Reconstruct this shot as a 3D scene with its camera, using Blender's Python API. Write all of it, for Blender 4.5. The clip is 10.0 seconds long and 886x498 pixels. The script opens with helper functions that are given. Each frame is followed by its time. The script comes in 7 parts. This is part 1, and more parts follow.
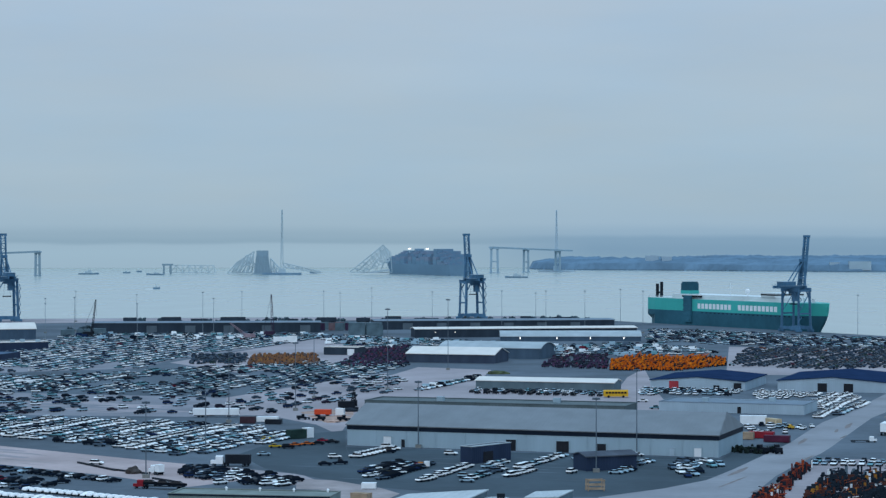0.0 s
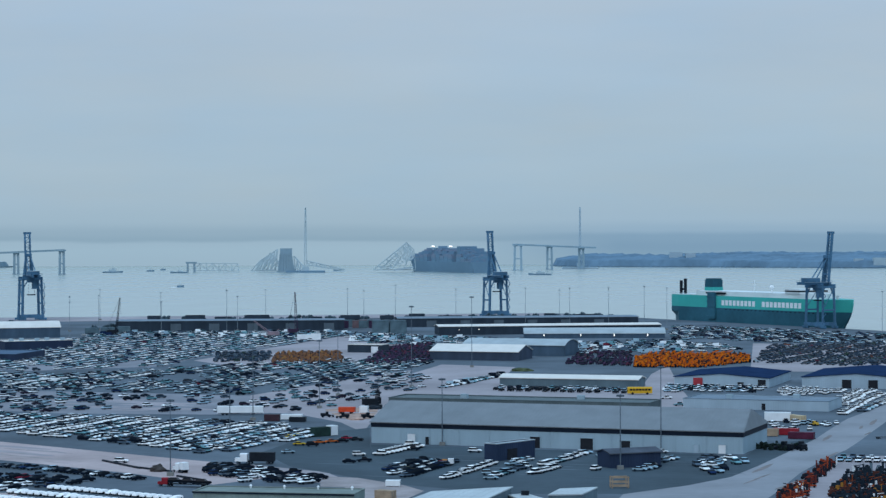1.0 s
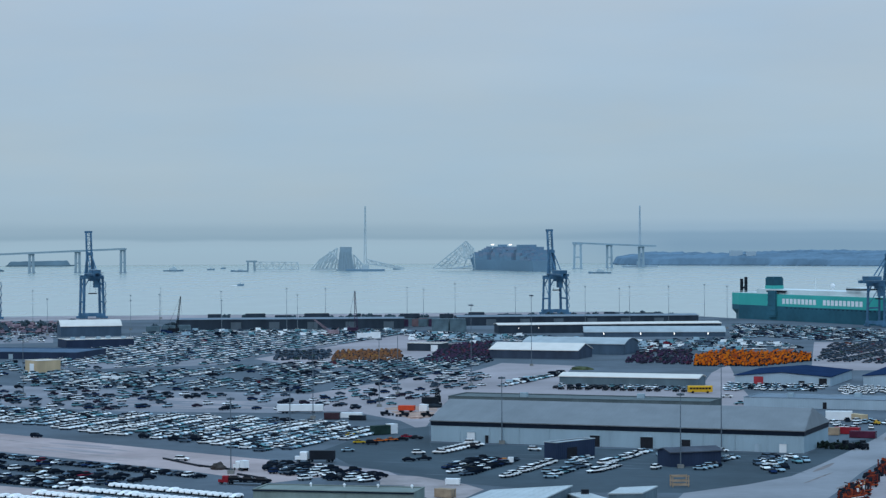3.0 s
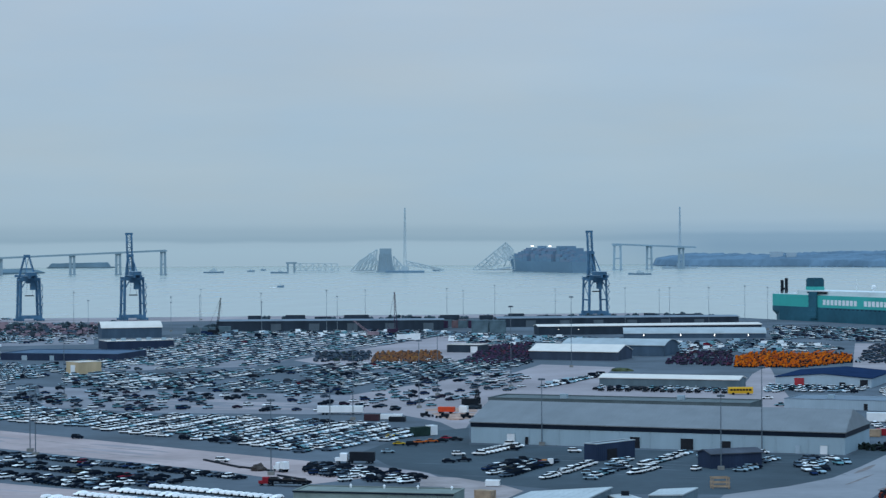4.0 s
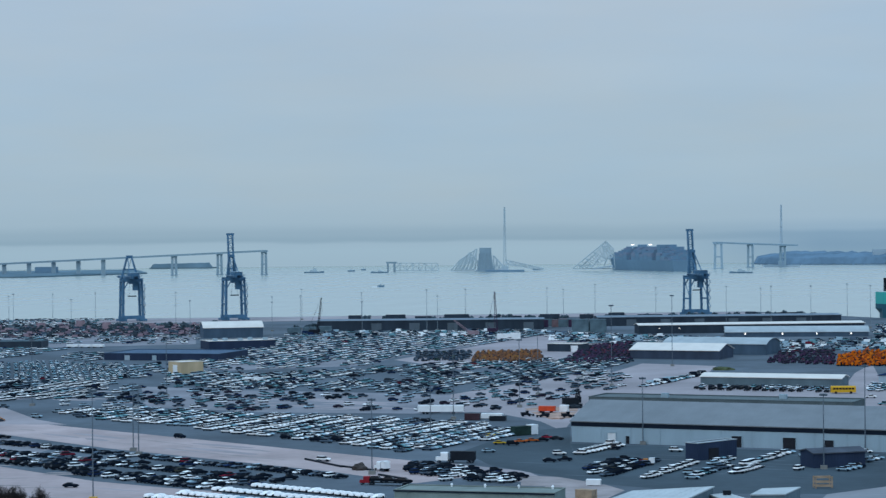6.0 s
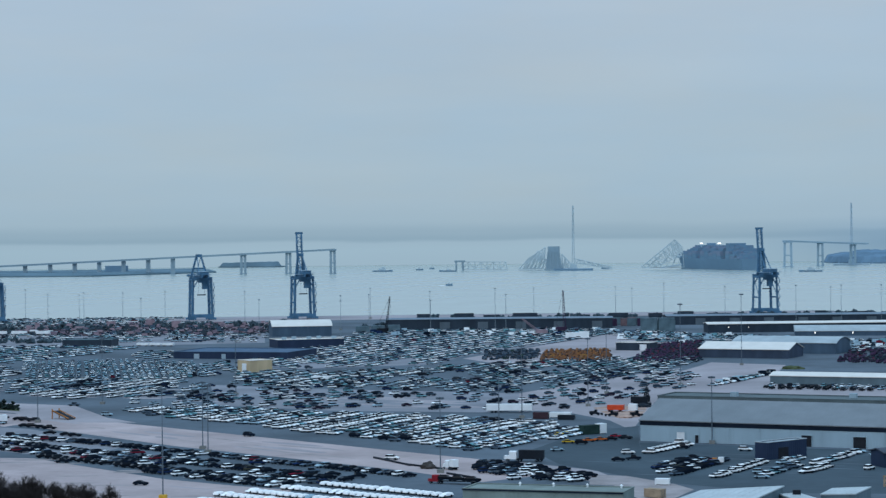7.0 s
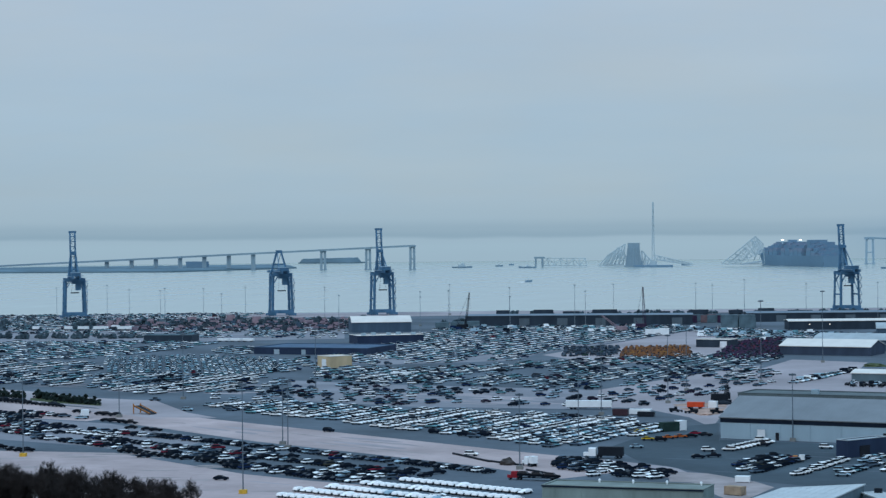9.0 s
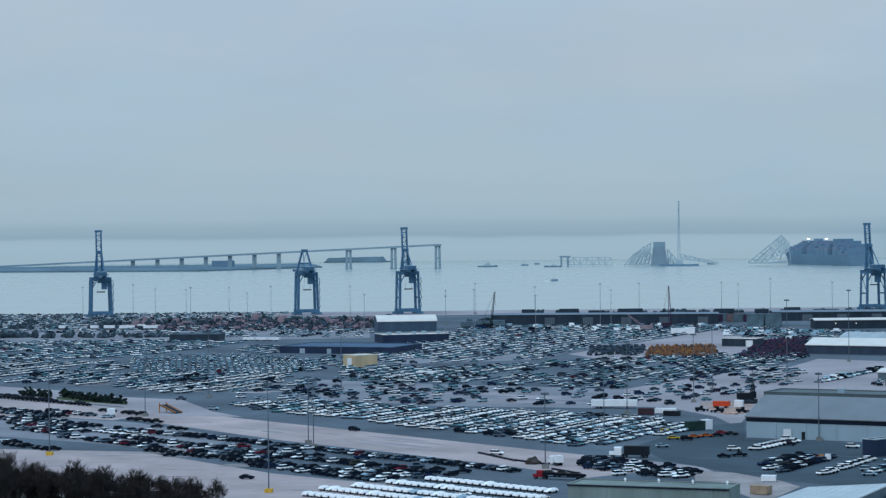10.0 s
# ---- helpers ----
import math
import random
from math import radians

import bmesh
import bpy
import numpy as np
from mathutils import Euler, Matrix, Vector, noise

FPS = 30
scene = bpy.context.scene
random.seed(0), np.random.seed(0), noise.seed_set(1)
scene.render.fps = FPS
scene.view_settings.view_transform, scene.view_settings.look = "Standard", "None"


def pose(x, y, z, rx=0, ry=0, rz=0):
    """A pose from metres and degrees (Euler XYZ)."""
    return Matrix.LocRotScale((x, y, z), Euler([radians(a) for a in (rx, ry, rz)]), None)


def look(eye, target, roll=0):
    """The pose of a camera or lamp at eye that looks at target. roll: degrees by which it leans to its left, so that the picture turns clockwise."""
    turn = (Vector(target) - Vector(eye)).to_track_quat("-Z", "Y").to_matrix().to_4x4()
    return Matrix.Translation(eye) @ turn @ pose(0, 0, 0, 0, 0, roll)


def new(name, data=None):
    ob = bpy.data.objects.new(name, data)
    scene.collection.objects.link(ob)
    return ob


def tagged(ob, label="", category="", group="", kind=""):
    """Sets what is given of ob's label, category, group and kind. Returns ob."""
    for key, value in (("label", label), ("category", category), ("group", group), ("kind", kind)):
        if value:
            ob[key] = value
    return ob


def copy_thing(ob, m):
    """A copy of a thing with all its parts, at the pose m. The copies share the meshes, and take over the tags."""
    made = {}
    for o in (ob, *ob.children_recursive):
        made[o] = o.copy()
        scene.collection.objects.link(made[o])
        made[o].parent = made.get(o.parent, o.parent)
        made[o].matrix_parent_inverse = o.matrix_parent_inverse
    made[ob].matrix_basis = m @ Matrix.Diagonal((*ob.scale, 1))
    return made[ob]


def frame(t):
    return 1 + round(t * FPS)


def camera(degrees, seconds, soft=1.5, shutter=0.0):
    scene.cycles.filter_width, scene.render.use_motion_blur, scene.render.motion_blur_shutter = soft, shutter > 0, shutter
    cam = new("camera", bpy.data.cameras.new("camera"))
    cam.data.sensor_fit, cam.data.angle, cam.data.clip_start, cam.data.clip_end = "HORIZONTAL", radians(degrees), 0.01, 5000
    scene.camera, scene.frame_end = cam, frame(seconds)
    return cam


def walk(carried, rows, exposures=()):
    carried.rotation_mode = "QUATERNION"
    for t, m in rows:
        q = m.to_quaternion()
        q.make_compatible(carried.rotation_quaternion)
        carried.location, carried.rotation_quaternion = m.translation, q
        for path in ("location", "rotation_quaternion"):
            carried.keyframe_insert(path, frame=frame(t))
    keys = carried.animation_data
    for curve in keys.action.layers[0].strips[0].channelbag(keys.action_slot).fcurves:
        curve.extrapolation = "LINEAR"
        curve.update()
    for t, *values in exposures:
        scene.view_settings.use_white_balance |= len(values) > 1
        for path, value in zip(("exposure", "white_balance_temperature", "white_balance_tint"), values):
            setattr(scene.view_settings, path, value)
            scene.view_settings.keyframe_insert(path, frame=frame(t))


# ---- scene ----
# ---------------------------------------------------------------- camera
cam = camera(22.18, 10.0, soft=1.35, shutter=0.4)
EYE = 66.0
ROWS = [
    (0, -0.001, -0.334, -0.000),
    (0.5, 0.146, -0.355, -0.069),
    (1, 0.594, -0.400, -0.167),
    (1.5, 1.117, -0.418, -0.164),
    (2, 1.508, -0.439, -0.182),
    (2.5, 1.792, -0.443, -0.205),
    (4, 3.109, -0.392, -0.289),
    (4.5, 3.812, -0.390, -0.346),
    (5, 4.327, -0.379, -0.420),
    (6.5, 6.496, -0.403, -0.573),
    (7, 7.372, -0.408, -0.586),
    (7.5, 7.900, -0.426, -0.555),
    (8, 8.165, -0.462, -0.531),
    (8.5, 8.693, -0.478, -0.554),
    (9, 9.389, -0.484, -0.518),
    (9.5, 9.842, -0.501, -0.526),
    (10, 10.034, -0.501, -0.548),
]
walk(cam, [(t, pose(0, 0, EYE, 90 + pitch, 0, yaw) @ pose(0, 0, 0, 0, 0, roll)) for t, yaw, pitch, roll in ROWS],
     ((0.0, 0.0, 6500, 10), (5.0, 0.0, 6500, 10), (7.5, 0.0, 6620, 10), (10.0, 0.0, 6620, 10)))

# ---------------------------------------------------------------- overcast sky and sun
world = bpy.data.worlds.new("overcast_sky")
scene.world = world
world.use_nodes = True
wn, wl = world.node_tree.nodes, world.node_tree.links
wn.clear()
w_out = wn.new("ShaderNodeOutputWorld")
w_bg = wn.new("ShaderNodeBackground")
w_sky = wn.new("ShaderNodeTexSky")
w_sky.sky_type = "NISHITA"
w_sky.sun_disc = False
w_sky.sun_elevation = radians(42)
w_sky.sun_rotation = radians(200)
w_sky.dust_density = 6.0
w_dim = wn.new("ShaderNodeVectorMath")
w_dim.operation = "SCALE"
w_dim.inputs["Scale"].default_value = 0.05
w_co = wn.new("ShaderNodeTexCoord")
w_sep = wn.new("ShaderNodeSeparateXYZ")
w_ramp = wn.new("ShaderNodeValToRGB")
w_ramp.color_ramp.interpolation = "B_SPLINE"
CLOUD = [(0, (0.0880, 0.1240, 0.1640)), (0.495, (0.1360, 0.1900, 0.2340)), (0.515, (0.1610, 0.2200, 0.2680)), (0.54, (0.1690, 0.2220, 0.2750)), (0.57, (0.1720, 0.2190, 0.2745)), (0.75, (0.2360, 0.3720, 0.5280)), (1, (0.2920, 0.4920, 0.7080))]  # in parts of 2.5
while len(w_ramp.color_ramp.elements) < len(CLOUD):
    w_ramp.color_ramp.elements.new(0.5)
for el, (p, c) in zip(w_ramp.color_ramp.elements, CLOUD):
    el.position, el.color = p, (*c, 1)
w_half = wn.new("ShaderNodeMath")
w_half.operation = "MULTIPLY_ADD"
w_half.inputs[1].default_value, w_half.inputs[2].default_value = 0.5, 0.5
w_map = wn.new("ShaderNodeMapping")
w_map.inputs["Scale"].default_value = (5, 5, 30)
w_noise = wn.new("ShaderNodeTexNoise")
w_noise.inputs["Scale"].default_value = 1.3
w_noise.inputs["Detail"].default_value = 5
w_vary = wn.new("ShaderNodeMapRange")
w_vary.inputs["To Min"].default_value, w_vary.inputs["To Max"].default_value = 2.5 * 0.94, 2.5 * 1.06
w_mul = wn.new("ShaderNodeVectorMath")
w_mul.operation = "SCALE"
# warm and cool patches in the cloud layer
w_wide = wn.new("ShaderNodeMapping")
w_wide.inputs["Scale"].default_value = (7, 7, 26)
w_patch = wn.new("ShaderNodeTexNoise")
w_patch.inputs["Scale"].default_value, w_patch.inputs["Detail"].default_value, w_patch.inputs["Roughness"].default_value = 1.0, 4, 0.6
w_hue = wn.new("ShaderNodeValToRGB")
for el, p, c in zip(w_hue.color_ramp.elements, (0.32, 0.68), ((0.965, 1.0, 1.025), (1.04, 1.0, 0.965))):
    el.position, el.color = p, (*c, 1)
w_tint = wn.new("ShaderNodeVectorMath")
w_tint.operation = "MULTIPLY"
w_mix = wn.new("ShaderNodeMix")
w_mix.data_type = "RGBA"
w_mix.inputs["Factor"].default_value = 0.93
for a, b in ((w_co.outputs["Generated"], w_sep.inputs[0]), (w_sep.outputs["Z"], w_half.inputs[0]), (w_half.outputs[0], w_ramp.inputs["Fac"]),
             (w_co.outputs["Generated"], w_map.inputs["Vector"]), (w_map.outputs[0], w_noise.inputs["Vector"]), (w_noise.outputs[0], w_vary.inputs["Value"]),
             (w_ramp.outputs[0], w_mul.inputs[0]), (w_vary.outputs[0], w_mul.inputs["Scale"]), (w_sky.outputs[0], w_dim.inputs[0]),
             (w_co.outputs["Generated"], w_wide.inputs["Vector"]), (w_wide.outputs[0], w_patch.inputs["Vector"]), (w_patch.outputs[0], w_hue.inputs["Fac"]),
             (w_mul.outputs[0], w_tint.inputs[0]), (w_hue.outputs[0], w_tint.inputs[1]),
             (w_dim.outputs[0], w_mix.inputs["A"]), (w_tint.outputs[0], w_mix.inputs["B"]), (w_mix.outputs["Result"], w_bg.inputs["Color"]), (w_bg.outputs[0], w_out.inputs["Surface"])):
    wl.new(a, b)
w_bg.inputs["Strength"].default_value = 1.0

sun_data = bpy.data.lights.new("sun", "SUN")
sun_data.energy, sun_data.angle, sun_data.color = 0.5, radians(25), (1.0, 0.97, 0.93)
sun = new("sun", sun_data)
sun.matrix_basis = look((-400, -900, 900), (0, 300, 0))

# ---------------------------------------------------------------- materials


def nodes_of(name, rough=0.7, metal=0.0, gloss=0.08):
    m = bpy.data.materials.new(name)
    m.use_nodes = True
    b = m.node_tree.nodes["Principled BSDF"]
    b.inputs["Roughness"].default_value, b.inputs["Metallic"].default_value = rough, metal
    b.inputs["Specular IOR Level"].default_value = gloss
    return m, m.node_tree.nodes, m.node_tree.links, b


def ramp(nt, stops, mode="LINEAR"):
    r = nt.new("ShaderNodeValToRGB")
    r.color_ramp.interpolation = mode
    while len(r.color_ramp.elements) < len(stops):
        r.color_ramp.elements.new(0.5)
    for el, (p, c) in zip(r.color_ramp.elements, stops):
        el.position, el.color = p, (*c, 1)
    return r


def shade(c, k):
    return tuple(min(1.0, v * k) for v in c)


def surface(name, colour, rough=0.7, metal=0.0, coarse=0.2, fine=3.0, vary=0.25, bump=0.0, streak=(1, 1, 1)):
    """A painted, weathered or mineral surface: broad stains and fine grain in metres."""
    m, nt, ln, b = nodes_of(name, rough, metal)
    co = nt.new("ShaderNodeTexCoord")
    mp = nt.new("ShaderNodeMapping")
    mp.inputs["Scale"].default_value = streak
    ln.new(co.outputs["Object"], mp.inputs["Vector"])
    n1, n2 = nt.new("ShaderNodeTexNoise"), nt.new("ShaderNodeTexNoise")
    n1.inputs["Scale"].default_value, n1.inputs["Detail"].default_value = coarse, 6
    n2.inputs["Scale"].default_value, n2.inputs["Detail"].default_value = fine, 4
    ln.new(mp.outputs[0], n1.inputs["Vector"]), ln.new(mp.outputs[0], n2.inputs["Vector"])
    r1 = ramp(nt, [(0.3, shade(colour, 1 - vary)), (0.7, shade(colour, 1 + vary))])
    r2 = ramp(nt, [(0.3, (1 - vary / 2,) * 3), (0.7, (1, 1, 1))])
    ln.new(n1.outputs[0], r1.inputs[0]), ln.new(n2.outputs[0], r2.inputs[0])
    mx = nt.new("ShaderNodeMix")
    mx.data_type, mx.blend_type = "RGBA", "MULTIPLY"
    mx.inputs["Factor"].default_value = 1
    ln.new(r1.outputs[0], mx.inputs["A"]), ln.new(r2.outputs[0], mx.inputs["B"])
    ln.new(mx.outputs["Result"], b.inputs["Base Color"])
    if bump:
        bp = nt.new("ShaderNodeBump")
        bp.inputs["Distance"].default_value = bump
        ln.new(n2.outputs[0], bp.inputs["Height"]), ln.new(bp.outputs[0], b.inputs["Normal"])
    return m


def ribbed(name, colour, pitch=0.9, axis=0, rough=0.55, vary=0.2, metal=0.0):
    """Profiled metal sheet with ribs along one axis and rain streaks."""
    m, nt, ln, b = nodes_of(name, rough, metal)
    co = nt.new("ShaderNodeTexCoord")
    wv = nt.new("ShaderNodeTexWave")
    wv.bands_direction = ("X", "Y", "Z")[axis]
    wv.inputs["Scale"].default_value = 0.314 / pitch
    ns = nt.new("ShaderNodeTexNoise")
    ns.inputs["Scale"].default_value, ns.inputs["Detail"].default_value = 0.18, 6
    mp = nt.new("ShaderNodeMapping")
    mp.inputs["Scale"].default_value = (1, 1, 0.3)
    ln.new(co.outputs["Object"], mp.inputs["Vector"]), ln.new(mp.outputs[0], ns.inputs["Vector"]), ln.new(co.outputs["Object"], wv.inputs["Vector"])
    r = ramp(nt, [(0.3, shade(colour, 1 - vary)), (0.7, shade(colour, 1 + vary))])
    ln.new(ns.outputs[0], r.inputs[0]), ln.new(r.outputs[0], b.inputs["Base Color"])
    bp = nt.new("ShaderNodeBump")
    bp.inputs["Distance"].default_value, bp.inputs["Strength"].default_value = 0.08, 0.5
    ln.new(wv.outputs[0], bp.inputs["Height"]), ln.new(bp.outputs[0], b.inputs["Normal"])
    return m


def picked(name, stops, per_island, rough=0.4, coat=0.0):
    """Each object, or each separate piece of a joined mesh, takes one colour of the stops."""
    m, nt, ln, b = nodes_of(name, rough, 0.0, 0.0)
    src = nt.new("ShaderNodeNewGeometry" if per_island else "ShaderNodeObjectInfo")
    r = ramp(nt, stops, "CONSTANT")
    ln.new(src.outputs["Random Per Island" if per_island else "Random"], r.inputs[0]), ln.new(r.outputs[0], b.inputs["Base Color"])
    b.inputs["Coat Weight"].default_value = coat
    return m


def spread(colours):
    """Colours with weights, as steps of a ramp."""
    total, at, out = sum(w for w, _ in colours), 0.0, []
    for w, c in colours:
        out.append((at / total, c))
        at += w
    return out


WHITE, SILVER, GREY, BLACK = (0.88, 0.90, 0.91), (0.33, 0.46, 0.54), (0.09, 0.13, 0.175), (0.006, 0.011, 0.021)
# car black lifted to slate, as haze lifts it in the distant rows
HAZE_SLATE = (0.054, 0.086, 0.122)
NAVY, RED, TEAL, ORANGE = (0.012, 0.028, 0.08), (0.15, 0.016, 0.03), (0.15, 0.32, 0.365), (0.62, 0.16, 0.03)
PALETTES = {
    "mixed": spread([(24, WHITE), (28, SILVER), (14, GREY), (12, BLACK), (7, HAZE_SLATE), (5, NAVY), (9, TEAL), (1, RED)]),
    "pale": spread([(38, WHITE), (22, SILVER), (8, GREY), (15, BLACK), (2, NAVY), (15, TEAL)]),
    "dark": spread([(30, WHITE), (5, SILVER), (5, GREY), (51, BLACK), (6, NAVY), (3, RED)]),
    "white": spread([(97, (0.90, 0.88, 0.87)), (3, SILVER)]),
    # far rows hold no black: haze is painted in by slate and teal
    "far": spread([(27, WHITE), (32, SILVER), (12, GREY), (7, HAZE_SLATE), (17, TEAL), (4, NAVY), (1, RED)]),
    "machine_orange": spread([(50, (0.52, 0.105, 0.010)), (16, (0.58, 0.15, 0.015)), (18, (0.36, 0.07, 0.02)), (16, (0.03, 0.03, 0.03))]),
    "machine_red": spread([(42, (0.070, 0.040, 0.078)), (30, (0.05, 0.038, 0.068)), (18, (0.035, 0.048, 0.065)), (10, (0.10, 0.03, 0.048))]),
    "machine_brown": spread([(4, (0.25, 0.06, 0.022)), (62, (0.018, 0.026, 0.036)), (3, (0.32, 0.14, 0.03)), (20, (0.08, 0.032, 0.026)), (6, (0.12, 0.16, 0.19)), (4, (0.7, 0.7, 0.7))]),
    "machine_rust": spread([(30, (0.30, 0.055, 0.024)), (30, (0.14, 0.03, 0.024)), (34, (0.022, 0.024, 0.032)), (4, (0.5, 0.2, 0.06)), (2, (0.7, 0.7, 0.7))]),
    "machine_tan": spread([(40, (0.25, 0.11, 0.05)), (30, (0.18, 0.092, 0.058)), (20, (0.11, 0.08, 0.075)), (10, (0.30, 0.15, 0.05))]),
    "pink": spread([(30, (0.27, 0.195, 0.225)), (26, (0.19, 0.145, 0.18)), (4, WHITE), (20, HAZE_SLATE), (22, (0.04, 0.055, 0.07))]),
    "blue_film": spread([(36, (0.26, 0.42, 0.50)), (26, SILVER), (12, (0.06, 0.10, 0.135)), (26, WHITE)]),
    "yellow": [(0.0, (0.60, 0.40, 0.03)), (0.9, (0.55, 0.36, 0.03))],
    "orange": [(0.0, (0.55, 0.13, 0.03)), (0.9, (0.50, 0.12, 0.03))],
    "red": [(0.0, (0.28, 0.02, 0.04)), (0.9, (0.24, 0.02, 0.04))],
    "row": spread([(20, WHITE), (4, SILVER), (7, GREY), (60, BLACK), (5, NAVY), (2, RED), (2, (0.06, 0.06, 0.045))]),
    "dusk": spread([(16, WHITE), (26, SILVER), (10, TEAL), (18, HAZE_SLATE), (18, BLACK), (10, NAVY), (8, (0.03, 0.018, 0.035))]),
    "black": spread([(80, (0.008, 0.010, 0.014)), (20, (0.02, 0.024, 0.03))]),
    "machine_dark": spread([(56, (0.042, 0.065, 0.095)), (36, (0.085, 0.115, 0.145)), (1, (0.20, 0.06, 0.03)), (4, (0.04, 0.075, 0.06)), (1, (0.12, 0.03, 0.05)), (2, (0.3, 0.38, 0.43))]),
}
PAINT = {k: picked("paint_" + k, v, False) for k, v in PALETTES.items()}
PAINT_ISLAND = {k: picked("paint_rows_" + k, v, True) for k, v in PALETTES.items()}
M_GLASS = surface("car_glass", (0.006, 0.010, 0.016), 0.2, 0, 1, 5, 0.1)
M_GLASS.node_tree.nodes["Principled BSDF"].inputs["Specular IOR Level"].default_value = 0.06
M_TYRE = surface("tyre_rubber", (0.010, 0.015, 0.023), 0.9, 0, 3, 12, 0.2)
M_TYRE.node_tree.nodes["Principled BSDF"].inputs["Specular IOR Level"].default_value = 0.0
M_ASPHALT = surface("asphalt", (0.100, 0.121, 0.144), 0.9, 0, 0.02, 0.25, 0.30, 0.01)
M_ASPHALT_DARK = surface("asphalt_dark", (0.058, 0.079, 0.095), 0.88, 0, 0.025, 0.3, 0.22, 0.01)
M_ASPHALT_OLD = surface("bleached_hazy_asphalt", (0.222, 0.218, 0.240), 0.9, 0, 0.03, 0.35, 0.2, 0.01)
M_CONCRETE_OLD = surface("worn_grey_concrete", (0.245, 0.245, 0.262), 0.9, 0, 0.03, 0.35, 0.18, 0.01)
M_CONCRETE_WORN = surface("scuffed_concrete", (0.32, 0.27, 0.265), 0.9, 0, 0.1, 0.6, 0.25)
M_CONCRETE = surface("concrete_road", (0.40, 0.312, 0.305), 0.9, 0, 0.035, 0.35, 0.22, 0.01)
M_APRON = surface("concrete_apron", (0.32, 0.278, 0.288), 0.9, 0, 0.02, 0.3, 0.2, 0.01)
M_SAND = surface("sandy_soil", (0.40, 0.265, 0.215), 0.95, 0, 0.12, 1.0, 0.35, 0.03)
M_RUBBLE = surface("wet_rubble", (0.065, 0.055, 0.052), 0.95, 0, 0.5, 3.0, 0.4, 0.05)
M_TREE_GROUND = surface("dark_tree_ground", (0.028, 0.025, 0.02), 0.95, 0, 0.3, 2.0, 0.4, 0.05)
M_GRASS = surface("rough_grass", (0.07, 0.085, 0.045), 0.95, 0, 0.15, 1.2, 0.35, 0.05)
M_STAIN = surface("oil_stain", (0.19, 0.16, 0.155), 0.7, 0, 0.3, 2, 0.3)
M_QUAY = surface("quay_concrete", (0.20, 0.20, 0.19), 0.9, 0, 0.1, 1, 0.3, 0.02)
M_WALL_GREY = ribbed("grey_metal_cladding", (0.34, 0.42, 0.48), vary=0.1)
M_WALL_PALE = ribbed("pale_metal_cladding", (0.30, 0.39, 0.445), vary=0.07)
M_WALL_BLUE = ribbed("slate_blue_cladding", (0.045, 0.062, 0.095))
M_WALL_STEEL = ribbed("steel_blue_cladding", (0.062, 0.10, 0.145))
M_WALL_NAVY = ribbed("navy_cladding", (0.024, 0.038, 0.072))
M_WALL_DARK = ribbed("charcoal_cladding", (0.030, 0.044, 0.062))
M_WALL_BEIGE = ribbed("beige_cladding", (0.50, 0.38, 0.24))
M_ROOF_SHEET = ribbed("pale_sheet_roof", (0.43, 0.46, 0.47), 1.2, 0, 0.5, 0.1)
M_WALL_SHED = ribbed("blue_grey_cladding", (0.105, 0.15, 0.175))
M_WALL_GREEN = ribbed("grey_green_cladding", (0.20, 0.25, 0.235))
M_ROOF_GREY = ribbed("weathered_grey_roof", (0.182, 0.197, 0.212), 1.2, 0, 0.7, 0.08)
# roof grey lightened to offset shade on the hall's end face
M_ROOF_HIP = ribbed("lightened_grey_roof", (0.27, 0.30, 0.325), 1.2, 0, 0.7, 0.06)
M_ROOF_WHITE = ribbed("white_metal_roof", (0.66, 0.605, 0.555), 1.2, 0, 0.5, 0.06)
M_ROOF_PALE = ribbed("galvanised_roof", (0.34, 0.38, 0.40), 1.2, 0, 0.5, 0.12)
M_ROOF_NAVY = ribbed("navy_metal_roof", (0.017, 0.034, 0.078), 1.2, 0, 0.6, 0.15)
M_ROOF_NAVY.node_tree.nodes["Principled BSDF"].inputs["Specular IOR Level"].default_value = 0.0
M_WALL_OLIVE = ribbed("dull_olive_cladding", (0.098, 0.122, 0.128), 1.2, 0, 0.7, 0.15)
M_ROOF_BLUE = ribbed("slate_blue_roof", (0.072, 0.118, 0.18), 2.0, 0, 0.8, 0.15)
M_ROOF_DARK = ribbed("dark_bitumen_roof", (0.07, 0.08, 0.10), 2.0, 0, 0.9, 0.25)
M_ROOF_GREEN = ribbed("mossy_green_roof", (0.185, 0.215, 0.20), 1.2, 0, 0.8, 0.18)
M_BAND = surface("dark_clerestory", (0.010, 0.017, 0.030), 0.5, 0, 0.3, 2, 0.2)
M_DOOR_DARK = surface("open_dock_shadow_door", (0.02, 0.022, 0.028), 0.6, 0, 0.5, 3, 0.2)
M_DOOR_SLATE = ribbed("slate_roller_door", (0.10, 0.13, 0.155), 0.3, 2)
M_DOOR_WHITE = ribbed("white_roller_door", (0.75, 0.76, 0.77), 0.3, 2)
M_DOOR_RED = ribbed("red_roller_door", (0.34, 0.04, 0.05), 0.3, 2)
# crane blue-grey has distance haze mixed into the paint
M_CRANE = surface("hazed_crane_paint", (0.072, 0.165, 0.262), 0.6, 0, 0.15, 1.5, 0.25)
M_CRANE_PALE = surface("pale_crane_house", (0.30, 0.40, 0.47), 0.6, 0, 0.15, 1.5, 0.2)
M_POLE = surface("galvanised_pole", (0.12, 0.15, 0.18), 0.6, 0.2, 0.2, 2, 0.2)
# far masts: pole grey lightened, with distance haze put into the colour
M_POLE_FAR = surface("hazed_galvanised_pole", (0.19, 0.235, 0.265), 0.7, 0.0, 0.2, 2, 0.15)
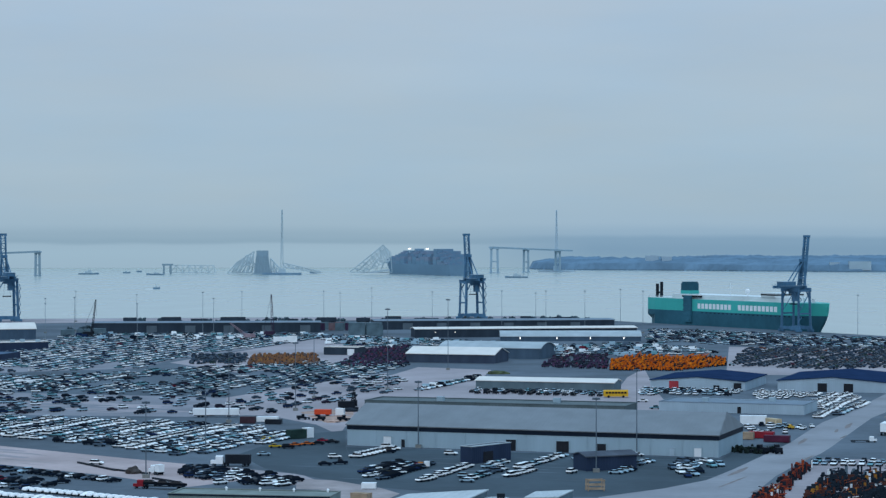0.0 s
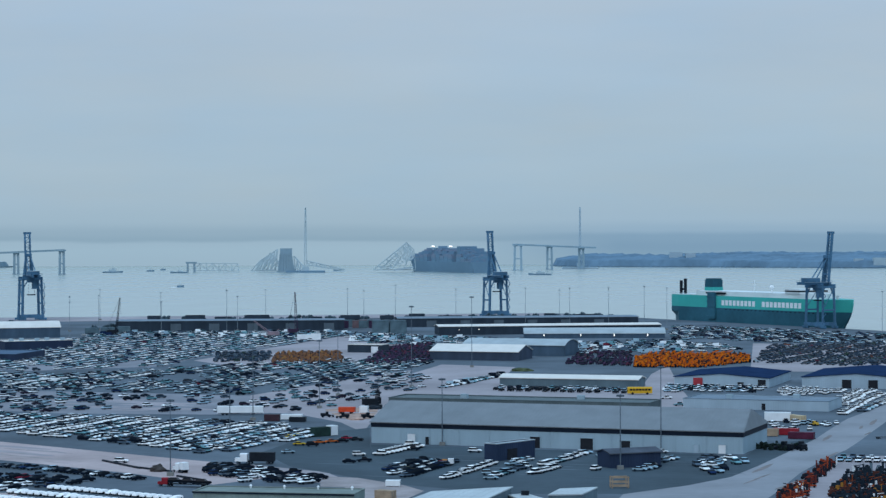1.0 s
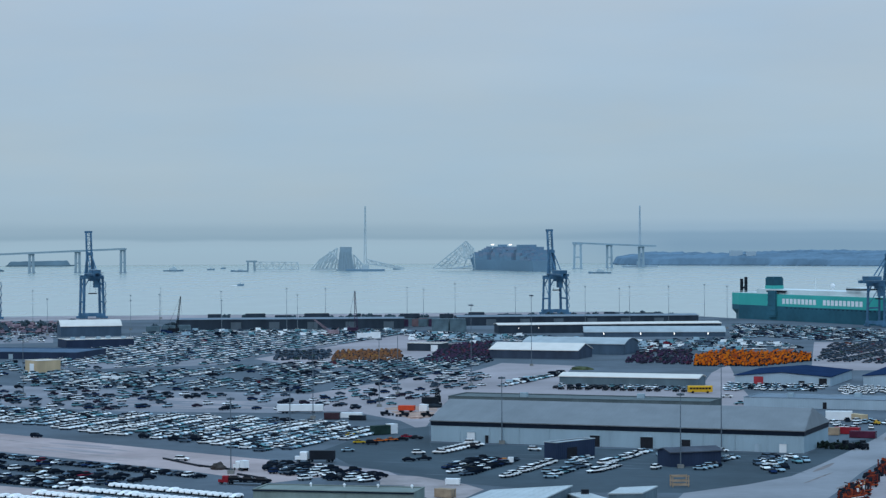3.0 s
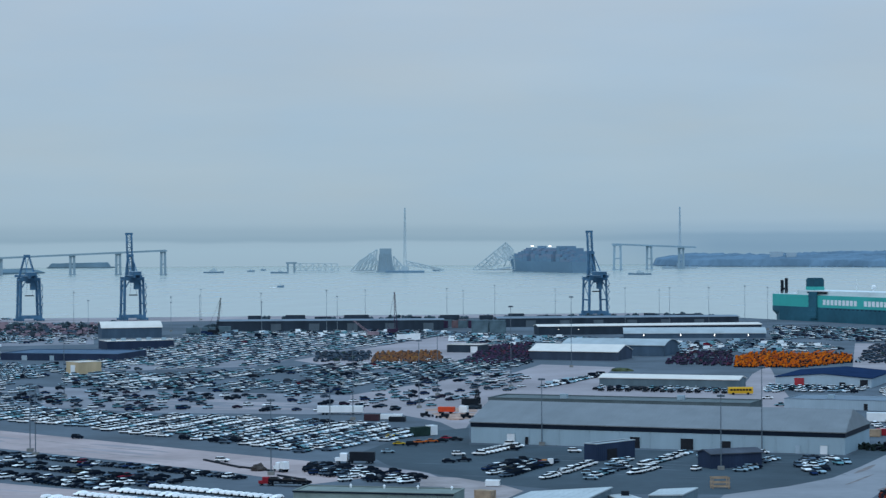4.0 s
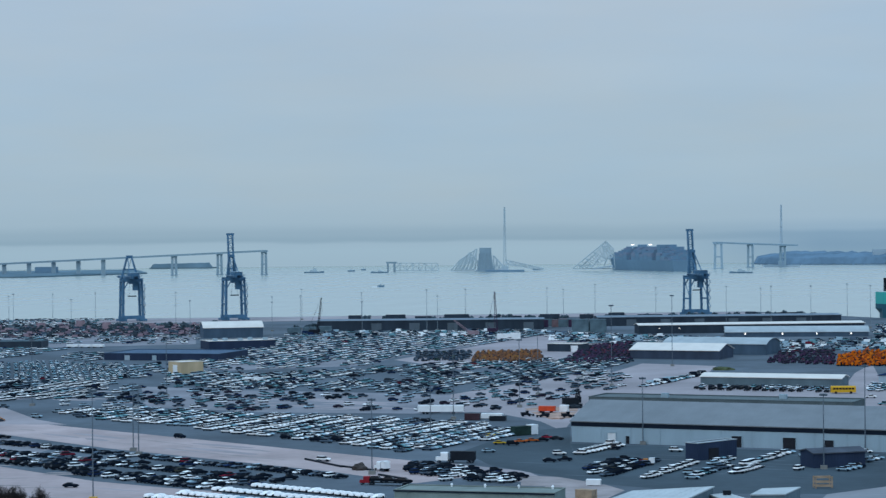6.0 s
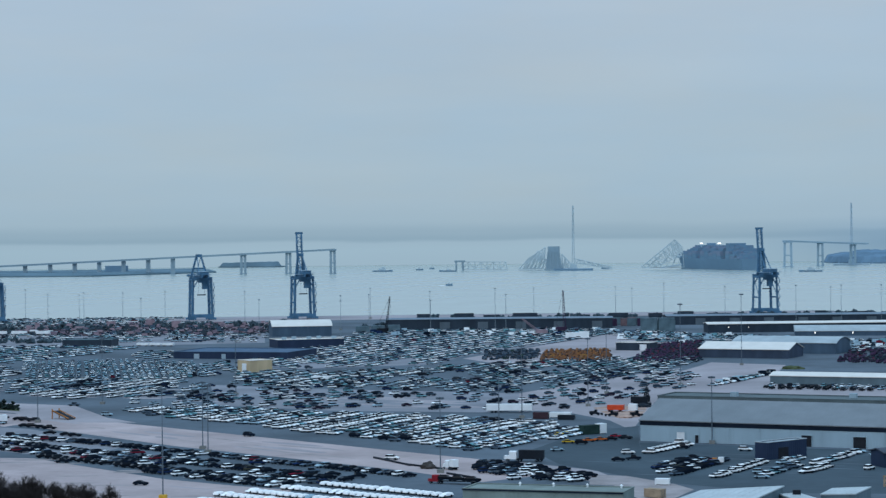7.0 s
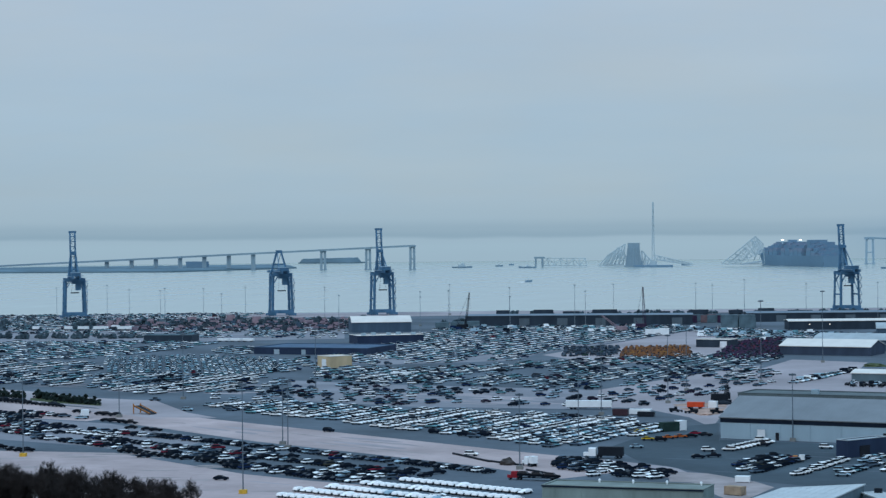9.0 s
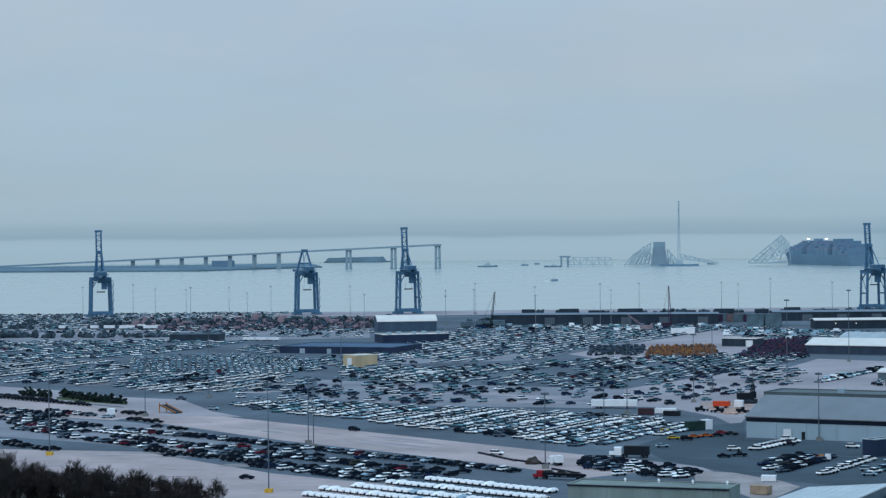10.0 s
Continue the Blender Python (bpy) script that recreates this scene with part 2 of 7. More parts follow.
M_YELLOW = surface("safety_yellow", (0.62, 0.36, 0.05), 0.6, 0, 1, 5, 0.2)
M_YELLOW_BUS = surface("bus_yellow", (0.62, 0.34, 0.03), 0.4, 0, 1, 5, 0.1)
M_WHITE = surface("white_paint", (0.78, 0.79, 0.80), 0.5, 0, 0.3, 3, 0.08)
M_RED = surface("red_paint", (0.26, 0.02, 0.03), 0.5, 0, 0.3, 3, 0.2)
M_MAROON = surface("maroon_container", (0.085, 0.02, 0.04), 0.6, 0, 0.3, 3, 0.25)
M_RUST = surface("rusty_pink_container", (0.31, 0.225, 0.255), 0.7, 0, 0.3, 3, 0.25)
M_BLACKSTEEL = surface("black_steel", (0.015, 0.02, 0.028), 0.6, 0.1, 0.3, 3, 0.25)
M_ORANGE_BRIGHT = surface("bright_orange_paint", (0.62, 0.075, 0.03), 0.5, 0, 0.5, 4, 0.15)
M_RUST_ORANGE = surface("worn_orange_paint", (0.42, 0.16, 0.04), 0.6, 0, 0.5, 4, 0.2)
M_WOOD = surface("raw_timber", (0.36, 0.26, 0.18), 0.85, 0, 0.5, 4, 0.25)
M_BROWN = surface("dark_brown_container", (0.055, 0.03, 0.038), 0.6, 0, 0.3, 3, 0.25)
M_PLUM = surface("dark_plum_paint", (0.05, 0.03, 0.06), 0.6, 0, 0.3, 3, 0.25)
M_RUST_DARK = surface("dull_brown_container", (0.17, 0.115, 0.125), 0.7, 0, 0.3, 3, 0.3)
M_CANVAS = surface("dark_green_canvas", (0.022, 0.045, 0.04), 0.8, 0, 0.3, 3, 0.3)
M_TEALBOX = surface("weathered_teal_container", (0.10, 0.155, 0.185), 0.7, 0, 0.2, 2, 0.3)
M_HULL_TEAL = surface("turquoise_hull_paint", (0.055, 0.40, 0.36), 0.45, 0, 0.03, 0.3, 0.12)
M_HULL_DARK = surface("dark_green_hull_paint", (0.031, 0.112, 0.155), 0.5, 0, 0.03, 0.3, 0.3)
M_DECK_WHITE = surface("ship_white_paint", (0.62, 0.66, 0.66), 0.5, 0, 0.05, 0.5, 0.1)
# far paints are paled and blued: distance haze is put into the base colour
M_FAR_STEEL = surface("hazed_bridge_steel", (0.41, 0.505, 0.55), 0.9, 0, 0.02, 0.2, 0.12)
M_FAR_CONCRETE = surface("hazed_bridge_concrete", (0.24, 0.33, 0.39), 0.9, 0, 0.02, 0.2, 0.10)
M_FAR_FAINT = surface("hazed_faint_steel", (0.36, 0.465, 0.54), 0.9, 0, 0.02, 0.2, 0.08)
M_FAR_PALE = surface("hazed_pale_concrete", (0.275, 0.385, 0.46), 0.9, 0, 0.02, 0.2, 0.10)
M_FAR_HULL = surface("hazed_blue_hull", (0.155, 0.255, 0.345), 0.9, 0, 0.01, 0.1, 0.12)
M_FAR_BOX = picked("hazed_containers", spread([(4, (0.150, 0.245, 0.335)), (3, (0.175, 0.245, 0.325)), (2, (0.155, 0.262, 0.35)), (1, (0.20, 0.25, 0.33))]), True, 0.95, 0)
M_FAR_TREE = surface("hazed_winter_woods", (0.128, 0.203, 0.272), 1.0, 0, 0.012, 0.09, 0.25)
M_FAR_SPIT = surface("hazed_scrub_bank", (0.122, 0.184, 0.222), 1.0, 0, 0.012, 0.09, 0.2)
M_FAR_WHITE = surface("hazed_far_building", (0.34, 0.43, 0.49), 0.9, 0, 0.02, 0.2, 0.1)
M_ROOF_SLATE = ribbed("dull_slate_roof", (0.165, 0.205, 0.245), 2.0, 0, 0.8, 0.12)
M_BARK = surface("dark_wet_bark", (0.012, 0.011, 0.011), 0.95, 0, 0.5, 4, 0.3)
M_TWIG = surface("bare_twigs", (0.038, 0.032, 0.031), 0.95, 0, 0.4, 3, 0.4)
# quay scrub: bush colour lifted, haze painted into it
M_SCRUB = surface("hazed_winter_scrub", (0.055, 0.082, 0.10), 0.95, 0, 0.4, 3, 0.4)
M_BUSH = surface("dark_evergreen", (0.014, 0.024, 0.022), 0.95, 0, 0.4, 3, 0.4)


def water_material():
    m, nt, ln, b = nodes_of("harbour_water", 0.2, 0, 0.5)
    b.inputs["Base Color"].default_value = (0.34, 0.365, 0.325, 1)
    co = nt.new("ShaderNodeTexCoord")
    mp = nt.new("ShaderNodeMapping")
    mp.inputs["Scale"].default_value = (0.02, 0.006, 1)
    n1, n2 = nt.new("ShaderNodeTexNoise"), nt.new("ShaderNodeTexNoise")
    n1.inputs["Scale"].default_value, n1.inputs["Detail"].default_value = 1.0, 6
    n2.inputs["Scale"].default_value, n2.inputs["Detail"].default_value = 0.25, 4
    ln.new(co.outputs["Object"], mp.inputs[0]), ln.new(mp.outputs[0], n1.inputs["Vector"]), ln.new(co.outputs["Object"], n2.inputs["Vector"])
    rr = nt.new("ShaderNodeMapRange")
    rr.inputs["To Min"].default_value, rr.inputs["To Max"].default_value = 0.16, 0.30
    ln.new(n1.outputs[0], rr.inputs["Value"]), ln.new(rr.outputs[0], b.inputs["Roughness"])
    bp = nt.new("ShaderNodeBump")
    bp.inputs["Distance"].default_value, bp.inputs["Strength"].default_value = 0.12, 0.08
    ln.new(n2.outputs[0], bp.inputs["Height"]), ln.new(bp.outputs[0], b.inputs["Normal"])
    return m


M_WATER = water_material()


def distance_material():
    """A glowing sheet painted with far water, a low far shore and mist over it, thinning out upwards into the sky."""
    m = bpy.data.materials.new("misty_distance")
    m.use_nodes = True
    nt, ln = m.node_tree.nodes, m.node_tree.links
    nt.clear()
    out, em, tr, mx = (nt.new("ShaderNode" + k) for k in ("OutputMaterial", "Emission", "BsdfTransparent", "MixShader"))
    co, sp = nt.new("ShaderNodeTexCoord"), nt.new("ShaderNodeSeparateXYZ")
    ns = nt.new("ShaderNodeTexNoise")
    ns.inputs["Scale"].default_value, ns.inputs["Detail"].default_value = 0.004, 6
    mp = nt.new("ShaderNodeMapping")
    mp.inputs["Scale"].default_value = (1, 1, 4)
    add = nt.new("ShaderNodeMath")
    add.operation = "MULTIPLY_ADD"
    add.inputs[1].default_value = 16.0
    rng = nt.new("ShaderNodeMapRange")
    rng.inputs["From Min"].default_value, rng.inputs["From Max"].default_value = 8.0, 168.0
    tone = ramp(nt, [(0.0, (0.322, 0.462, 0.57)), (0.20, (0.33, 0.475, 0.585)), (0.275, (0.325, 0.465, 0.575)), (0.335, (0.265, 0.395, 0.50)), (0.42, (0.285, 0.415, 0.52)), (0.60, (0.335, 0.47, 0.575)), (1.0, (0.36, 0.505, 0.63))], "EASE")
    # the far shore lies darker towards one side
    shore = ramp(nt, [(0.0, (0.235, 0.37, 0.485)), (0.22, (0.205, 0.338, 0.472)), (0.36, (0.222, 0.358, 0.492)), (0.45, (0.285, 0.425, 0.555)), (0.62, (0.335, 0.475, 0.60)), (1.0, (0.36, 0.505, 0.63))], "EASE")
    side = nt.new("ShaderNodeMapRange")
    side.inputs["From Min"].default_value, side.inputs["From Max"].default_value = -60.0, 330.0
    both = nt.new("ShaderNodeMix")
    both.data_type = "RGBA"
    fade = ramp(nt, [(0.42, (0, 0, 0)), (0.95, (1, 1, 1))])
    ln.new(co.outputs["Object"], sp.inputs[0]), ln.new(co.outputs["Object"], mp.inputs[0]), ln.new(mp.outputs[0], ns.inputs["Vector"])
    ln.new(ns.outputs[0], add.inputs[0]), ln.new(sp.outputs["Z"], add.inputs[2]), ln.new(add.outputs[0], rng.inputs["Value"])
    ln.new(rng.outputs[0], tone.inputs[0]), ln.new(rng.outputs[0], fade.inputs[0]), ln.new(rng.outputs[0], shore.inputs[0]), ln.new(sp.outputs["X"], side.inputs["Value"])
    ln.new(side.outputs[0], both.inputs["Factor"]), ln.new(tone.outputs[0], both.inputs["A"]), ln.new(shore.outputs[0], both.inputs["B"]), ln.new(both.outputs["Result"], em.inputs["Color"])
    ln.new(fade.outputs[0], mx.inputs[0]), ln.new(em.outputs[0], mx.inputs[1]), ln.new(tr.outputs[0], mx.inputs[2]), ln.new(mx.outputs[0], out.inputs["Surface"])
    return m


M_DISTANCE = distance_material()

# ---------------------------------------------------------------- mesh helpers


def box(bm, x0, x1, y0, y1, z0, z1, m=None):
    """A box between two corners; m turns or moves it."""
    r = bmesh.ops.create_cube(bm, size=1, matrix=Matrix.LocRotScale(((x0 + x1) / 2, (y0 + y1) / 2, (z0 + z1) / 2), None, (x1 - x0, y1 - y0, z1 - z0)))
    if m is not None:
        bmesh.ops.transform(bm, matrix=m, verts=r["verts"])
    return r["verts"]


def beam(bm, a, b, w, d=None):
    """A straight bar of rectangular section from a to b."""
    a, b = Vector(a), Vector(b)
    q = (b - a).to_track_quat("Z", "Y")
    m = Matrix.LocRotScale((a + b) / 2, q, (w, d or w, (b - a).length))
    return bmesh.ops.create_cube(bm, size=1, matrix=m)["verts"]


def rod(bm, a, b, r0, r1=None, n=8):
    """A round, tapering bar from a to b."""
    a, b = Vector(a), Vector(b)
    m = Matrix.LocRotScale((a + b) / 2, (b - a).to_track_quat("Z", "Y"), None)
    return bmesh.ops.create_cone(bm, cap_ends=True, segments=n, radius1=r0, radius2=r0 if r1 is None else r1, depth=(b - a).length, matrix=m)["verts"]


def prism(bm, section, x0, x1):
    """Extrudes a closed section of (y, z) points from x0 to x1."""
    a = [bm.verts.new((x0, y, z)) for y, z in section]
    b = [bm.verts.new((x1, y, z)) for y, z in section]
    n = len(section)
    for i in range(n):
        bm.faces.new((a[i], a[(i + 1) % n], b[(i + 1) % n], b[i]))
    bm.faces.new(a[::-1]), bm.faces.new(b)
    return a + b


def part(name, bm, material, parent=None, label=""):
    """Links a bmesh as one mesh object, under a thing where one is given."""
    bmesh.ops.recalc_face_normals(bm, faces=bm.faces)
    me = bpy.data.meshes.new(name)
    bm.to_mesh(me)
    bm.free()
    for m in (material if isinstance(material, (list, tuple)) else [material]):
        me.materials.append(m)
    ob = new(name, me)
    if parent is not None:
        ob.parent = parent
    if label:
        tagged(ob, label)
    return ob


def thing(name, x, y, z=0.0, deg=0.0, label="", category="", group="", kind=""):
    """An Empty at a thing's base, which carries its parts."""
    ob = new(name)
    ob.empty_display_size = 0.5
    ob.matrix_basis = pose(x, y, z, 0, 0, deg)
    return tagged(ob, label, category, group, kind)


def fresh():
    return bmesh.new()


def boxed(name, material, parent, *dims, label=""):
    bm = fresh()
    box(bm, *dims)
    return part(name, bm, material, parent, label)


U_DEG = -18.0  # the yard's grid: along the halls
U = Vector((math.cos(radians(U_DEG)), math.sin(radians(U_DEG))))

# ---------------------------------------------------------------- ground, quay, water


def slab(name, pts, z0, z1, material, label="", kind="structure"):
    bm = fresh()
    lo, hi = [bm.verts.new((x, y, z0)) for x, y in pts], [bm.verts.new((x, y, z1)) for x, y in pts]
    n = len(pts)
    for i in range(n):
        bm.faces.new((lo[i], lo[(i + 1) % n], hi[(i + 1) % n], hi[i]))
    bm.faces.new(hi), bm.faces.new(lo[::-1])
    return tagged(part(name, bm, material), label, name.replace("_", " "), "", kind)


slab("ground", [(-2600, -900), (1500, -900), (900, 470), (304, 1467), (152, 1722), (70, 1862), (-585, 1754), (-2600, 1420)], -8, 0, M_ASPHALT, "grey asphalt yard of a port terminal with a quay edge")
slab("water", [(-6000, -6000), (6000, -6000), (6000, 6000), (-6000, 6000)], -9, -3, M_WATER, "flat pale grey harbour water under mist")


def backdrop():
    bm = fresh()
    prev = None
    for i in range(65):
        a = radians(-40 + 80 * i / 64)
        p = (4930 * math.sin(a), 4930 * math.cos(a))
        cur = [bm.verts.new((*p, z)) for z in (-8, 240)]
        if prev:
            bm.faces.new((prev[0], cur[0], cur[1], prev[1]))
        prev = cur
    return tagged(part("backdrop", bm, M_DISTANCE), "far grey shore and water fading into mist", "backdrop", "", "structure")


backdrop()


def patch(name, pts, material, label, z=0.004):
    """A thin layer of paving on the ground."""
    bm = fresh()
    bm.faces.new([bm.verts.new((x, y, z)) for x, y in pts])
    bmesh.ops.triangulate(bm, faces=bm.faces[:], ngon_method="EAR_CLIP")
    bm.normal_update()
    bmesh.ops.reverse_faces(bm, faces=[f for f in bm.faces if f.normal.z < 0])
    me = bpy.data.meshes.new(name)
    bm.to_mesh(me)
    bm.free()
    me.materials.append(material)
    return tagged(new(name, me), label, name.replace("_", " "), "", "structure")


patch("road_west", [(-420, 930), (-216.6, 777.9), (-142.2, 712.6), (-84.5, 661.9), (-68.0, 648.3), (-54.7, 608.6), (-66.8, 593.7), (-80.9, 609.2), (-92.0, 621.4), (-130.7, 654.8), (-174.1, 690.9), (-242.2, 759.7), (-322, 836), (-470, 960)], M_CONCRETE, "pale worn concrete road between parking lots")
patch("road_east", [(30.0, 520.0), (39.4, 570.6), (57.4, 589.8), (71.2, 610.3), (82.6, 639.9), (98.2, 684.7), (111.3, 722.3), (123.5, 764.1), (134.9, 801.3), (146.9, 831.6), (165.1, 884.6), (185.3, 944.8), (205.0, 1000.0), (232.0, 1000.0), (165.7, 844.9), (155.4, 818.7), (138.8, 764.1), (122.2, 708.7), (114.6, 684.7), (105.1, 660.7), (91.4, 620.3), (77.5, 570.6), (62.0, 520.0)], M_CONCRETE_OLD, "pale worn concrete road beside the hall")
patch("pavement_mid", [(-65.3, 831.7), (-44.6, 969.2), (-22.7, 1080.3), (-12.5, 1136.1), (23.9, 1112.2), (17.2, 1037.8), (79.0, 969.2), (84.3, 896.7), (70.7, 867.2), (45.7, 845.0), (-31.4, 872.9), (-34.5, 749.0), (-44.2, 789.4)], M_APRON, "pale concrete apron behind the hall", 0.005)
patch("pavement_yard", [(62.6, 831.6), (70.4, 934.7), (86.0, 1054.3), (100.3, 1126.3), (91.1, 969.1), (88.4, 896.6), (82.0, 831.6)], M_APRON, "pale concrete yard between the sheds", 0.0052)
patch("pavement_south", [(-330, 700), (-254.6, 657.3), (-208.0, 652.2), (-153.7, 597.2), (-131.5, 582.5), (-114.5, 573.5), (-108.8, 544.5), (-115, 470), (-150, 470), (-330, 470)], M_CONCRETE, "pale concrete lot, empty but for a few cars", 0.006)
patch("pavement_hall", [(-30.3, 706.0), (82.0, 668.0), (94.0, 706.0), (111.3, 722.3), (98.2, 684.7), (82.6, 639.9), (71.2, 610.3), (57.4, 589.8), (39.4, 570.6), (10.0, 572.0), (-21.5, 596.5)], M_ASPHALT_DARK, "dark asphalt lot in front of the hall", 0.007)
patch("pavement_hall_west", [(-62.0, 681.3), (-49.4, 749.0), (-33.0, 766.4), (-30.3, 705.0), (-21.5, 596.5), (-50.2, 639.9)], M_ASPHALT_DARK, "dark asphalt lot beside the hall", 0.0085)
patch("pavement_north", [(-81.1, 1447.8), (-55.1, 1531.9), (-20.8, 1304.7), (-42.7, 1187.2), (-99.1, 1089.2), (-142.4, 1176.7)], M_APRON, "pale paved lane between vehicle lots", 0.005)
patch("grass_verge", [(-311.9, 867.5), (-299.2, 865.1), (-276.4, 845.6), (-269.6, 829.0), (-291.3, 842.0), (-307.7, 855.7)], M_GRASS, "strip of rough winter grass beside the road", 0.009)
patch("pavement_verge", [(-390.5, 947.5), (-358.9, 927.3), (-325.4, 904.9), (-287.5, 870.0), (-256.5, 856.5), (-227.5, 800.0), (-210.5, 778.2), (-237.8, 779.0), (-253.6, 795.5), (-269.4, 820.8), (-304.6, 847.1), (-365.5, 886.9)], M_APRON, "pale worn paving beside the hedge", 0.0075)
patch("pavement_west", [(-353.0, 856.5), (-308.6, 832.6), (-279.7, 814.9), (-249.5, 775.9), (-253.1, 761.4), (-280.5, 774.0), (-323.1, 783.8)], M_CONCRETE, "pale concrete lane beside the parked cars", 0.0066)
patch("pavement_ship", [(170.2, 1344.5), (225.0, 1331.0), (284.9, 1331.0), (229.4, 1071.5), (134.3, 1071.5)], M_APRON, "pale concrete apron under the machine rows", 0.0045)
patch("pavement_fork", [(-68.7, 651.5), (-39.0, 624.4), (-28.2, 591.7), (-54.5, 605.8)], M_APRON, "bleached asphalt where the road meets the lot", 0.0078)
patch("pavement_corner", [(-39.0, 599.7), (-37.6, 612.9), (-29.6, 609.8), (-24.8, 603.2), (-16.1, 590.6), (-11.0, 578.2), (-16.9, 553.2), (-22.3, 552.7), (-27.6, 568.4), (-31.9, 587.0), (-38.3, 588.6)], M_CONCRETE_WORN, "pale scuffed concrete behind the green shed", 0.0091)
patch("pavement_row", [(-322.1, 781.4), (-279.7, 771.6), (-242.1, 752.8), (-190.5, 697.4), (-193.3, 649.9), (-228.3, 675.6), (-292.9, 710.2)], M_ASPHALT_OLD, "bleached asphalt under parked cars", 0.0058)
patch("pavement_south_east", [(75.4, 547.0), (89.3, 593.8), (111.5, 667.5), (142.6, 665.8), (117.2, 547.0)], M_APRON, "bleached asphalt under the machines", 0.0086)
# near-black ground where the bare trees stand
patch("undergrowth_soil", [(-240, 520), (-206.3, 573.1), (-175.7, 555.1), (-160.5, 546.7), (-146.6, 520.5), (-140, 440), (-240, 440)], M_TREE_GROUND, "dark ground under bare trees", 0.0096)
patch("pavement_apron", [(-900, 1698), (-590, 1750), (60, 1856), (120, 1760), (40, 1790), (-330, 1700), (-585, 1660), (-900, 1620)], M_APRON, "pale concrete apron along the quay edge", 0.0034)
# haze over the quay put into the ground as paler asphalt
patch("pavement_quay", [(-696.8, 1703.9), (-338.8, 1607.8), (-285.6, 1354.8), (-399.0, 1308.6), (-530.6, 1297.0)], M_ASPHALT_OLD, "pale asphalt behind the quay, lightened for haze", 0.0043)
# ground of the far rows lightened in colour for distance haze
patch("pavement_rows", [(-252.9, 1440), (-174.2, 1462), (-81.1, 1468), (-105.5, 1344.5), (-145.0, 1198.0), (-150.4, 1126.4), (-213.5, 1089.2), (-254.0, 1136.1), (-252.3, 1255.0)], M_ASPHALT_OLD, "pale asphalt under rows of parked cars, lightened for haze", 0.0036)
patch("pavement_fringe", [(-230.5, 976.3), (-186.6, 951.7), (-88.5, 921.8), (-38.3, 1062.9), (-25.6, 1089.2), (-44.6, 969.2), (-64.0, 836.9), (-93.5, 823.9), (-150.6, 831.7), (-200.6, 858.7)], M_ASPHALT_OLD, "bleached asphalt between vehicle rows", 0.0042)
patch("pavement_lane", [(-88.5, 921.8), (-38.3, 1062.9), (-25.6, 1089.2), (-44.6, 969.2), (-64.0, 836.9), (-79.4, 826.5)], M_APRON, "pale concrete lane between vehicle rows", 0.0048)
patch("soil_patch", [(-53.5, 846.0), (-47.0, 856.0), (-38.5, 862.0), (-33.5, 850.0), (-33.1, 831.7), (-34.5, 803.0), (-40.5, 797.0), (-46.0, 812.0)], M_SAND, "bare sandy soil beside parked machines", 0.009)

# ---------------------------------------------------------------- halls and sheds


FOOTPRINTS = []


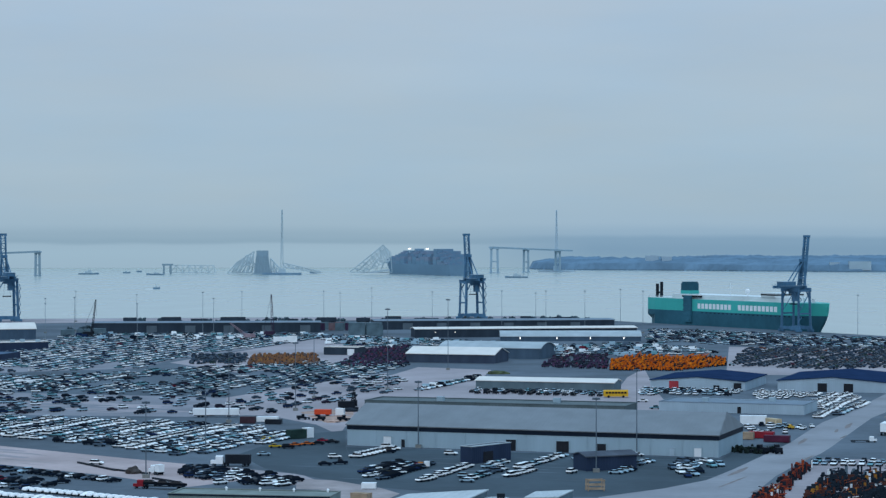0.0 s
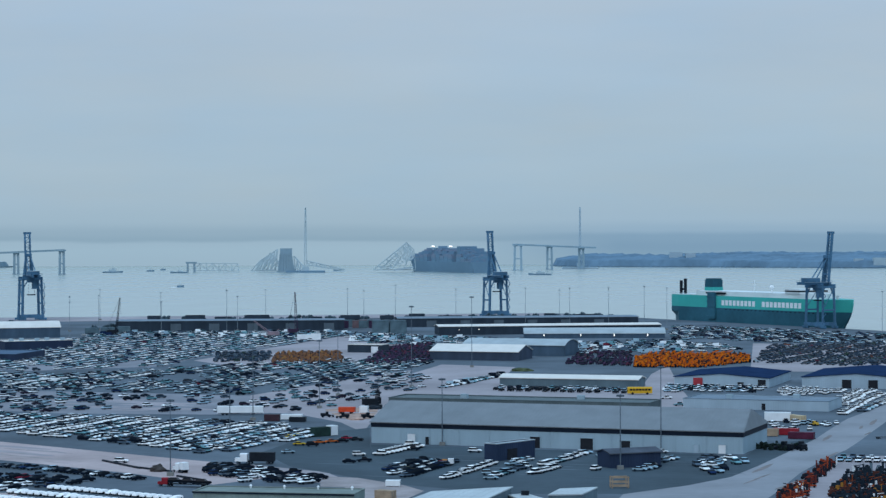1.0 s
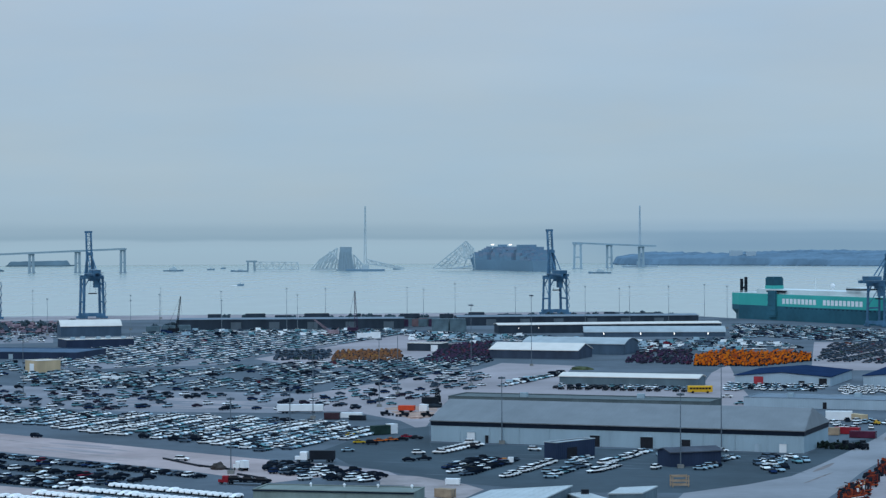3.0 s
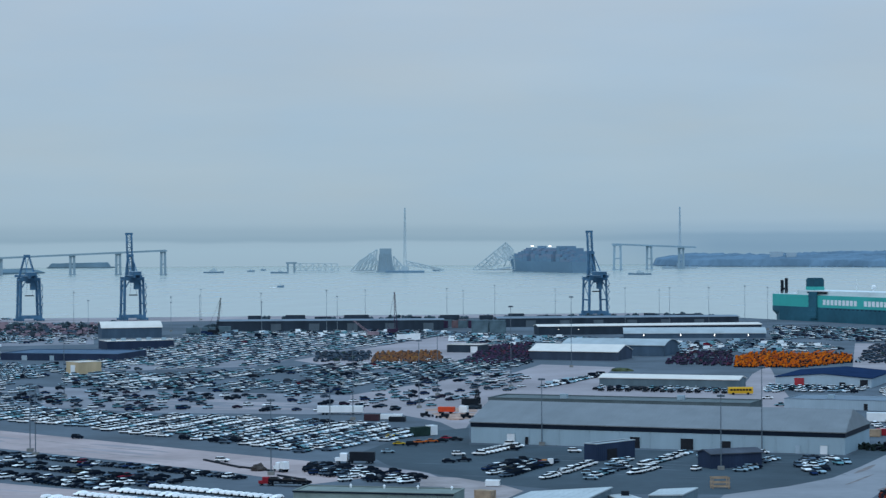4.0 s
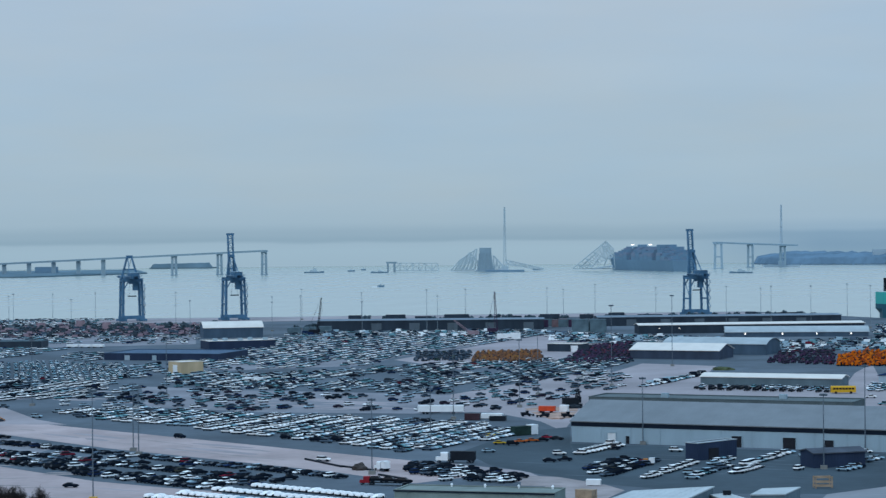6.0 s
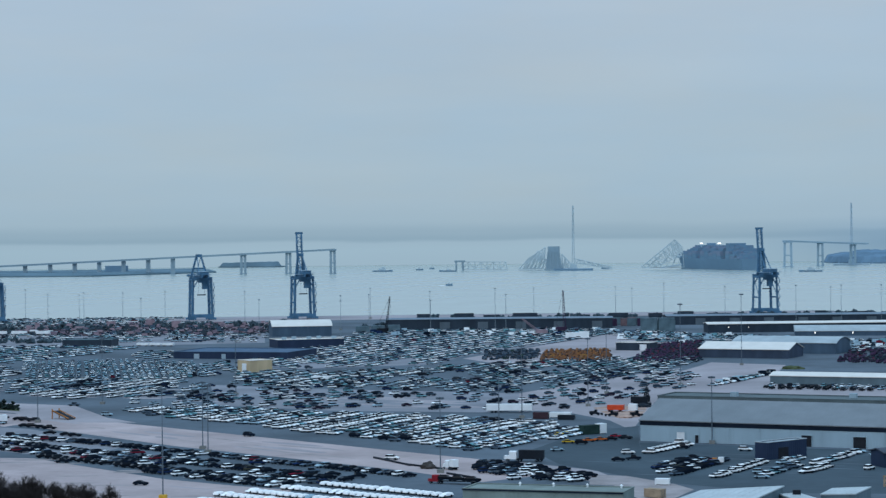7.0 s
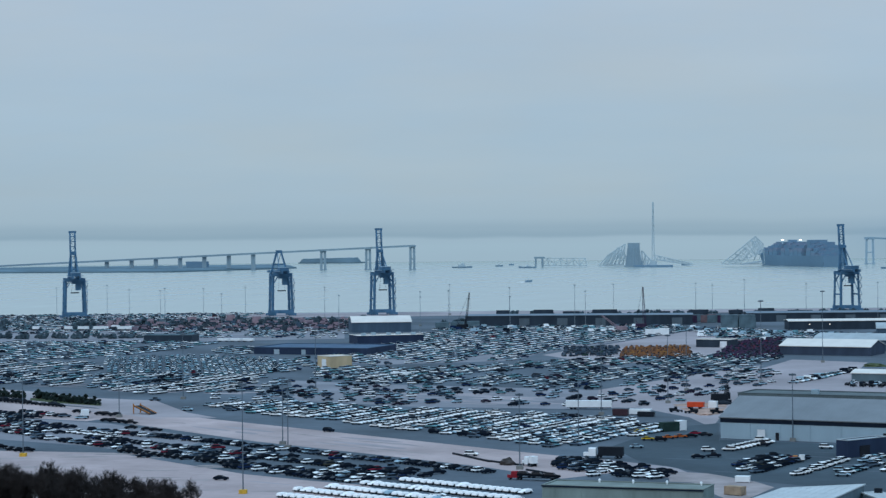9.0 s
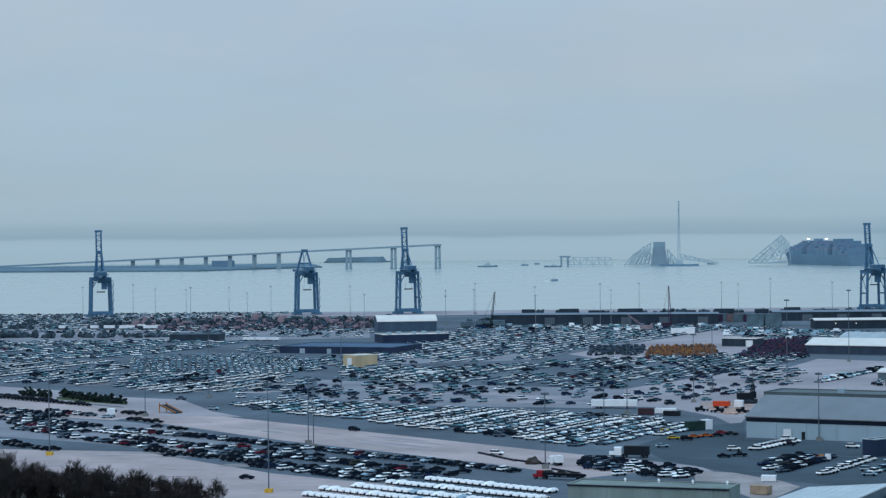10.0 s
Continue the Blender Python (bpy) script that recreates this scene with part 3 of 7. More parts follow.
def hall(name, x, y, deg, length, depth, eave, ridge, wall, roof, label, doors=(), band=0.0, along=True, overhang=0.5, bays=0.0, arched=False, category="warehouse", end=None, hip=0.0):
    """A shed whose front runs from (x, y) along deg; along: the ridge runs with the front. doors: (from, width, height, material)."""
    FOOTPRINTS.append((x, y, deg, length, depth))
    h = thing(name, x, y, 0, deg, label, category)
    w = 0.25
    gable = lambda d, half: eave + (ridge - eave) * (1 - abs(d - half) / half)
    # four walls with thickness
    for nm, (x0, x1, y0, y1) in (("wall", (0, length, 0, w)), ("wall", (0, length, depth - w, depth)), ("wall", (0, w, w, depth - w)), ("wall", (length - w, length, w, depth - w))):
        boxed(nm, wall, h, x0, x1, y0, y1, 0, eave)
    # roof as a thin shell, gabled or arched
    span = depth if along else length
    steps = 10 if arched else 2
    pts = []
    for i in range(steps + 1):
        s = i / steps
        z = eave + (ridge - eave) * (math.sin(math.pi * s) ** 0.8 if arched else 1 - abs(2 * s - 1))
        pts.append((-overhang + s * (span + 2 * overhang), z))
    section = pts + [(p, z - 0.3) for p, z in reversed(pts)]
    bm = fresh()
    prism(bm, section, -overhang, (length if along else depth) + overhang)
    for v in bm.verts:
        if hip and v.co.x > 1 and abs(v.co.y - span / 2) < 0.5:
            v.co.x -= hip
    if not along:
        bmesh.ops.transform(bm, matrix=Matrix.Translation((length, 0, 0)) @ Matrix.Rotation(radians(90), 4, "Z"), verts=bm.verts)
    part("roof", bm, roof, h)
    if hip:
        bm = fresh()
        x1, oh = length + overhang, overhang
        tri = [(x1, -oh, eave), (x1, span + oh, eave), (x1 - hip, span / 2, ridge)]
        for dx in (0.0, -0.3):
            for p in tri:
                bm.verts.new((p[0] + dx + 0.004, p[1], p[2]))
        bmesh.ops.convex_hull(bm, input=bm.verts)
        part("roof_hip", bm, roof, h)
    # gable infill
    inner = [(p, z - 0.31) for p, z in pts]
    ends = ((0.02, 0.2), (length - 0.2, length - 0.02)) if along else ((0.02, 0.2), (depth - 0.2, depth - 0.02))
    for e0, e1 in ends[:1] if hip else ends:
        bm = fresh()
        prism(bm, [(max(0, inner[0][0]), eave - 0.3)] + [(min(max(p, 0.0), span), z) for p, z in inner] + [(min(span, inner[-1][0]), eave - 0.3)], e0, e1)
        if not along:
            bmesh.ops.transform(bm, matrix=Matrix.Translation((length, 0, 0)) @ Matrix.Rotation(radians(90), 4, "Z"), verts=bm.verts)
        part("gable", bm, end or wall, h)
    if band:
        boxed("clerestory", M_BAND, h, -0.12, length + 0.12, -0.12, -0.003, eave - band - 0.2, eave - 0.2, label="dark strip under the eaves")
        boxed("clerestory", M_BAND, h, length + 0.003, length + 0.12, -0.003, depth, eave - band - 0.2, eave - 0.2)
    if bays:
        k = bays
        while k < length - 1:
            boxed("downpipe", wall, h, k - 0.12, k + 0.12, -0.16, -0.003, 0, eave - band - 0.3)
            k += bays
    for d0, dw, dh, dm in doors:
        door = boxed("door", dm, h, d0, d0 + dw, -0.2, -0.005, 0, dh)
        bm = fresh()
        box(bm, d0 - 0.2, d0, -0.3, -0.005, 0, dh + 0.2), box(bm, d0 + dw, d0 + dw + 0.2, -0.3, -0.005, 0, dh + 0.2), box(bm, d0, d0 + dw, -0.3, -0.005, dh, dh + 0.2)
        part("door_frame", bm, wall, door)
    return h


def flat_hall(name, x, y, deg, length, depth, height, wall, roof, label, doors=(), parapet=0.5, units=0, category="building"):
    """A flat-roofed block with a parapet, doors and plant on the roof."""
    FOOTPRINTS.append((x, y, deg, length, depth))
    h = thing(name, x, y, 0, deg, label, category)
    for x0, x1, y0, y1 in ((0, length, 0, 0.3), (0, length, depth - 0.3, depth), (0, 0.3, 0.3, depth - 0.3), (length - 0.3, length, 0.3, depth - 0.3)):
        boxed("wall", wall, h, x0, x1, y0, y1, 0, height)
    boxed("roof", roof, h, 0.3, length - 0.3, 0.3, depth - 0.3, height - parapet - 0.3, height - parapet)
    bm = fresh()
    for x0, x1, y0, y1 in ((-0.1, length + 0.1, -0.1, 0.35), (-0.1, length + 0.1, depth - 0.35, depth + 0.1), (-0.1, 0.35, 0.35, depth - 0.35), (length - 0.35, length + 0.1, 0.35, depth - 0.35)):
        box(bm, x0, x1, y0, y1, height, height + 0.2)
    part("coping", bm, roof, h)
    for k in range(units):
        ux, uy = length * (k + 0.6) / (units + 0.3), depth * (0.35 + 0.3 * (k % 2))
        boxed("roof_unit", M_WALL_PALE, h, ux, ux + 2.4, uy, uy + 1.8, height - parapet, height - parapet + 1.5)
    for d0, dw, dh, dm in doors:
        boxed("door", dm, h, d0, d0 + dw, -0.15, -0.005, 0, dh)
    return h


# the big hall and the bay behind it
hall("warehouse", -30.1, 711.9, -19.35, 118.9, 34.7, 6.7, 12.2, M_WALL_PALE, M_ROOF_GREY, "long pale metal warehouse with weathered grey roof",
     [(12.2, 2.6, 3.2, M_DOOR_WHITE), (18.2, 1.2, 2.4, M_DOOR_DARK), (52.5, 3.2, 3.4, M_DOOR_DARK), (68.6, 4.0, 3.4, M_DOOR_DARK), (81.5, 2.8, 3.0, M_DOOR_DARK), (104, 1.4, 2.4, M_WALL_GREY), (111.5, 2.2, 2.6, M_DOOR_WHITE)], band=1.45, bays=9.8, end=M_ROOF_HIP, hip=1.6)
flat_hall("warehouse_annex", -27, 779, -18, 92, 18, 9.3, M_WALL_OLIVE, M_WALL_OLIVE, "long flat-roofed annex behind the big hall", (), 0.15, 2)
flat_hall("dark_shed", 8.5, 653.0, 50, 18, 4.5, 4.9, M_WALL_NAVY, M_ROOF_PALE, "dark navy flat-roofed steel shed before the warehouse", [(5, 4.5, 3.2, M_DOOR_DARK)], 0.15, category="shed")
hall("storage_shed", 40.2, 633, 24, 16, 8, 4.2, 5.2, M_WALL_NAVY, M_ROOF_DARK, "low dark navy storage shed on the asphalt", category="shed")
green_shed = flat_hall("green_shed", -62.4, 513.2, -10.3, 37.6, 11.0, 7.4, M_WALL_GREEN, M_ROOF_GREEN, "grey-green metal shed with shallow roof and vents", (), 0.05, category="shed")
boxed("gutter", M_BAND, green_shed, -0.12, 37.72, -0.35, -0.12, 7.15, 7.45, label="dark gutter along the eaves")
for k in range(6):
    boxed("cladding_seam", M_WALL_GREEN, green_shed, 6.2 * k + 3.0, 6.2 * k + 3.12, -0.09, -0.003, 0, 7.1)
for k in range(4):
    bm = fresh()
    rod(bm, (11.0 + 8.0 * k, 9.4, 7.3), (11.0 + 8.0 * k, 9.4, 7.85), 0.22)
    rod(bm, (11.0 + 8.0 * k, 9.4, 7.85), (11.0 + 8.0 * k, 9.4, 8.25), 0.38, 0.12)
    part("roof_vent", bm, M_WHITE, green_shed, "white cowled roof vent")


def skew_shed(corners, height, label):
    """A low shed on a skewed plan: a wall along each side and one flat sheet roof with standing seams."""
    ox, oy = corners[0]
    h = thing("white_shed", ox, oy, 0, 0, label, "shed")
    pts = [Vector((x - ox, y - oy, 0)) for x, y in corners]
    mid = sum(pts, Vector()) / len(pts)
    for a, b in zip(pts, pts[1:] + pts[:1]):
        inset = (mid - (a + b) / 2).normalized() * 0.25
        bm = fresh()
        for q in (a, b, b + inset, a + inset):
            bm.verts.new(q), bm.verts.new(q + Vector((0, 0, height)))
        bmesh.ops.convex_hull(bm, input=bm.verts)
        part("wall", bm, M_WALL_SHED, h)
    bm = fresh()
    for q in pts:
        q = mid + (q - mid) * 1.03
        bm.verts.new(q + Vector((0, 0, height + 0.004))), bm.verts.new(q + Vector((0, 0, height + 0.3)))
    bmesh.ops.convex_hull(bm, input=bm.verts)
    roof = part("roof", bm, M_ROOF_SHEET, h, "pale sheet roof with raised seams")
    for k in range(1, 8):
        bm = fresh()
        beam(bm, pts[0].lerp(pts[1], k / 8) + Vector((0, 0, height + 0.3)), pts[3].lerp(pts[2], k / 8) + Vector((0, 0, height + 0.3)), 0.1)
        part("roof_seam", bm, M_ROOF_SHEET, roof)
    return h


skew_shed([(-8.3, 534.6), (10.6, 543.9), (-1.0, 500.0), (-19.5, 497.0)], 4.6, "broad white metal roofed shed beside the lot")
skew_shed([(22.6, 549.7), (31.8, 553.1), (27.4, 538.6), (19.4, 537.4)], 3.5, "small white metal roofed shed")
lean_to = skew_shed([(9.9, 541.2), (14.2, 544.3), (18.9, 531.6), (14.4, 527.0)], 3.0, "low white metal roofed lean-to")
boxed("air_unit", M_BLACKSTEEL, lean_to, 3.0, 4.9, -1.6, -0.4, 3.3, 4.4)
hall("white_roof_shed", 14.2, 976.3, -17, 61, 14, 3.7, 5.0, M_WALL_SHED, M_ROOF_WHITE, "long low shed with clean white roof", (), category="shed")
hall("blue_wall_shed", -19.2, 1181.9, -18, 48, 26, 4.6, 7.8, M_WALL_BLUE, M_ROOF_WHITE, "white roofed shed with slate blue walls", category="shed")
hall("grey_arch_shed", -2, 1226, -18, 57, 28, 5.8, 8.6, M_WALL_STEEL, M_ROOF_PALE, "grey arched shed behind the white roofed one", arched=True, category="shed")
flat_hall("canopy_shed", -66.2, 1255.0, -18, 20, 12, 4.2, M_WALL_DARK, M_ROOF_WHITE, "small dark shed with white flat roof", [(14, 4, 3.4, M_DOOR_WHITE)], 0.1, category="shed")
transit_shed = hall("transit_shed", -17.9, 1463.9, 10, 148, 18, 5.6, 6.6, M_WALL_DARK, M_ROOF_WHITE, "very long dark transit shed with white roof", category="shed")
arched_store = hall("arched_store", 36.2, 1416.7, 0, 88, 22, 3.0, 6.2, M_WALL_STEEL, M_ROOF_PALE, "long arched grey store near the quay", arched=True, category="shed")
hall("quay_shed", -48, 1588, 8, 172, 26, 6.2, 7.0, M_WALL_DARK, M_ROOF_SLATE, "long dark quayside shed with pale roof edge", [(20 + 24 * k, 7, 4.6, M_DOOR_SLATE) for k in range(6)], category="shed")
hall("quay_shed", -238, 1530, 5, 155, 24, 7.0, 7.7, M_WALL_DARK, M_ROOF_SLATE, "long dark quayside shed with grey loading doors", [(37 + 26 * k, 7, 5, M_DOOR_SLATE) for k in range(5)], category="shed")
hall("navy_hall", -297.2, 1434.0, 17, 38.5, 26, 6.6, 10.2, M_WALL_STEEL, M_ROOF_WHITE, "slate blue hall with white barrel roof", arched=True)
flat_hall("navy_depot", -263.6, 1287.0, 26, 40, 20, 4.8, M_WALL_NAVY, M_ROOF_WHITE, "navy flat-roofed depot with white roof", (), 0.2, 5)
flat_hall("long_depot", -300.0, 1186.0, -11, 66, 42, 3.6, M_WALL_NAVY, M_ROOF_BLUE, "long low dark depot with slate blue roof", [(12, 3, 2.6, M_WALL_GREY), (28, 2.4, 2.6, M_WALL_PALE)], 0.12)
hut = flat_hall("beige_hut", -231.5, 1062.0, 42, 12.6, 11.5, 5.6, M_WALL_BEIGE, M_ROOF_WHITE, "yellow beige metal hut with white roof and door", (), 0.1, category="hut")
boxed("door", M_DOOR_WHITE, hut, -0.14, -0.005, 3.0, 7.0, 0, 4.2, label="white roller door")
hall("blue_roof_hall", 89.3, 972.7, -18, 41, 52, 4.2, 5.9, M_WALL_GREY, M_ROOF_NAVY, "grey hall with dark blue metal roof", [(8.2, 4.2, 3.8, M_DOOR_RED), (27.5, 2.6, 2.2, M_DOOR_DARK), (36.2, 3.4, 3.4, M_DOOR_DARK)], along=False)
hall("blue_roof_hall", 142.5, 962.1, -18, 46, 62, 4.6, 6.5, M_WALL_GREY, M_ROOF_NAVY, "wide grey hall with dark blue metal roof", [(17, 4, 3.6, M_DOOR_DARK), (28, 4, 3.6, M_DOOR_DARK)], along=False)
flat_hall("office_block", 81.3, 850.4, -20, 55, 26, 3.6, M_WALL_GREY, M_ROOF_SLATE, "low grey flat-roofed block behind the hall", [(30, 1.4, 2.4, M_DOOR_DARK)], 0.2, 2)
flat_hall("far_depot", -401.1, 1315.4, 2, 30, 18, 4.0, M_WALL_DARK, M_TEALBOX, "far dark flat depot among trees", (), 0.2)

# ---------------------------------------------------------------- ship-to-shore cranes


def gantry_crane(x, y, deg, raised=True, label="", scale=1.0, hd=8.0, hw=7.9, top=29.0):
    """x runs along the rail, y towards the water."""
    c = thing("gantry_crane", x, y, 0, deg, label, "crane", "gantry cranes on the quay")
    c.scale = (scale,) * 3
    for sx in (-1, 1):
        for sy in (-1, 1):
            bm = fresh()
            beam(bm, (sx * hw, sy * hd, 1.5), (sx * (hw - 0.7), sy * (hd - 0.5), top), 1.55, 1.5)
            part("leg", bm, M_CRANE, c)
            bm = fresh()
            for k in range(4):
                rod(bm, (sx * hw - 2.4 + 1.6 * k, sy * hd - 0.5, 0.5), (sx * hw - 2.4 + 1.6 * k, sy * hd + 0.5, 0.5), 0.5)
            box(bm, sx * hw - 3, sx * hw + 3, sy * hd - 0.7, sy * hd + 0.7, 0.7, 2.0)
            part("bogie", bm, M_CRANE, c)
    for sy in (-1, 1):
        boxed("sill_beam", M_CRANE, c, -hw - 1.2, hw + 1.2, sy * hd - 0.8, sy * hd + 0.8, 2.0, 4.2)
        boxed("portal_beam", M_CRANE, c, -hw, hw, sy * hd - 0.8, sy * hd + 0.8, top - 0.6, top + 2.0)
        for sx in (-1, 1):
            bm = fresh()
            beam(bm, (sx * (hw - 0.6), sy * hd, top - 7), (sx * (hw - 4.5), sy * hd, top - 0.4), 0.7)
            part("knee_brace", bm, M_CRANE, c)
    for sx in (-1, 1):
        for name, a, b, w in (("side_beam", (sx * hw, -hd, 13), (sx * hw, hd, 13), 1.1), ("side_beam", (sx * (hw - 0.8), -hd, top), (sx * (hw - 0.8), hd, top), 1.4), ("side_brace", (sx * hw, -hd, 13.5), (sx * (hw - 0.8), hd, top - 0.8), 0.4)):
            bm = fresh()
            beam(bm, a, b, w)
            part(name, bm, M_CRANE, c)
        bm = fresh()
        beam(bm, (sx * 2.6, -hd - 13, top + 2.6), (sx * 2.6, hd + 2, top + 2.6), 1.0, 2.0)
        part("girder", bm, M_CRANE, c)
    bm = fresh()
    box(bm, -3.4, 3.4, -hd - 9, -hd + 2.5, top + 3.6, top + 6.2)
    bmesh.ops.bevel(bm, geom=bm.edges[:], offset=0.3, segments=1)
    house = part("machinery_house", bm, M_CRANE, c, "blue-grey machinery house with pale roof")
    boxed("house_roof", M_CRANE_PALE, house, -3.6, 3.6, -hd - 9.3, -hd + 2.8, top + 6.2, top + 6.5)
    for sx in (-1, 1):
        walkway = boxed("walkway", M_CRANE_PALE, c, sx * 4.4 - 0.5, sx * 4.4 + 0.5, -hd - 12, hd + 1.5, top + 3.3, top + 3.5)
        bm = fresh()
        for k in range(9):
            py_ = -hd - 12 + (2 * hd + 13.5) * k / 8
            beam(bm, (sx * 4.85, py_, top + 3.5), (sx * 4.85, py_, top + 4.6), 0.12)
        beam(bm, (sx * 4.85, -hd - 12, top + 4.6), (sx * 4.85, hd + 1.5, top + 4.6), 0.12)
        part("handrail", bm, M_CRANE, walkway)
    boxed("operator_cab", M_CRANE, c, 0.6, 4.6, -hd + 1, -hd + 4.4, top - 7.4, top - 2.4)
    boxed("cab_hanger", M_CRANE, c, -2.4, 5.0, -hd + 0.6, -hd + 4.8, top - 2.4, top - 0.4)
    boxed("trolley", M_BLACKSTEEL, c, -3.4, 3.4, -hd + 0.5, -hd + 6, top + 0.2, top + 1.4)
    bm = fresh()
    box(bm, -3.2, 3.2, -hd + 2, -hd + 4.4, 19.2, 20.0)
    for sx in (-2.6, 2.6):
        rod(bm, (sx, -hd + 3.2, 20), (sx * 0.6, -hd + 3.2, top), 0.07, n=4)
    part("spreader", bm, M_BLACKSTEEL, c)
    apex = 50.0
    for sx in (-1, 1):
        bm = fresh()
        beam(bm, (sx * (4.0 if raised else hw - 0.9), hd - 0.5, top), (sx * 1.7, hd + 0.5, apex), 1.3)
        part("mast_leg", bm, M_CRANE, c)
        bm = fresh()
        beam(bm, (sx * 2.6, -hd - 2, top + 3.4), (sx * 1.4, hd, apex - 0.5), 0.6)
        part("back_stay", bm, M_CRANE, c)
    boxed("mast_head", M_CRANE, c, -2.4, 2.4, hd - 0.8, hd + 1.6, apex - 1, apex + 1.2)
    tie = 2.9 if raised else 5.2
    boxed("mast_tie", M_CRANE, c, -tie, tie, hd - 0.4, hd + 0.4, top + 8.2, top + 9.2)
    # the boom, a braced pair of girders hinged over the water side
    hinge = Vector((0, hd + 0.4, top + 2.6))
    ang = radians(84) if raised else radians(0.5)
    span = 65.0 - top
    way = Vector((0, math.cos(ang), math.sin(ang)))
    tip = hinge + way * span
    bm = fresh()
    for sx in (-1, 1):
        off = Vector((sx * 1.9, 0, 0))
        beam(bm, hinge + off, tip + off, 1.15, 1.6)
    for k in range(10):
        p, q = hinge + way * (span * k / 9), hinge + way * (span * min(k + 1, 9) / 9)
        beam(bm, p + Vector((-1.9, 0, 0)), p + Vector((1.9, 0, 0)), 0.6)
        if k < 9:
            s = 1 if k % 2 else -1
            beam(bm, p + Vector((-1.9 * s, 0, 0)), q + Vector((1.9 * s, 0, 0)), 0.3)
    part("boom", bm, M_CRANE, c)
    bm = fresh()
    box(bm, -2.9, 2.9, tip.y - 0.9, tip.y + 0.9, tip.z - 1.2, tip.z + 0.4)
    part("boom_tip", bm, M_CRANE, c)
    bm = fresh()
    for sx in (-1.8, 1.8):
        beam(bm, (sx, hd + 0.5, apex), hinge + way * (span * 0.62) + Vector((sx, 0, 0)), 0.3)
    part("forestay", bm, M_CRANE, c)
    for k in range(8):
        z0, z1 = 4.2 + k * 3.1, 4.2 + (k + 1) * 3.1
        s = 1 if k % 2 else -1
        bm = fresh()
        beam(bm, (hw + 1.2, -hd - 1.6 * s, z0), (hw + 1.4, -hd + 1.6 * s, z1), 0.5, 0.2)
        part("stair_flight", bm, M_CRANE, c)
    return c


gantry_crane(22.9, 1796, 25, True, "blue-grey gantry crane with boom raised, behind quay shed", 1.0, 5.9)
gantry_crane(-335.6, 1736, 25, True, "blue-grey gantry crane with boom raised, beside parked cargo", 1.0, 5.9, 7.9, 31.5)
gantry_crane(-414.2, 1725, 25, False, "blue-grey gantry crane with boom lowered over water", 1.0, 5.9, 7.9, 31.5)
gantry_crane(-571.5, 1692, 25, True, "blue-grey gantry crane with boom raised at quay's end", 1.0, 5.9)
gantry_crane(242.5, 1552, -59, True, "blue-grey gantry crane with boom raised beside car carrier", 0.98, 5.4, 9.2)

# ---------------------------------------------------------------- car carrier


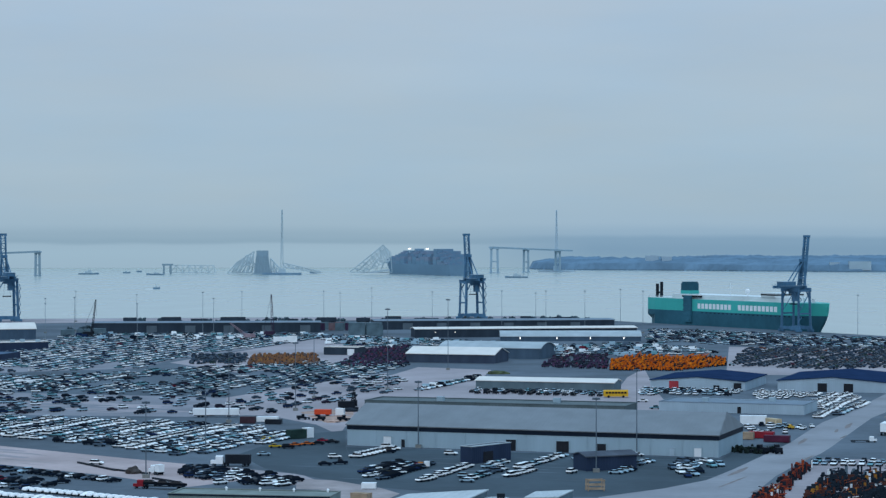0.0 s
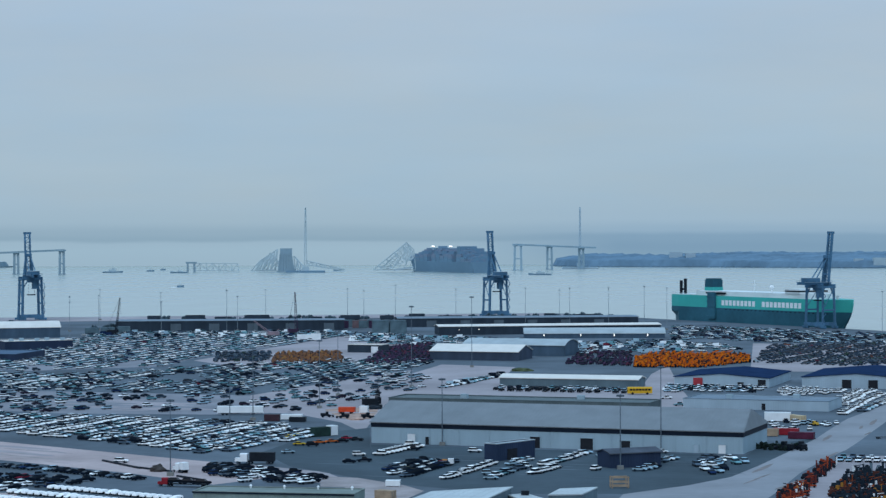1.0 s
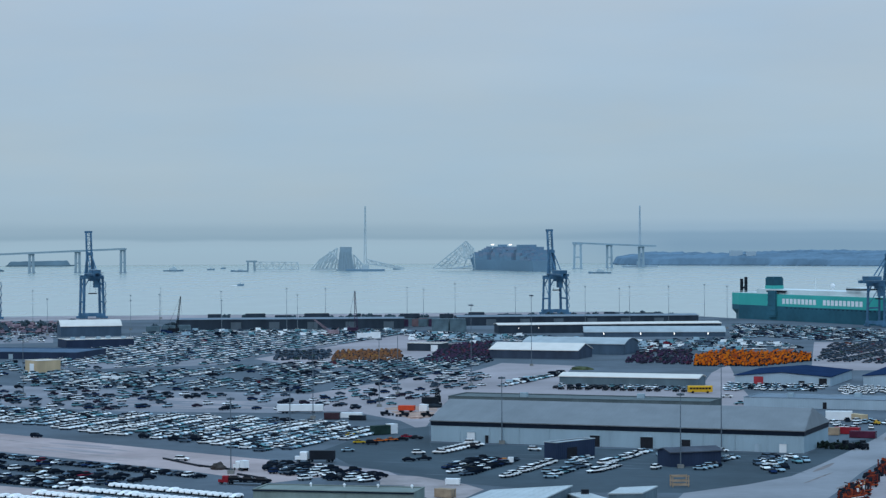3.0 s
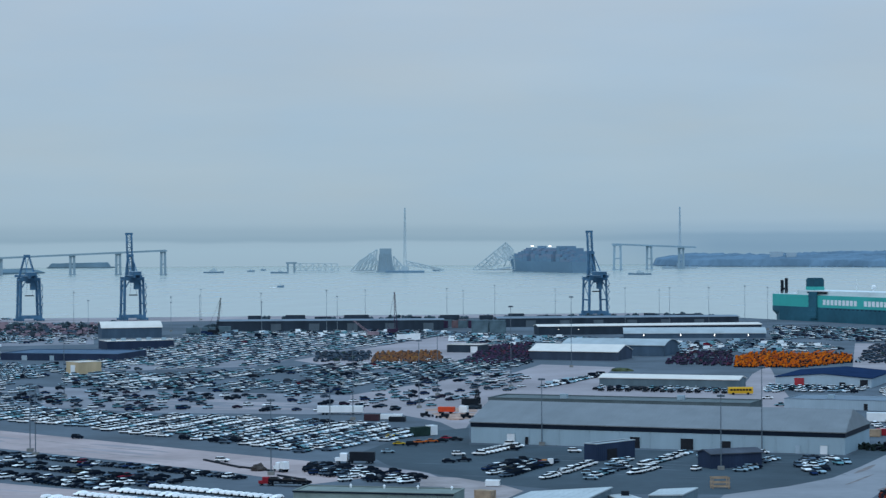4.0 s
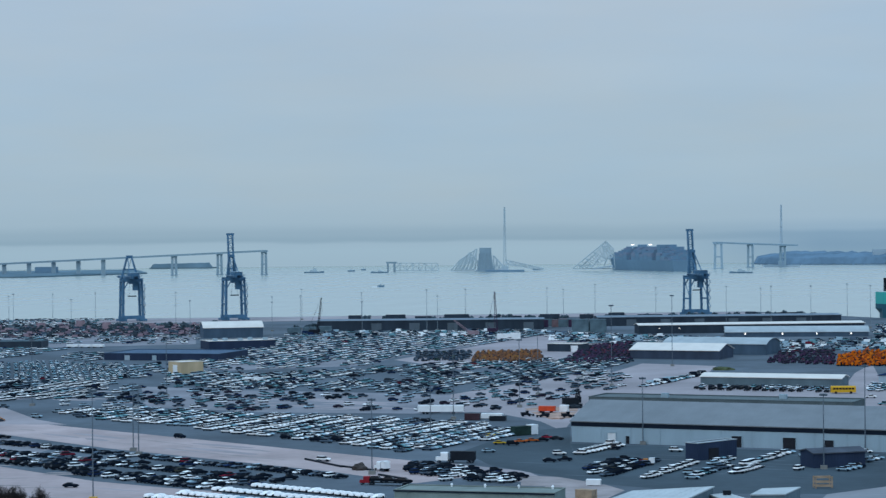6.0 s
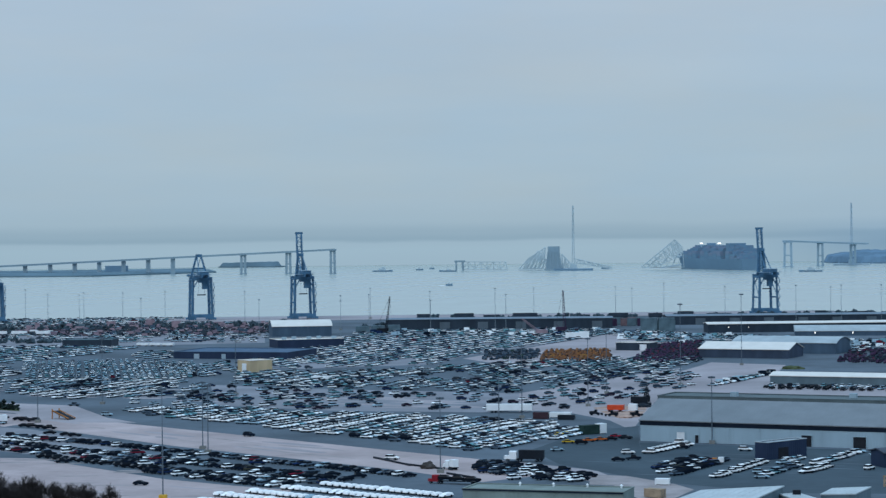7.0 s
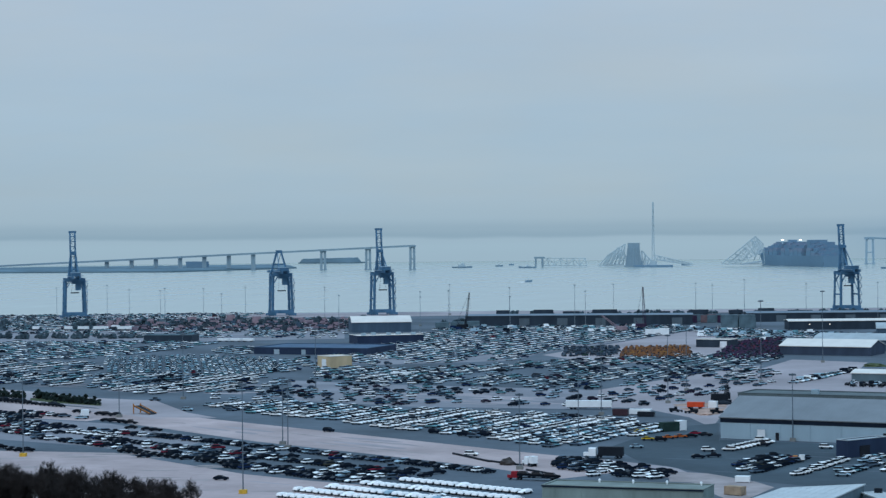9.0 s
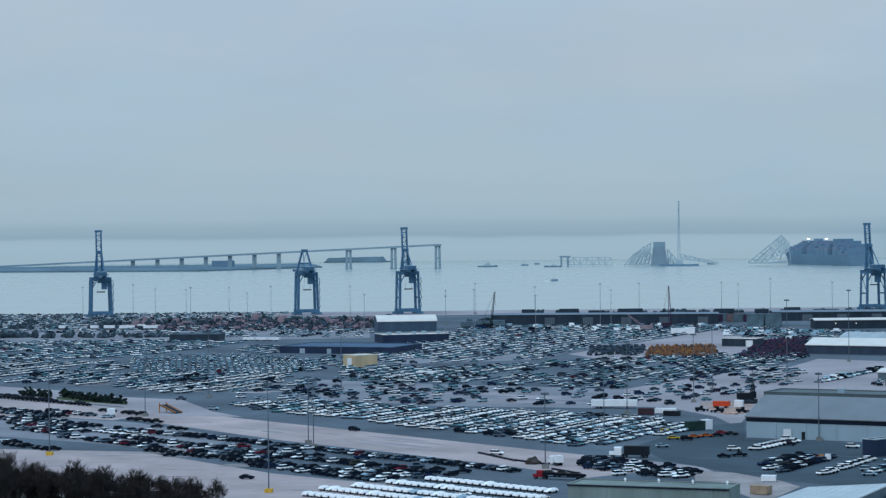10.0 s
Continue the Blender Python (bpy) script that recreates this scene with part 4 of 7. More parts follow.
def car_carrier(x, y, deg):
    """The ship's near side runs from the stern at the origin along x to the bow."""
    s = thing("car_carrier", x, y, -3.0, deg, "turquoise and dark green car carrier moored at the quay", "ship")
    L, B, D = 196.0, 30.0, 22.0

    def half(f, z):
        """Half breadth at a fraction of the length and a height."""
        bow = 1.0 if f < 0.84 else max(0.02, 1 - ((f - 0.84) / (0.16 * (0.86 + 0.14 * z / D))) ** 2.2)
        stern = 1.0 if f > 0.06 else 0.86 + 0.14 * f / 0.06 - (0.25 * (1 - f / 0.06) if z < 8 else 0)
        return B / 2 * bow * stern

    stations = [0, 0.01, 0.03, 0.06, 0.12, 0.3, 0.5, 0.7, 0.84, 0.88, 0.91, 0.94, 0.96, 0.98, 0.992, 1.0]

    def shell(name, z0, z1, material):
        bm = fresh()
        rows = []
        for f in stations:
            row = []
            zs = [z0 + (z1 - z0) * k / 4 for k in range(5)]
            for side in (-1, 1):
                for z in (zs if side < 0 else zs[::-1]):
                    rake = 0 if f < 0.84 else -12.0 * ((D - z) / D) ** 2.2 * (f - 0.84) / 0.16
                    row.append(bm.verts.new((f * L + rake, B / 2 + side * half(f, z), z)))
            rows.append(row)
        for a, b in zip(rows, rows[1:]):
            for i in range(10):
                bm.faces.new((a[i], a[(i + 1) % 10], b[(i + 1) % 10], b[i]))
        bm.faces.new(rows[0]), bm.faces.new(rows[-1][::-1])
        return part(name, bm, material, s)

    shell("lower_hull", -1.0, 13.2, M_HULL_DARK)
    shell("upper_hull", 13.2, D, M_HULL_TEAL)
    boxed("weather_deck", M_DECK_WHITE, s, 4, L * 0.86, 1.5, B - 1.5, D, D + 0.6)
    boxed("garage_top", M_DECK_WHITE, s, 30, L * 0.82, 3.0, B - 3.0, D + 0.6, D + 3.4)
    boxed("wheelhouse", M_DECK_WHITE, s, L * 0.70, L * 0.78, 2, B - 2, D + 3.4, D + 6.6)
    boxed("wheelhouse_windows", M_GLASS, s, L * 0.70 - 0.1, L * 0.78 + 0.1, 1.9, B - 1.9, D + 4.6, D + 5.6)
    bm = fresh()
    box(bm, 33, 43, 9, 18, D + 0.6, D + 12.5)
    bmesh.ops.bevel(bm, geom=[e for e in bm.edges if abs(e.verts[0].co.z - e.verts[1].co.z) > 5], offset=1.2, segments=2)
    funnel = part("funnel", bm, M_HULL_DARK, s, "dark green funnel with turquoise base")
    boxed("funnel_band", M_HULL_TEAL, funnel, 32.8, 43.2, 8.8, 18.2, D + 3, D + 6)
    for k, px_ in enumerate((5.0, 10.4)):
        boxed("vent_post", M_BLACKSTEEL, s, px_, px_ + 1.7, 6, 7.7, D + 0.6, D + 10.5 + 1.5 * k)
    boxed("vent_link", M_BLACKSTEEL, s, 6.7, 10.4, 6.2, 7.5, D + 3.2, D + 4.6)
    # stern quarter ramp, folded upright against the side
    bm = fresh()
    box(bm, 50, 59, -1.6, -0.2, 5, D + 2.6)
    for k in range(5):
        box(bm, 49.6, 59.4, -1.9, -1.6, 6.5 + 3.6 * k, 7.2 + 3.6 * k)
    part("quarter_ramp", bm, M_HULL_DARK, s, "dark folded loading ramp")
    boxed("ramp_gantry", M_BLACKSTEEL, s, 46, 68, 0.2, 2.4, D + 1.4, D + 2.6)
    # white block marks where the side is lettered
    k = 0
    x0 = 65.5
    for word in (9, 10):
        for i in range(word):
            boxed("side_mark", M_WHITE, s, x0, x0 + 3.3, -0.05, 0.02, 15.2, 19.0, label="white block mark on hull")
            x0 += 4.55
        x0 += 7
    for k in range(7):
        rod_x = 88 + 17 * k
        bm = fresh()
        rod(bm, (rod_x, 6 + 3 * (k % 3), D + 0.6), (rod_x, 6 + 3 * (k % 3), D + 3.2), 0.9)
        part("deck_vent", bm, M_DECK_WHITE, s)
    bm = fresh()
    bmesh.ops.create_uvsphere(bm, u_segments=12, v_segments=8, radius=1.7, matrix=Matrix.Translation((112, 10, D + 7)))
    rod(bm, (112, 10, D + 3.4), (112, 10, D + 6), 0.4)
    part("radar_dome", bm, M_WHITE, s)
    for mx_, mh in ((87, 9.5), (150, 8)):
        bm = fresh()
        rod(bm, (mx_, 14, D + 3.4), (mx_, 14, D + 2.6 + mh), 0.35, 0.15)
        beam(bm, (mx_ - 2, 14, D + 2 + mh * 0.7), (mx_ + 2, 14, D + 2 + mh * 0.7), 0.25)
        part("mast", bm, M_DECK_WHITE, s)
    bm = fresh()
    for a in range(0, 200, 6):
        beam(bm, (4 + a * 0.9, 1.6, D + 0.6), (4 + a * 0.9, 1.6, D + 1.7), 0.12)
    beam(bm, (4, 1.6, D + 1.7), (184, 1.6, D + 1.7), 0.15)
    part("railing", bm, M_DECK_WHITE, s)
    for k in range(24):
        bm = fresh()
        box(bm, 70 + 5 * k, 72.2 + 5 * k, -0.06, 0.01, 12.0, 12.6)
        part("side_port", bm, M_BAND, s)
    return s


car_carrier(155, 1728, math.degrees(math.atan2(-184, 109)))

# ---------------------------------------------------------------- far shore and wrecked bridge
WATER = -3.0


def lattice(parent, a, b, c, d, n, w):
    """A truss between the chords a-b and c-d with n panels, bar by bar."""
    a, b, c, d = map(Vector, (a, b, c, d))
    bars = [(a, b, w * 1.5, "chord"), (c, d, w * 1.5, "chord")]
    for i in range(n + 1):
        p, q = a.lerp(b, i / n), c.lerp(d, i / n)
        if (p - q).length > 0.5:
            bars.append((p, q, w, "post"))
        if i < n:
            q2, p2 = c.lerp(d, (i + 1) / n), a.lerp(b, (i + 1) / n)
            bars.append((*((p, q2) if i % 2 else (q, p2)), w * 0.8, "diagonal"))
    for p, q, t, name in bars:
        bm = fresh()
        beam(bm, p, q, t)
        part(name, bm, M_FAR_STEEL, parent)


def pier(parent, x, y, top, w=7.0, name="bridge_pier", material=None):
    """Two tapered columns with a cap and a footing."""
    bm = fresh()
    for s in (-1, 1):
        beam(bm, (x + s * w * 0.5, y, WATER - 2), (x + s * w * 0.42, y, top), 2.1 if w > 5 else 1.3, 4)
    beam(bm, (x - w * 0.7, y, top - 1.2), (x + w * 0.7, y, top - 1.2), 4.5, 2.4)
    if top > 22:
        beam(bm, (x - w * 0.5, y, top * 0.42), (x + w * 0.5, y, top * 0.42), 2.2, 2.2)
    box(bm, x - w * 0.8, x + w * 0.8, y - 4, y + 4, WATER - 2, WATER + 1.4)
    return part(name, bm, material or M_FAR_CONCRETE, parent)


def west_viaduct():
    v = thing("bridge_viaduct", 0, 0, 0, 0, "long grey road viaduct broken off over the bay", "bridge")
    # the deck line from its low landfall to the broken end
    a, b = Vector((-1560, 3990, 4)), Vector((-690.4, 3880.0, 38.5))
    low = Vector((a.x, a.y, 3.2))
    n = 26
    for i in range(n):
        p, q = low.lerp(b, i / n), low.lerp(b, (i + 1) / n)
        bm = fresh()
        way = (q - p)
        m = Matrix.LocRotScale((p + q) / 2, way.to_track_quat("X", "Z"), (way.length - 0.4, 11, 2.3))
        bmesh.ops.create_cube(bm, size=1, matrix=m)
        m2 = Matrix.LocRotScale((p + q) / 2 + Vector((0, -5.4, 1.6)), way.to_track_quat("X", "Z"), (way.length - 0.4, 0.5, 1.1))
        bmesh.ops.create_cube(bm, size=1, matrix=m2)
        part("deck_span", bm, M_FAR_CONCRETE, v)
    for px_, py_ in ((-1273.4, 3960.0), (-1224.8, 3955.0), (-1177.5, 3950.0), (-1130.5, 3945.0), (-1083.9, 3940.0), (-1037.2, 3934.0), (-990.8, 3928.0), (-859.7, 3905.0), (-776.7, 3892.0), (-696.1, 3881.0)):
        f = (px_ - low.x) / (b.x - low.x)
        pier(v, px_, low.y + (b.y - low.y) * f, low.z + (b.z - low.z) * f - 1.0, 4.2 if f < 0.75 else 7.2)
    return v


west_viaduct()


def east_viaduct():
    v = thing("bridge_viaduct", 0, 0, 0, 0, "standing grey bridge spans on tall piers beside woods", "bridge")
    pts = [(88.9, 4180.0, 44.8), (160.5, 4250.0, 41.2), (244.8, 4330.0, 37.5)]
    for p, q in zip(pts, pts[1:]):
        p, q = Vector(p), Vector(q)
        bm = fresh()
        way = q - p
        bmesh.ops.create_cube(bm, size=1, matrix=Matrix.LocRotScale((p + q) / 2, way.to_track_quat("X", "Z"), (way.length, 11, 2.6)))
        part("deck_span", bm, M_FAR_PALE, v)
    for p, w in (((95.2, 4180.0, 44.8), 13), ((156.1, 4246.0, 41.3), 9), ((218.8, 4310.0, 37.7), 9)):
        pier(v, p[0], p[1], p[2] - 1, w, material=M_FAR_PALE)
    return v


east_viaduct()


def fallen_spans():
    c = thing("collapsed_bridge", 0, 0, 0, 0, "tangle of collapsed steel bridge truss round a standing pier", "bridge wreck")
    Y = 4060
    P = lambda x, z, dy=0: (x, Y + dy, max(WATER - 1, z))
    # standing main pier
    bm = fresh()
    for (xa, xb), z in (((-338.5, -309.0), WATER - 3), ((-334.0, -314.5), 31.0)):
        for dy in (-5, 7):
            bm.verts.new(P(xa, z, dy)), bm.verts.new(P(xb, z, dy))
    bmesh.ops.convex_hull(bm, input=bm.verts)
    part("main_pier", bm, M_FAR_CONCRETE, c, "tall standing concrete pier")
    bm = fresh()
    beam(bm, P(-335.0, 32.6), P(-313.6, 32.6), 3, 14)
    part("pier_cap", bm, M_FAR_CONCRETE, c)
    for k in range(5):
        bm = fresh()
        beam(bm, P(-337.6 + 6.9 * k, WATER, -5.5), P(-334.8 + 5.2 * k, 30.0, -5.3), 1.6)
        part("pier_rib", bm, M_FAR_CONCRETE, c)
    for name, quad, n, w in (
            ("truss_section", ((-387.7, -1.0), (-344.1, 1.0), (-371.5, 17.3), (-340.0, 37.6), 6, 1.0), 6, 1.0),
            ("truss_section", ((-377.6, -1.0), (-339.0, -1.0), (-353.2, 31.5), (-337.0, 13.2), 5, 1.0), 5, 0.9),
            ("truss_section", ((-310.6, 25.4), (-286.2, -1.0), (-308.6, -1.0), (-292.3, -3.0), 4, 1.0), 4, 0.9),
            ("truss_section", ((-288.3, 17.3), (-219.2, 1.0), (-284.2, 9.2), (-221.3, -1.0), 8, 0.7), 8, 0.8),
            ("truss_section", ((-491.3, 13.2), (-412.1, 12.2), (-491.3, 0.0), (-410.1, -1.0), 7, 0.7), 7, 0.7)):
        a, b, d, e = quad[0], quad[1], quad[2], quad[3]
        for off in (0, 14):
            side = new(name)
            side.parent = c
            lattice(side, P(*a, off), P(*b, off), P(*d, off), P(*e, off), n, w)
    # low stub of the approach pier
    bm = fresh()
    beam(bm, P(-501.4, -4.0), P(-501.4, 15.3), 3.0), beam(bm, P(-489.2, -4.0), P(-489.2, 15.3), 3.0), beam(bm, P(-504.5, 14.2), P(-485.2, 14.2), 3.2)
    part("approach_pier", bm, M_FAR_CONCRETE, c)
    boxed("footing", M_FAR_CONCRETE, c, P(-341.0, -3.0)[0], P(-262.9, -3.0)[0], Y - 12, Y + 10, WATER - 2, WATER + 2)
    return c


fallen_spans()


def ship_wreck_truss():
    c = thing("fallen_truss", 0, 0, 0, 0, "pale grey steel truss fallen across the container ship's bow", "bridge wreck")
    Y = 3990
    P = lambda x, z, dy=0: (x, Y + dy, max(WATER - 1, z))
    for off in (0, 16):
        side = new("truss_side")
        side.parent = c
        lattice(side, P(-164.6, 2.2, off), P(-105.7, 50.0, off), P(-143.6, 1.2, off), P(-93.8, 22.1, off), 8, 0.9)
    low = new("truss_side")
    low.parent = c
    lattice(low, P(-164.6, 1.5, 8), P(-90.0, 1.5, 8), P(-105.7, 48.0, 8), P(-92.0, 36.0, 8), 7, 0.8)
    end = new("truss_end")
    end.parent = c
    lattice(end, P(-105.7, 50.0), P(-93.8, 38.1), P(-111.7, 22.1), P(-93.8, 22.1), 3, 0.8)
    bm = fresh()
    beam(bm, P(-128.7, 1.2), P(-93.8, 6.1), 9, 2.5)
    part("road_slab", bm, M_FAR_WHITE, c)
    return c


ship_wreck_truss()


def container_ship(x, y, deg):
    s = thing("container_ship", x, y, WATER, deg, "large dark blue container ship stacked with boxes, aground", "ship")
    L, B, D = 300.0, 48.0, 19.0
    bm = fresh()
    rows = []
    for f in (0, 0.02, 0.1, 0.3, 0.6, 0.8, 0.88, 0.94, 0.98, 1.0):
        w = B / 2 * (1 if 0.1 <= f <= 0.8 else (0.9 if f < 0.1 else max(0.03, 1 - ((f - 0.8) / 0.2) ** 2)))
        rk = 0 if f < 0.8 else 10 * (f - 0.8) / 0.2
        rows.append([bm.verts.new(p) for p in ((f * L - rk, -w * 0.9, -2), (f * L + rk, -w, D + (4 if f > 0.9 else 0)), (f * L + rk, w, D + (4 if f > 0.9 else 0)), (f * L - rk, w * 0.9, -2))])
    for a, b in zip(rows, rows[1:]):
        for i in range(4):
            bm.faces.new((a[i], a[(i + 1) % 4], b[(i + 1) % 4], b[i]))
    bm.faces.new(rows[0]), bm.faces.new(rows[-1][::-1])
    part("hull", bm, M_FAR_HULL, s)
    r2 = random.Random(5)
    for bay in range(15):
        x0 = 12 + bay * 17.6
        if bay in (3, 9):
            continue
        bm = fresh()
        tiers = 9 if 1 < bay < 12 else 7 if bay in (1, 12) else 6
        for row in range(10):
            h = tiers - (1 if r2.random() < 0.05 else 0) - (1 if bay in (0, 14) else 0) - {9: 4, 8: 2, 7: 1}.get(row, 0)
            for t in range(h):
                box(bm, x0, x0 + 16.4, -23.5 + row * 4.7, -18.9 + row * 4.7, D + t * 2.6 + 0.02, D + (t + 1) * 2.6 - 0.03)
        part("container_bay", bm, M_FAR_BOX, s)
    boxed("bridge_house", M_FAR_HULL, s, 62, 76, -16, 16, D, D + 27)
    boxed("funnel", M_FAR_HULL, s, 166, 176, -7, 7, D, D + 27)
    for lx, ly in ((165, 22), (120, 8)):
        bm = fresh()
        box(bm, lx - 0.5, lx + 0.5, ly - 0.5, ly + 0.5, D + 20, D + 26)
        part("lamp_mast", bm, M_FAR_STEEL, s)
        bm = fresh()
        box(bm, lx - 0.8, lx + 0.8, ly - 2.4, ly + 2.4, D + 26, D + 27.8)
        part("floodlight", bm, M_LIT, s, "lit floodlight")
    return s


def lit(name, colour, strength):
    m, nt, ln, b = nodes_of(name, 0.4)
    b.inputs["Base Color"].default_value = (*colour, 1)
    b.inputs["Emission Color"].default_value, b.inputs["Emission Strength"].default_value = (*colour, 1), strength
    return m


M_LIT = lit("lit_lamp", (1.0, 0.95, 0.88), 1.6)
container_ship(30, 3900, 115)


def floating_crane(x, y, height, label, lean=0.0, steel=None):
    steel = steel or M_FAR_STEEL
    f = thing("floating_crane", x, y, WATER, 0, label, "crane barge")
    bm = fresh()
    box(bm, -34, 34, -10, 10, -1, 3.5)
    bmesh.ops.bevel(bm, geom=bm.edges[:], offset=0.8, segments=1)
    part("barge", bm, M_FAR_HULL if steel is M_FAR_STEEL else steel, f)
    boxed("crane_house", steel, f, -6, 6, -5, 5, 3.5, 11)
    bm = fresh()
    for sx in (-1, 1):
        beam(bm, (sx * 2.2, 0, 9), (sx * 0.7 + lean, 2, height), 0.9)
    for k in range(14):
        z0, z1 = 9 + (height - 9) * k / 14, 9 + (height - 9) * (k + 1) / 14
        s = 1 if k % 2 else -1
        w0, w1 = 2.2 - 1.5 * k / 14, 2.2 - 1.5 * (k + 1) / 14
        beam(bm, (-s * w0 + lean * k / 14, 1, z0), (s * w1 + lean * (k + 1) / 14, 1, z1), 0.5)
    part("lattice_boom", bm, steel, f)
    bm = fresh()
    rod(bm, (lean, 2, height), (lean - 0.5, -3, 30), 0.25, n=5)
    part("hoist_line", bm, steel, f)
    return f


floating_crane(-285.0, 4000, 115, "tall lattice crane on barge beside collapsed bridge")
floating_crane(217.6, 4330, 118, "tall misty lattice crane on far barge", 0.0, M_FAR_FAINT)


def boat(x, y, deg, length, label, house=0.5, height=5.0, name="boat"):
    b = thing(name, x, y, WATER, deg, label, "boat")
    w = length * 0.13
    bm = fresh()
    rows = []
    for f in (-0.5, -0.45, 0.2, 0.4, 0.5):
        k = 1 if f < 0.3 else (0.6 if f < 0.45 else 0.05)
        z = 2.2 + (0.8 if f > 0.3 else 0)
        rows.append([bm.verts.new(p) for p in ((f * length, -w * k * 0.8, -0.6), (f * length, -w * k, z), (f * length, w * k, z), (f * length, w * k * 0.8, -0.6))])
    for a, c in zip(rows, rows[1:]):
        for i in range(4):
            bm.faces.new((a[i], a[(i + 1) % 4], c[(i + 1) % 4], c[i]))
    bm.faces.new(rows[0]), bm.faces.new(rows[-1][::-1])
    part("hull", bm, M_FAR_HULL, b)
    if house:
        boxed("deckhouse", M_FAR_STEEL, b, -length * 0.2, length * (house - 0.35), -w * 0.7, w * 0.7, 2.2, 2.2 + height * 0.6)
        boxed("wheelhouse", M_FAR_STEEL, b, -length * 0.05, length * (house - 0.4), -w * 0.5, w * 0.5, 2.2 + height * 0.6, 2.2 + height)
        bm = fresh()
        rod(bm, (0, 0, 2.2 + height), (0, 0, 5 + height * 1.4), 0.25, n=6)
        part("mast", bm, M_FAR_STEEL, b)
    return b


boat(-633.3, 4040.7, 4, 36, "grey tug moored on the misty bay", 0.5, 6)
boat(-507.7, 3982.4, 178, 30, "small grey workboat near bridge wreck", 0.4, 3)
boat(-582.7, 4162.6, 0, 14, "small grey launch on the bay", 0.4, 2.5)
boat(-577.2, 4292.1, 0, 10, "small grey launch on the bay", 0.4, 2.5)
boat(120.8, 3714.4, 178, 38, "grey patrol boat on the misty bay", 0.5, 5)
boat(-238.2, 4162.6, 0, 14, "small grey launch beside the wreck", 0.4, 2.5)
boat(-370.9, 2926.5, 0, 9, "small fast launch trailing white foam", 0.4, 2)


def foam(x0, x1, y, w):
    bm = fresh()
    pts = [(x0, y), ((x0 + x1) / 2, y - w), (x1, y - w * 0.3), (x1, y + w * 0.3), ((x0 + x1) / 2, y + w)]
    bm.faces.new([bm.verts.new((px_, py_, WATER + 0.05)) for px_, py_ in pts])
    tagged(part("foam", bm, M_WHITE), "thin white wake behind a launch", "wake", "", "stuff")


foam((-387.0, 2926.5)[0], (-373.1, 2926.5)[0], (-381.9, 2926.5)[1], 8)


def island(name, pts, height, label, seed, material=None, slope=60.0):
    """A low wooded shore: a bank with an uneven fringe of bare trees."""
    material = material or M_FAR_TREE
    t = thing(name, 0, 0, 0, 0, label, "shore", "", "structure")
    bm = fresh()
    lo, hi = [bm.verts.new((x, y, WATER - 1)) for x, y in pts], [bm.verts.new((x, y, WATER + 2.2)) for x, y in pts]
    n = len(pts)
    for i in range(n):
        bm.faces.new((lo[i], lo[(i + 1) % n], hi[(i + 1) % n], hi[i]))
    bm.faces.new(hi)
    part("bank", bm, material, t)
    xs, ys = [p[0] for p in pts], [p[1] for p in pts]
    step = 7.0
    nx, ny = int((max(xs) - min(xs)) / step) + 2, int((max(ys) - min(ys)) / step) + 2
    V_, F_, key = [], [], {}
    for j in range(ny):
        for i in range(nx):
            x, y = min(xs) + i * step, min(ys) + j * step
            near = any(inside((x + dx * step, y + dy * step), pts) for dx in (-1, 0, 1) for dy in (-1, 0, 1))
            if not near:
                continue
            edge = inside((x, y), pts) and all(inside((x + dx * step, y + dy * step), pts) for dx, dy in ((1, 0), (-1, 0), (0, 1), (0, -1)))
            q = Vector((x * 0.004, y * 0.004, seed))
            far_in = min(math.hypot(x - px_ - max(0, min(1, ((x - px_) * (qx - px_) + (y - py_) * (qy - py_)) / ((qx - px_) ** 2 + (qy - py_) ** 2))) * (qx - px_), y - py_ - max(0, min(1, ((x - px_) * (qx - px_) + (y - py_) * (qy - py_)) / ((qx - px_) ** 2 + (qy - py_) ** 2))) * (qy - py_)) for (px_, py_), (qx, qy) in zip(pts, pts[1:] + pts[:1]))
            h = height * min(1.0, 0.45 + far_in / slope) * (0.80 + 0.30 * noise.noise(q) + 0.12 * noise.noise(q * 12) + 0.13 * noise.noise(q * 45))
            key[i, j] = len(V_)
            V_.append((x, y, WATER + 2.0 + max(1.0, h) if edge else WATER - 0.5))
    for (i, j), k in key.items():
        if all(c in key for c in ((i + 1, j), (i, j + 1), (i + 1, j + 1))):
            F_.append((k, key[i + 1, j], key[i + 1, j + 1], key[i, j + 1]))
    me = bpy.data.meshes.new("woods")
    me.from_pydata(V_, [], F_)
    me.materials.append(material)
    me.shade_smooth()
    woods = new("woods", me)
    woods.parent = t
    tagged(woods, "dense bare winter woods", "", "", "stuff")
    return t


def inside(p, poly):
    x, y = p
    hit = False
    for (x0, y0), (x1, y1) in zip(poly, poly[1:] + poly[:1]):
        if (y0 > y) != (y1 > y) and x < (x1 - x0) * (y - y0) / (y1 - y0) + x0:
            hit = not hit
    return hit


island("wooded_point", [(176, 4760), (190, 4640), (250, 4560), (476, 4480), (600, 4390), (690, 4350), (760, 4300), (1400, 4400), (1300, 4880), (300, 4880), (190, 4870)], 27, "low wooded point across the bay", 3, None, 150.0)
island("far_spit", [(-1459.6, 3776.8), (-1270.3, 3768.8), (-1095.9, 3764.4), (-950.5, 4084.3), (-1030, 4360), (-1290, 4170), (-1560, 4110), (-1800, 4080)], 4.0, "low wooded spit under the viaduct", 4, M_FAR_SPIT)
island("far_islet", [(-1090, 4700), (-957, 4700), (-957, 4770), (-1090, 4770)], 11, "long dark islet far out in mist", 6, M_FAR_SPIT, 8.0)
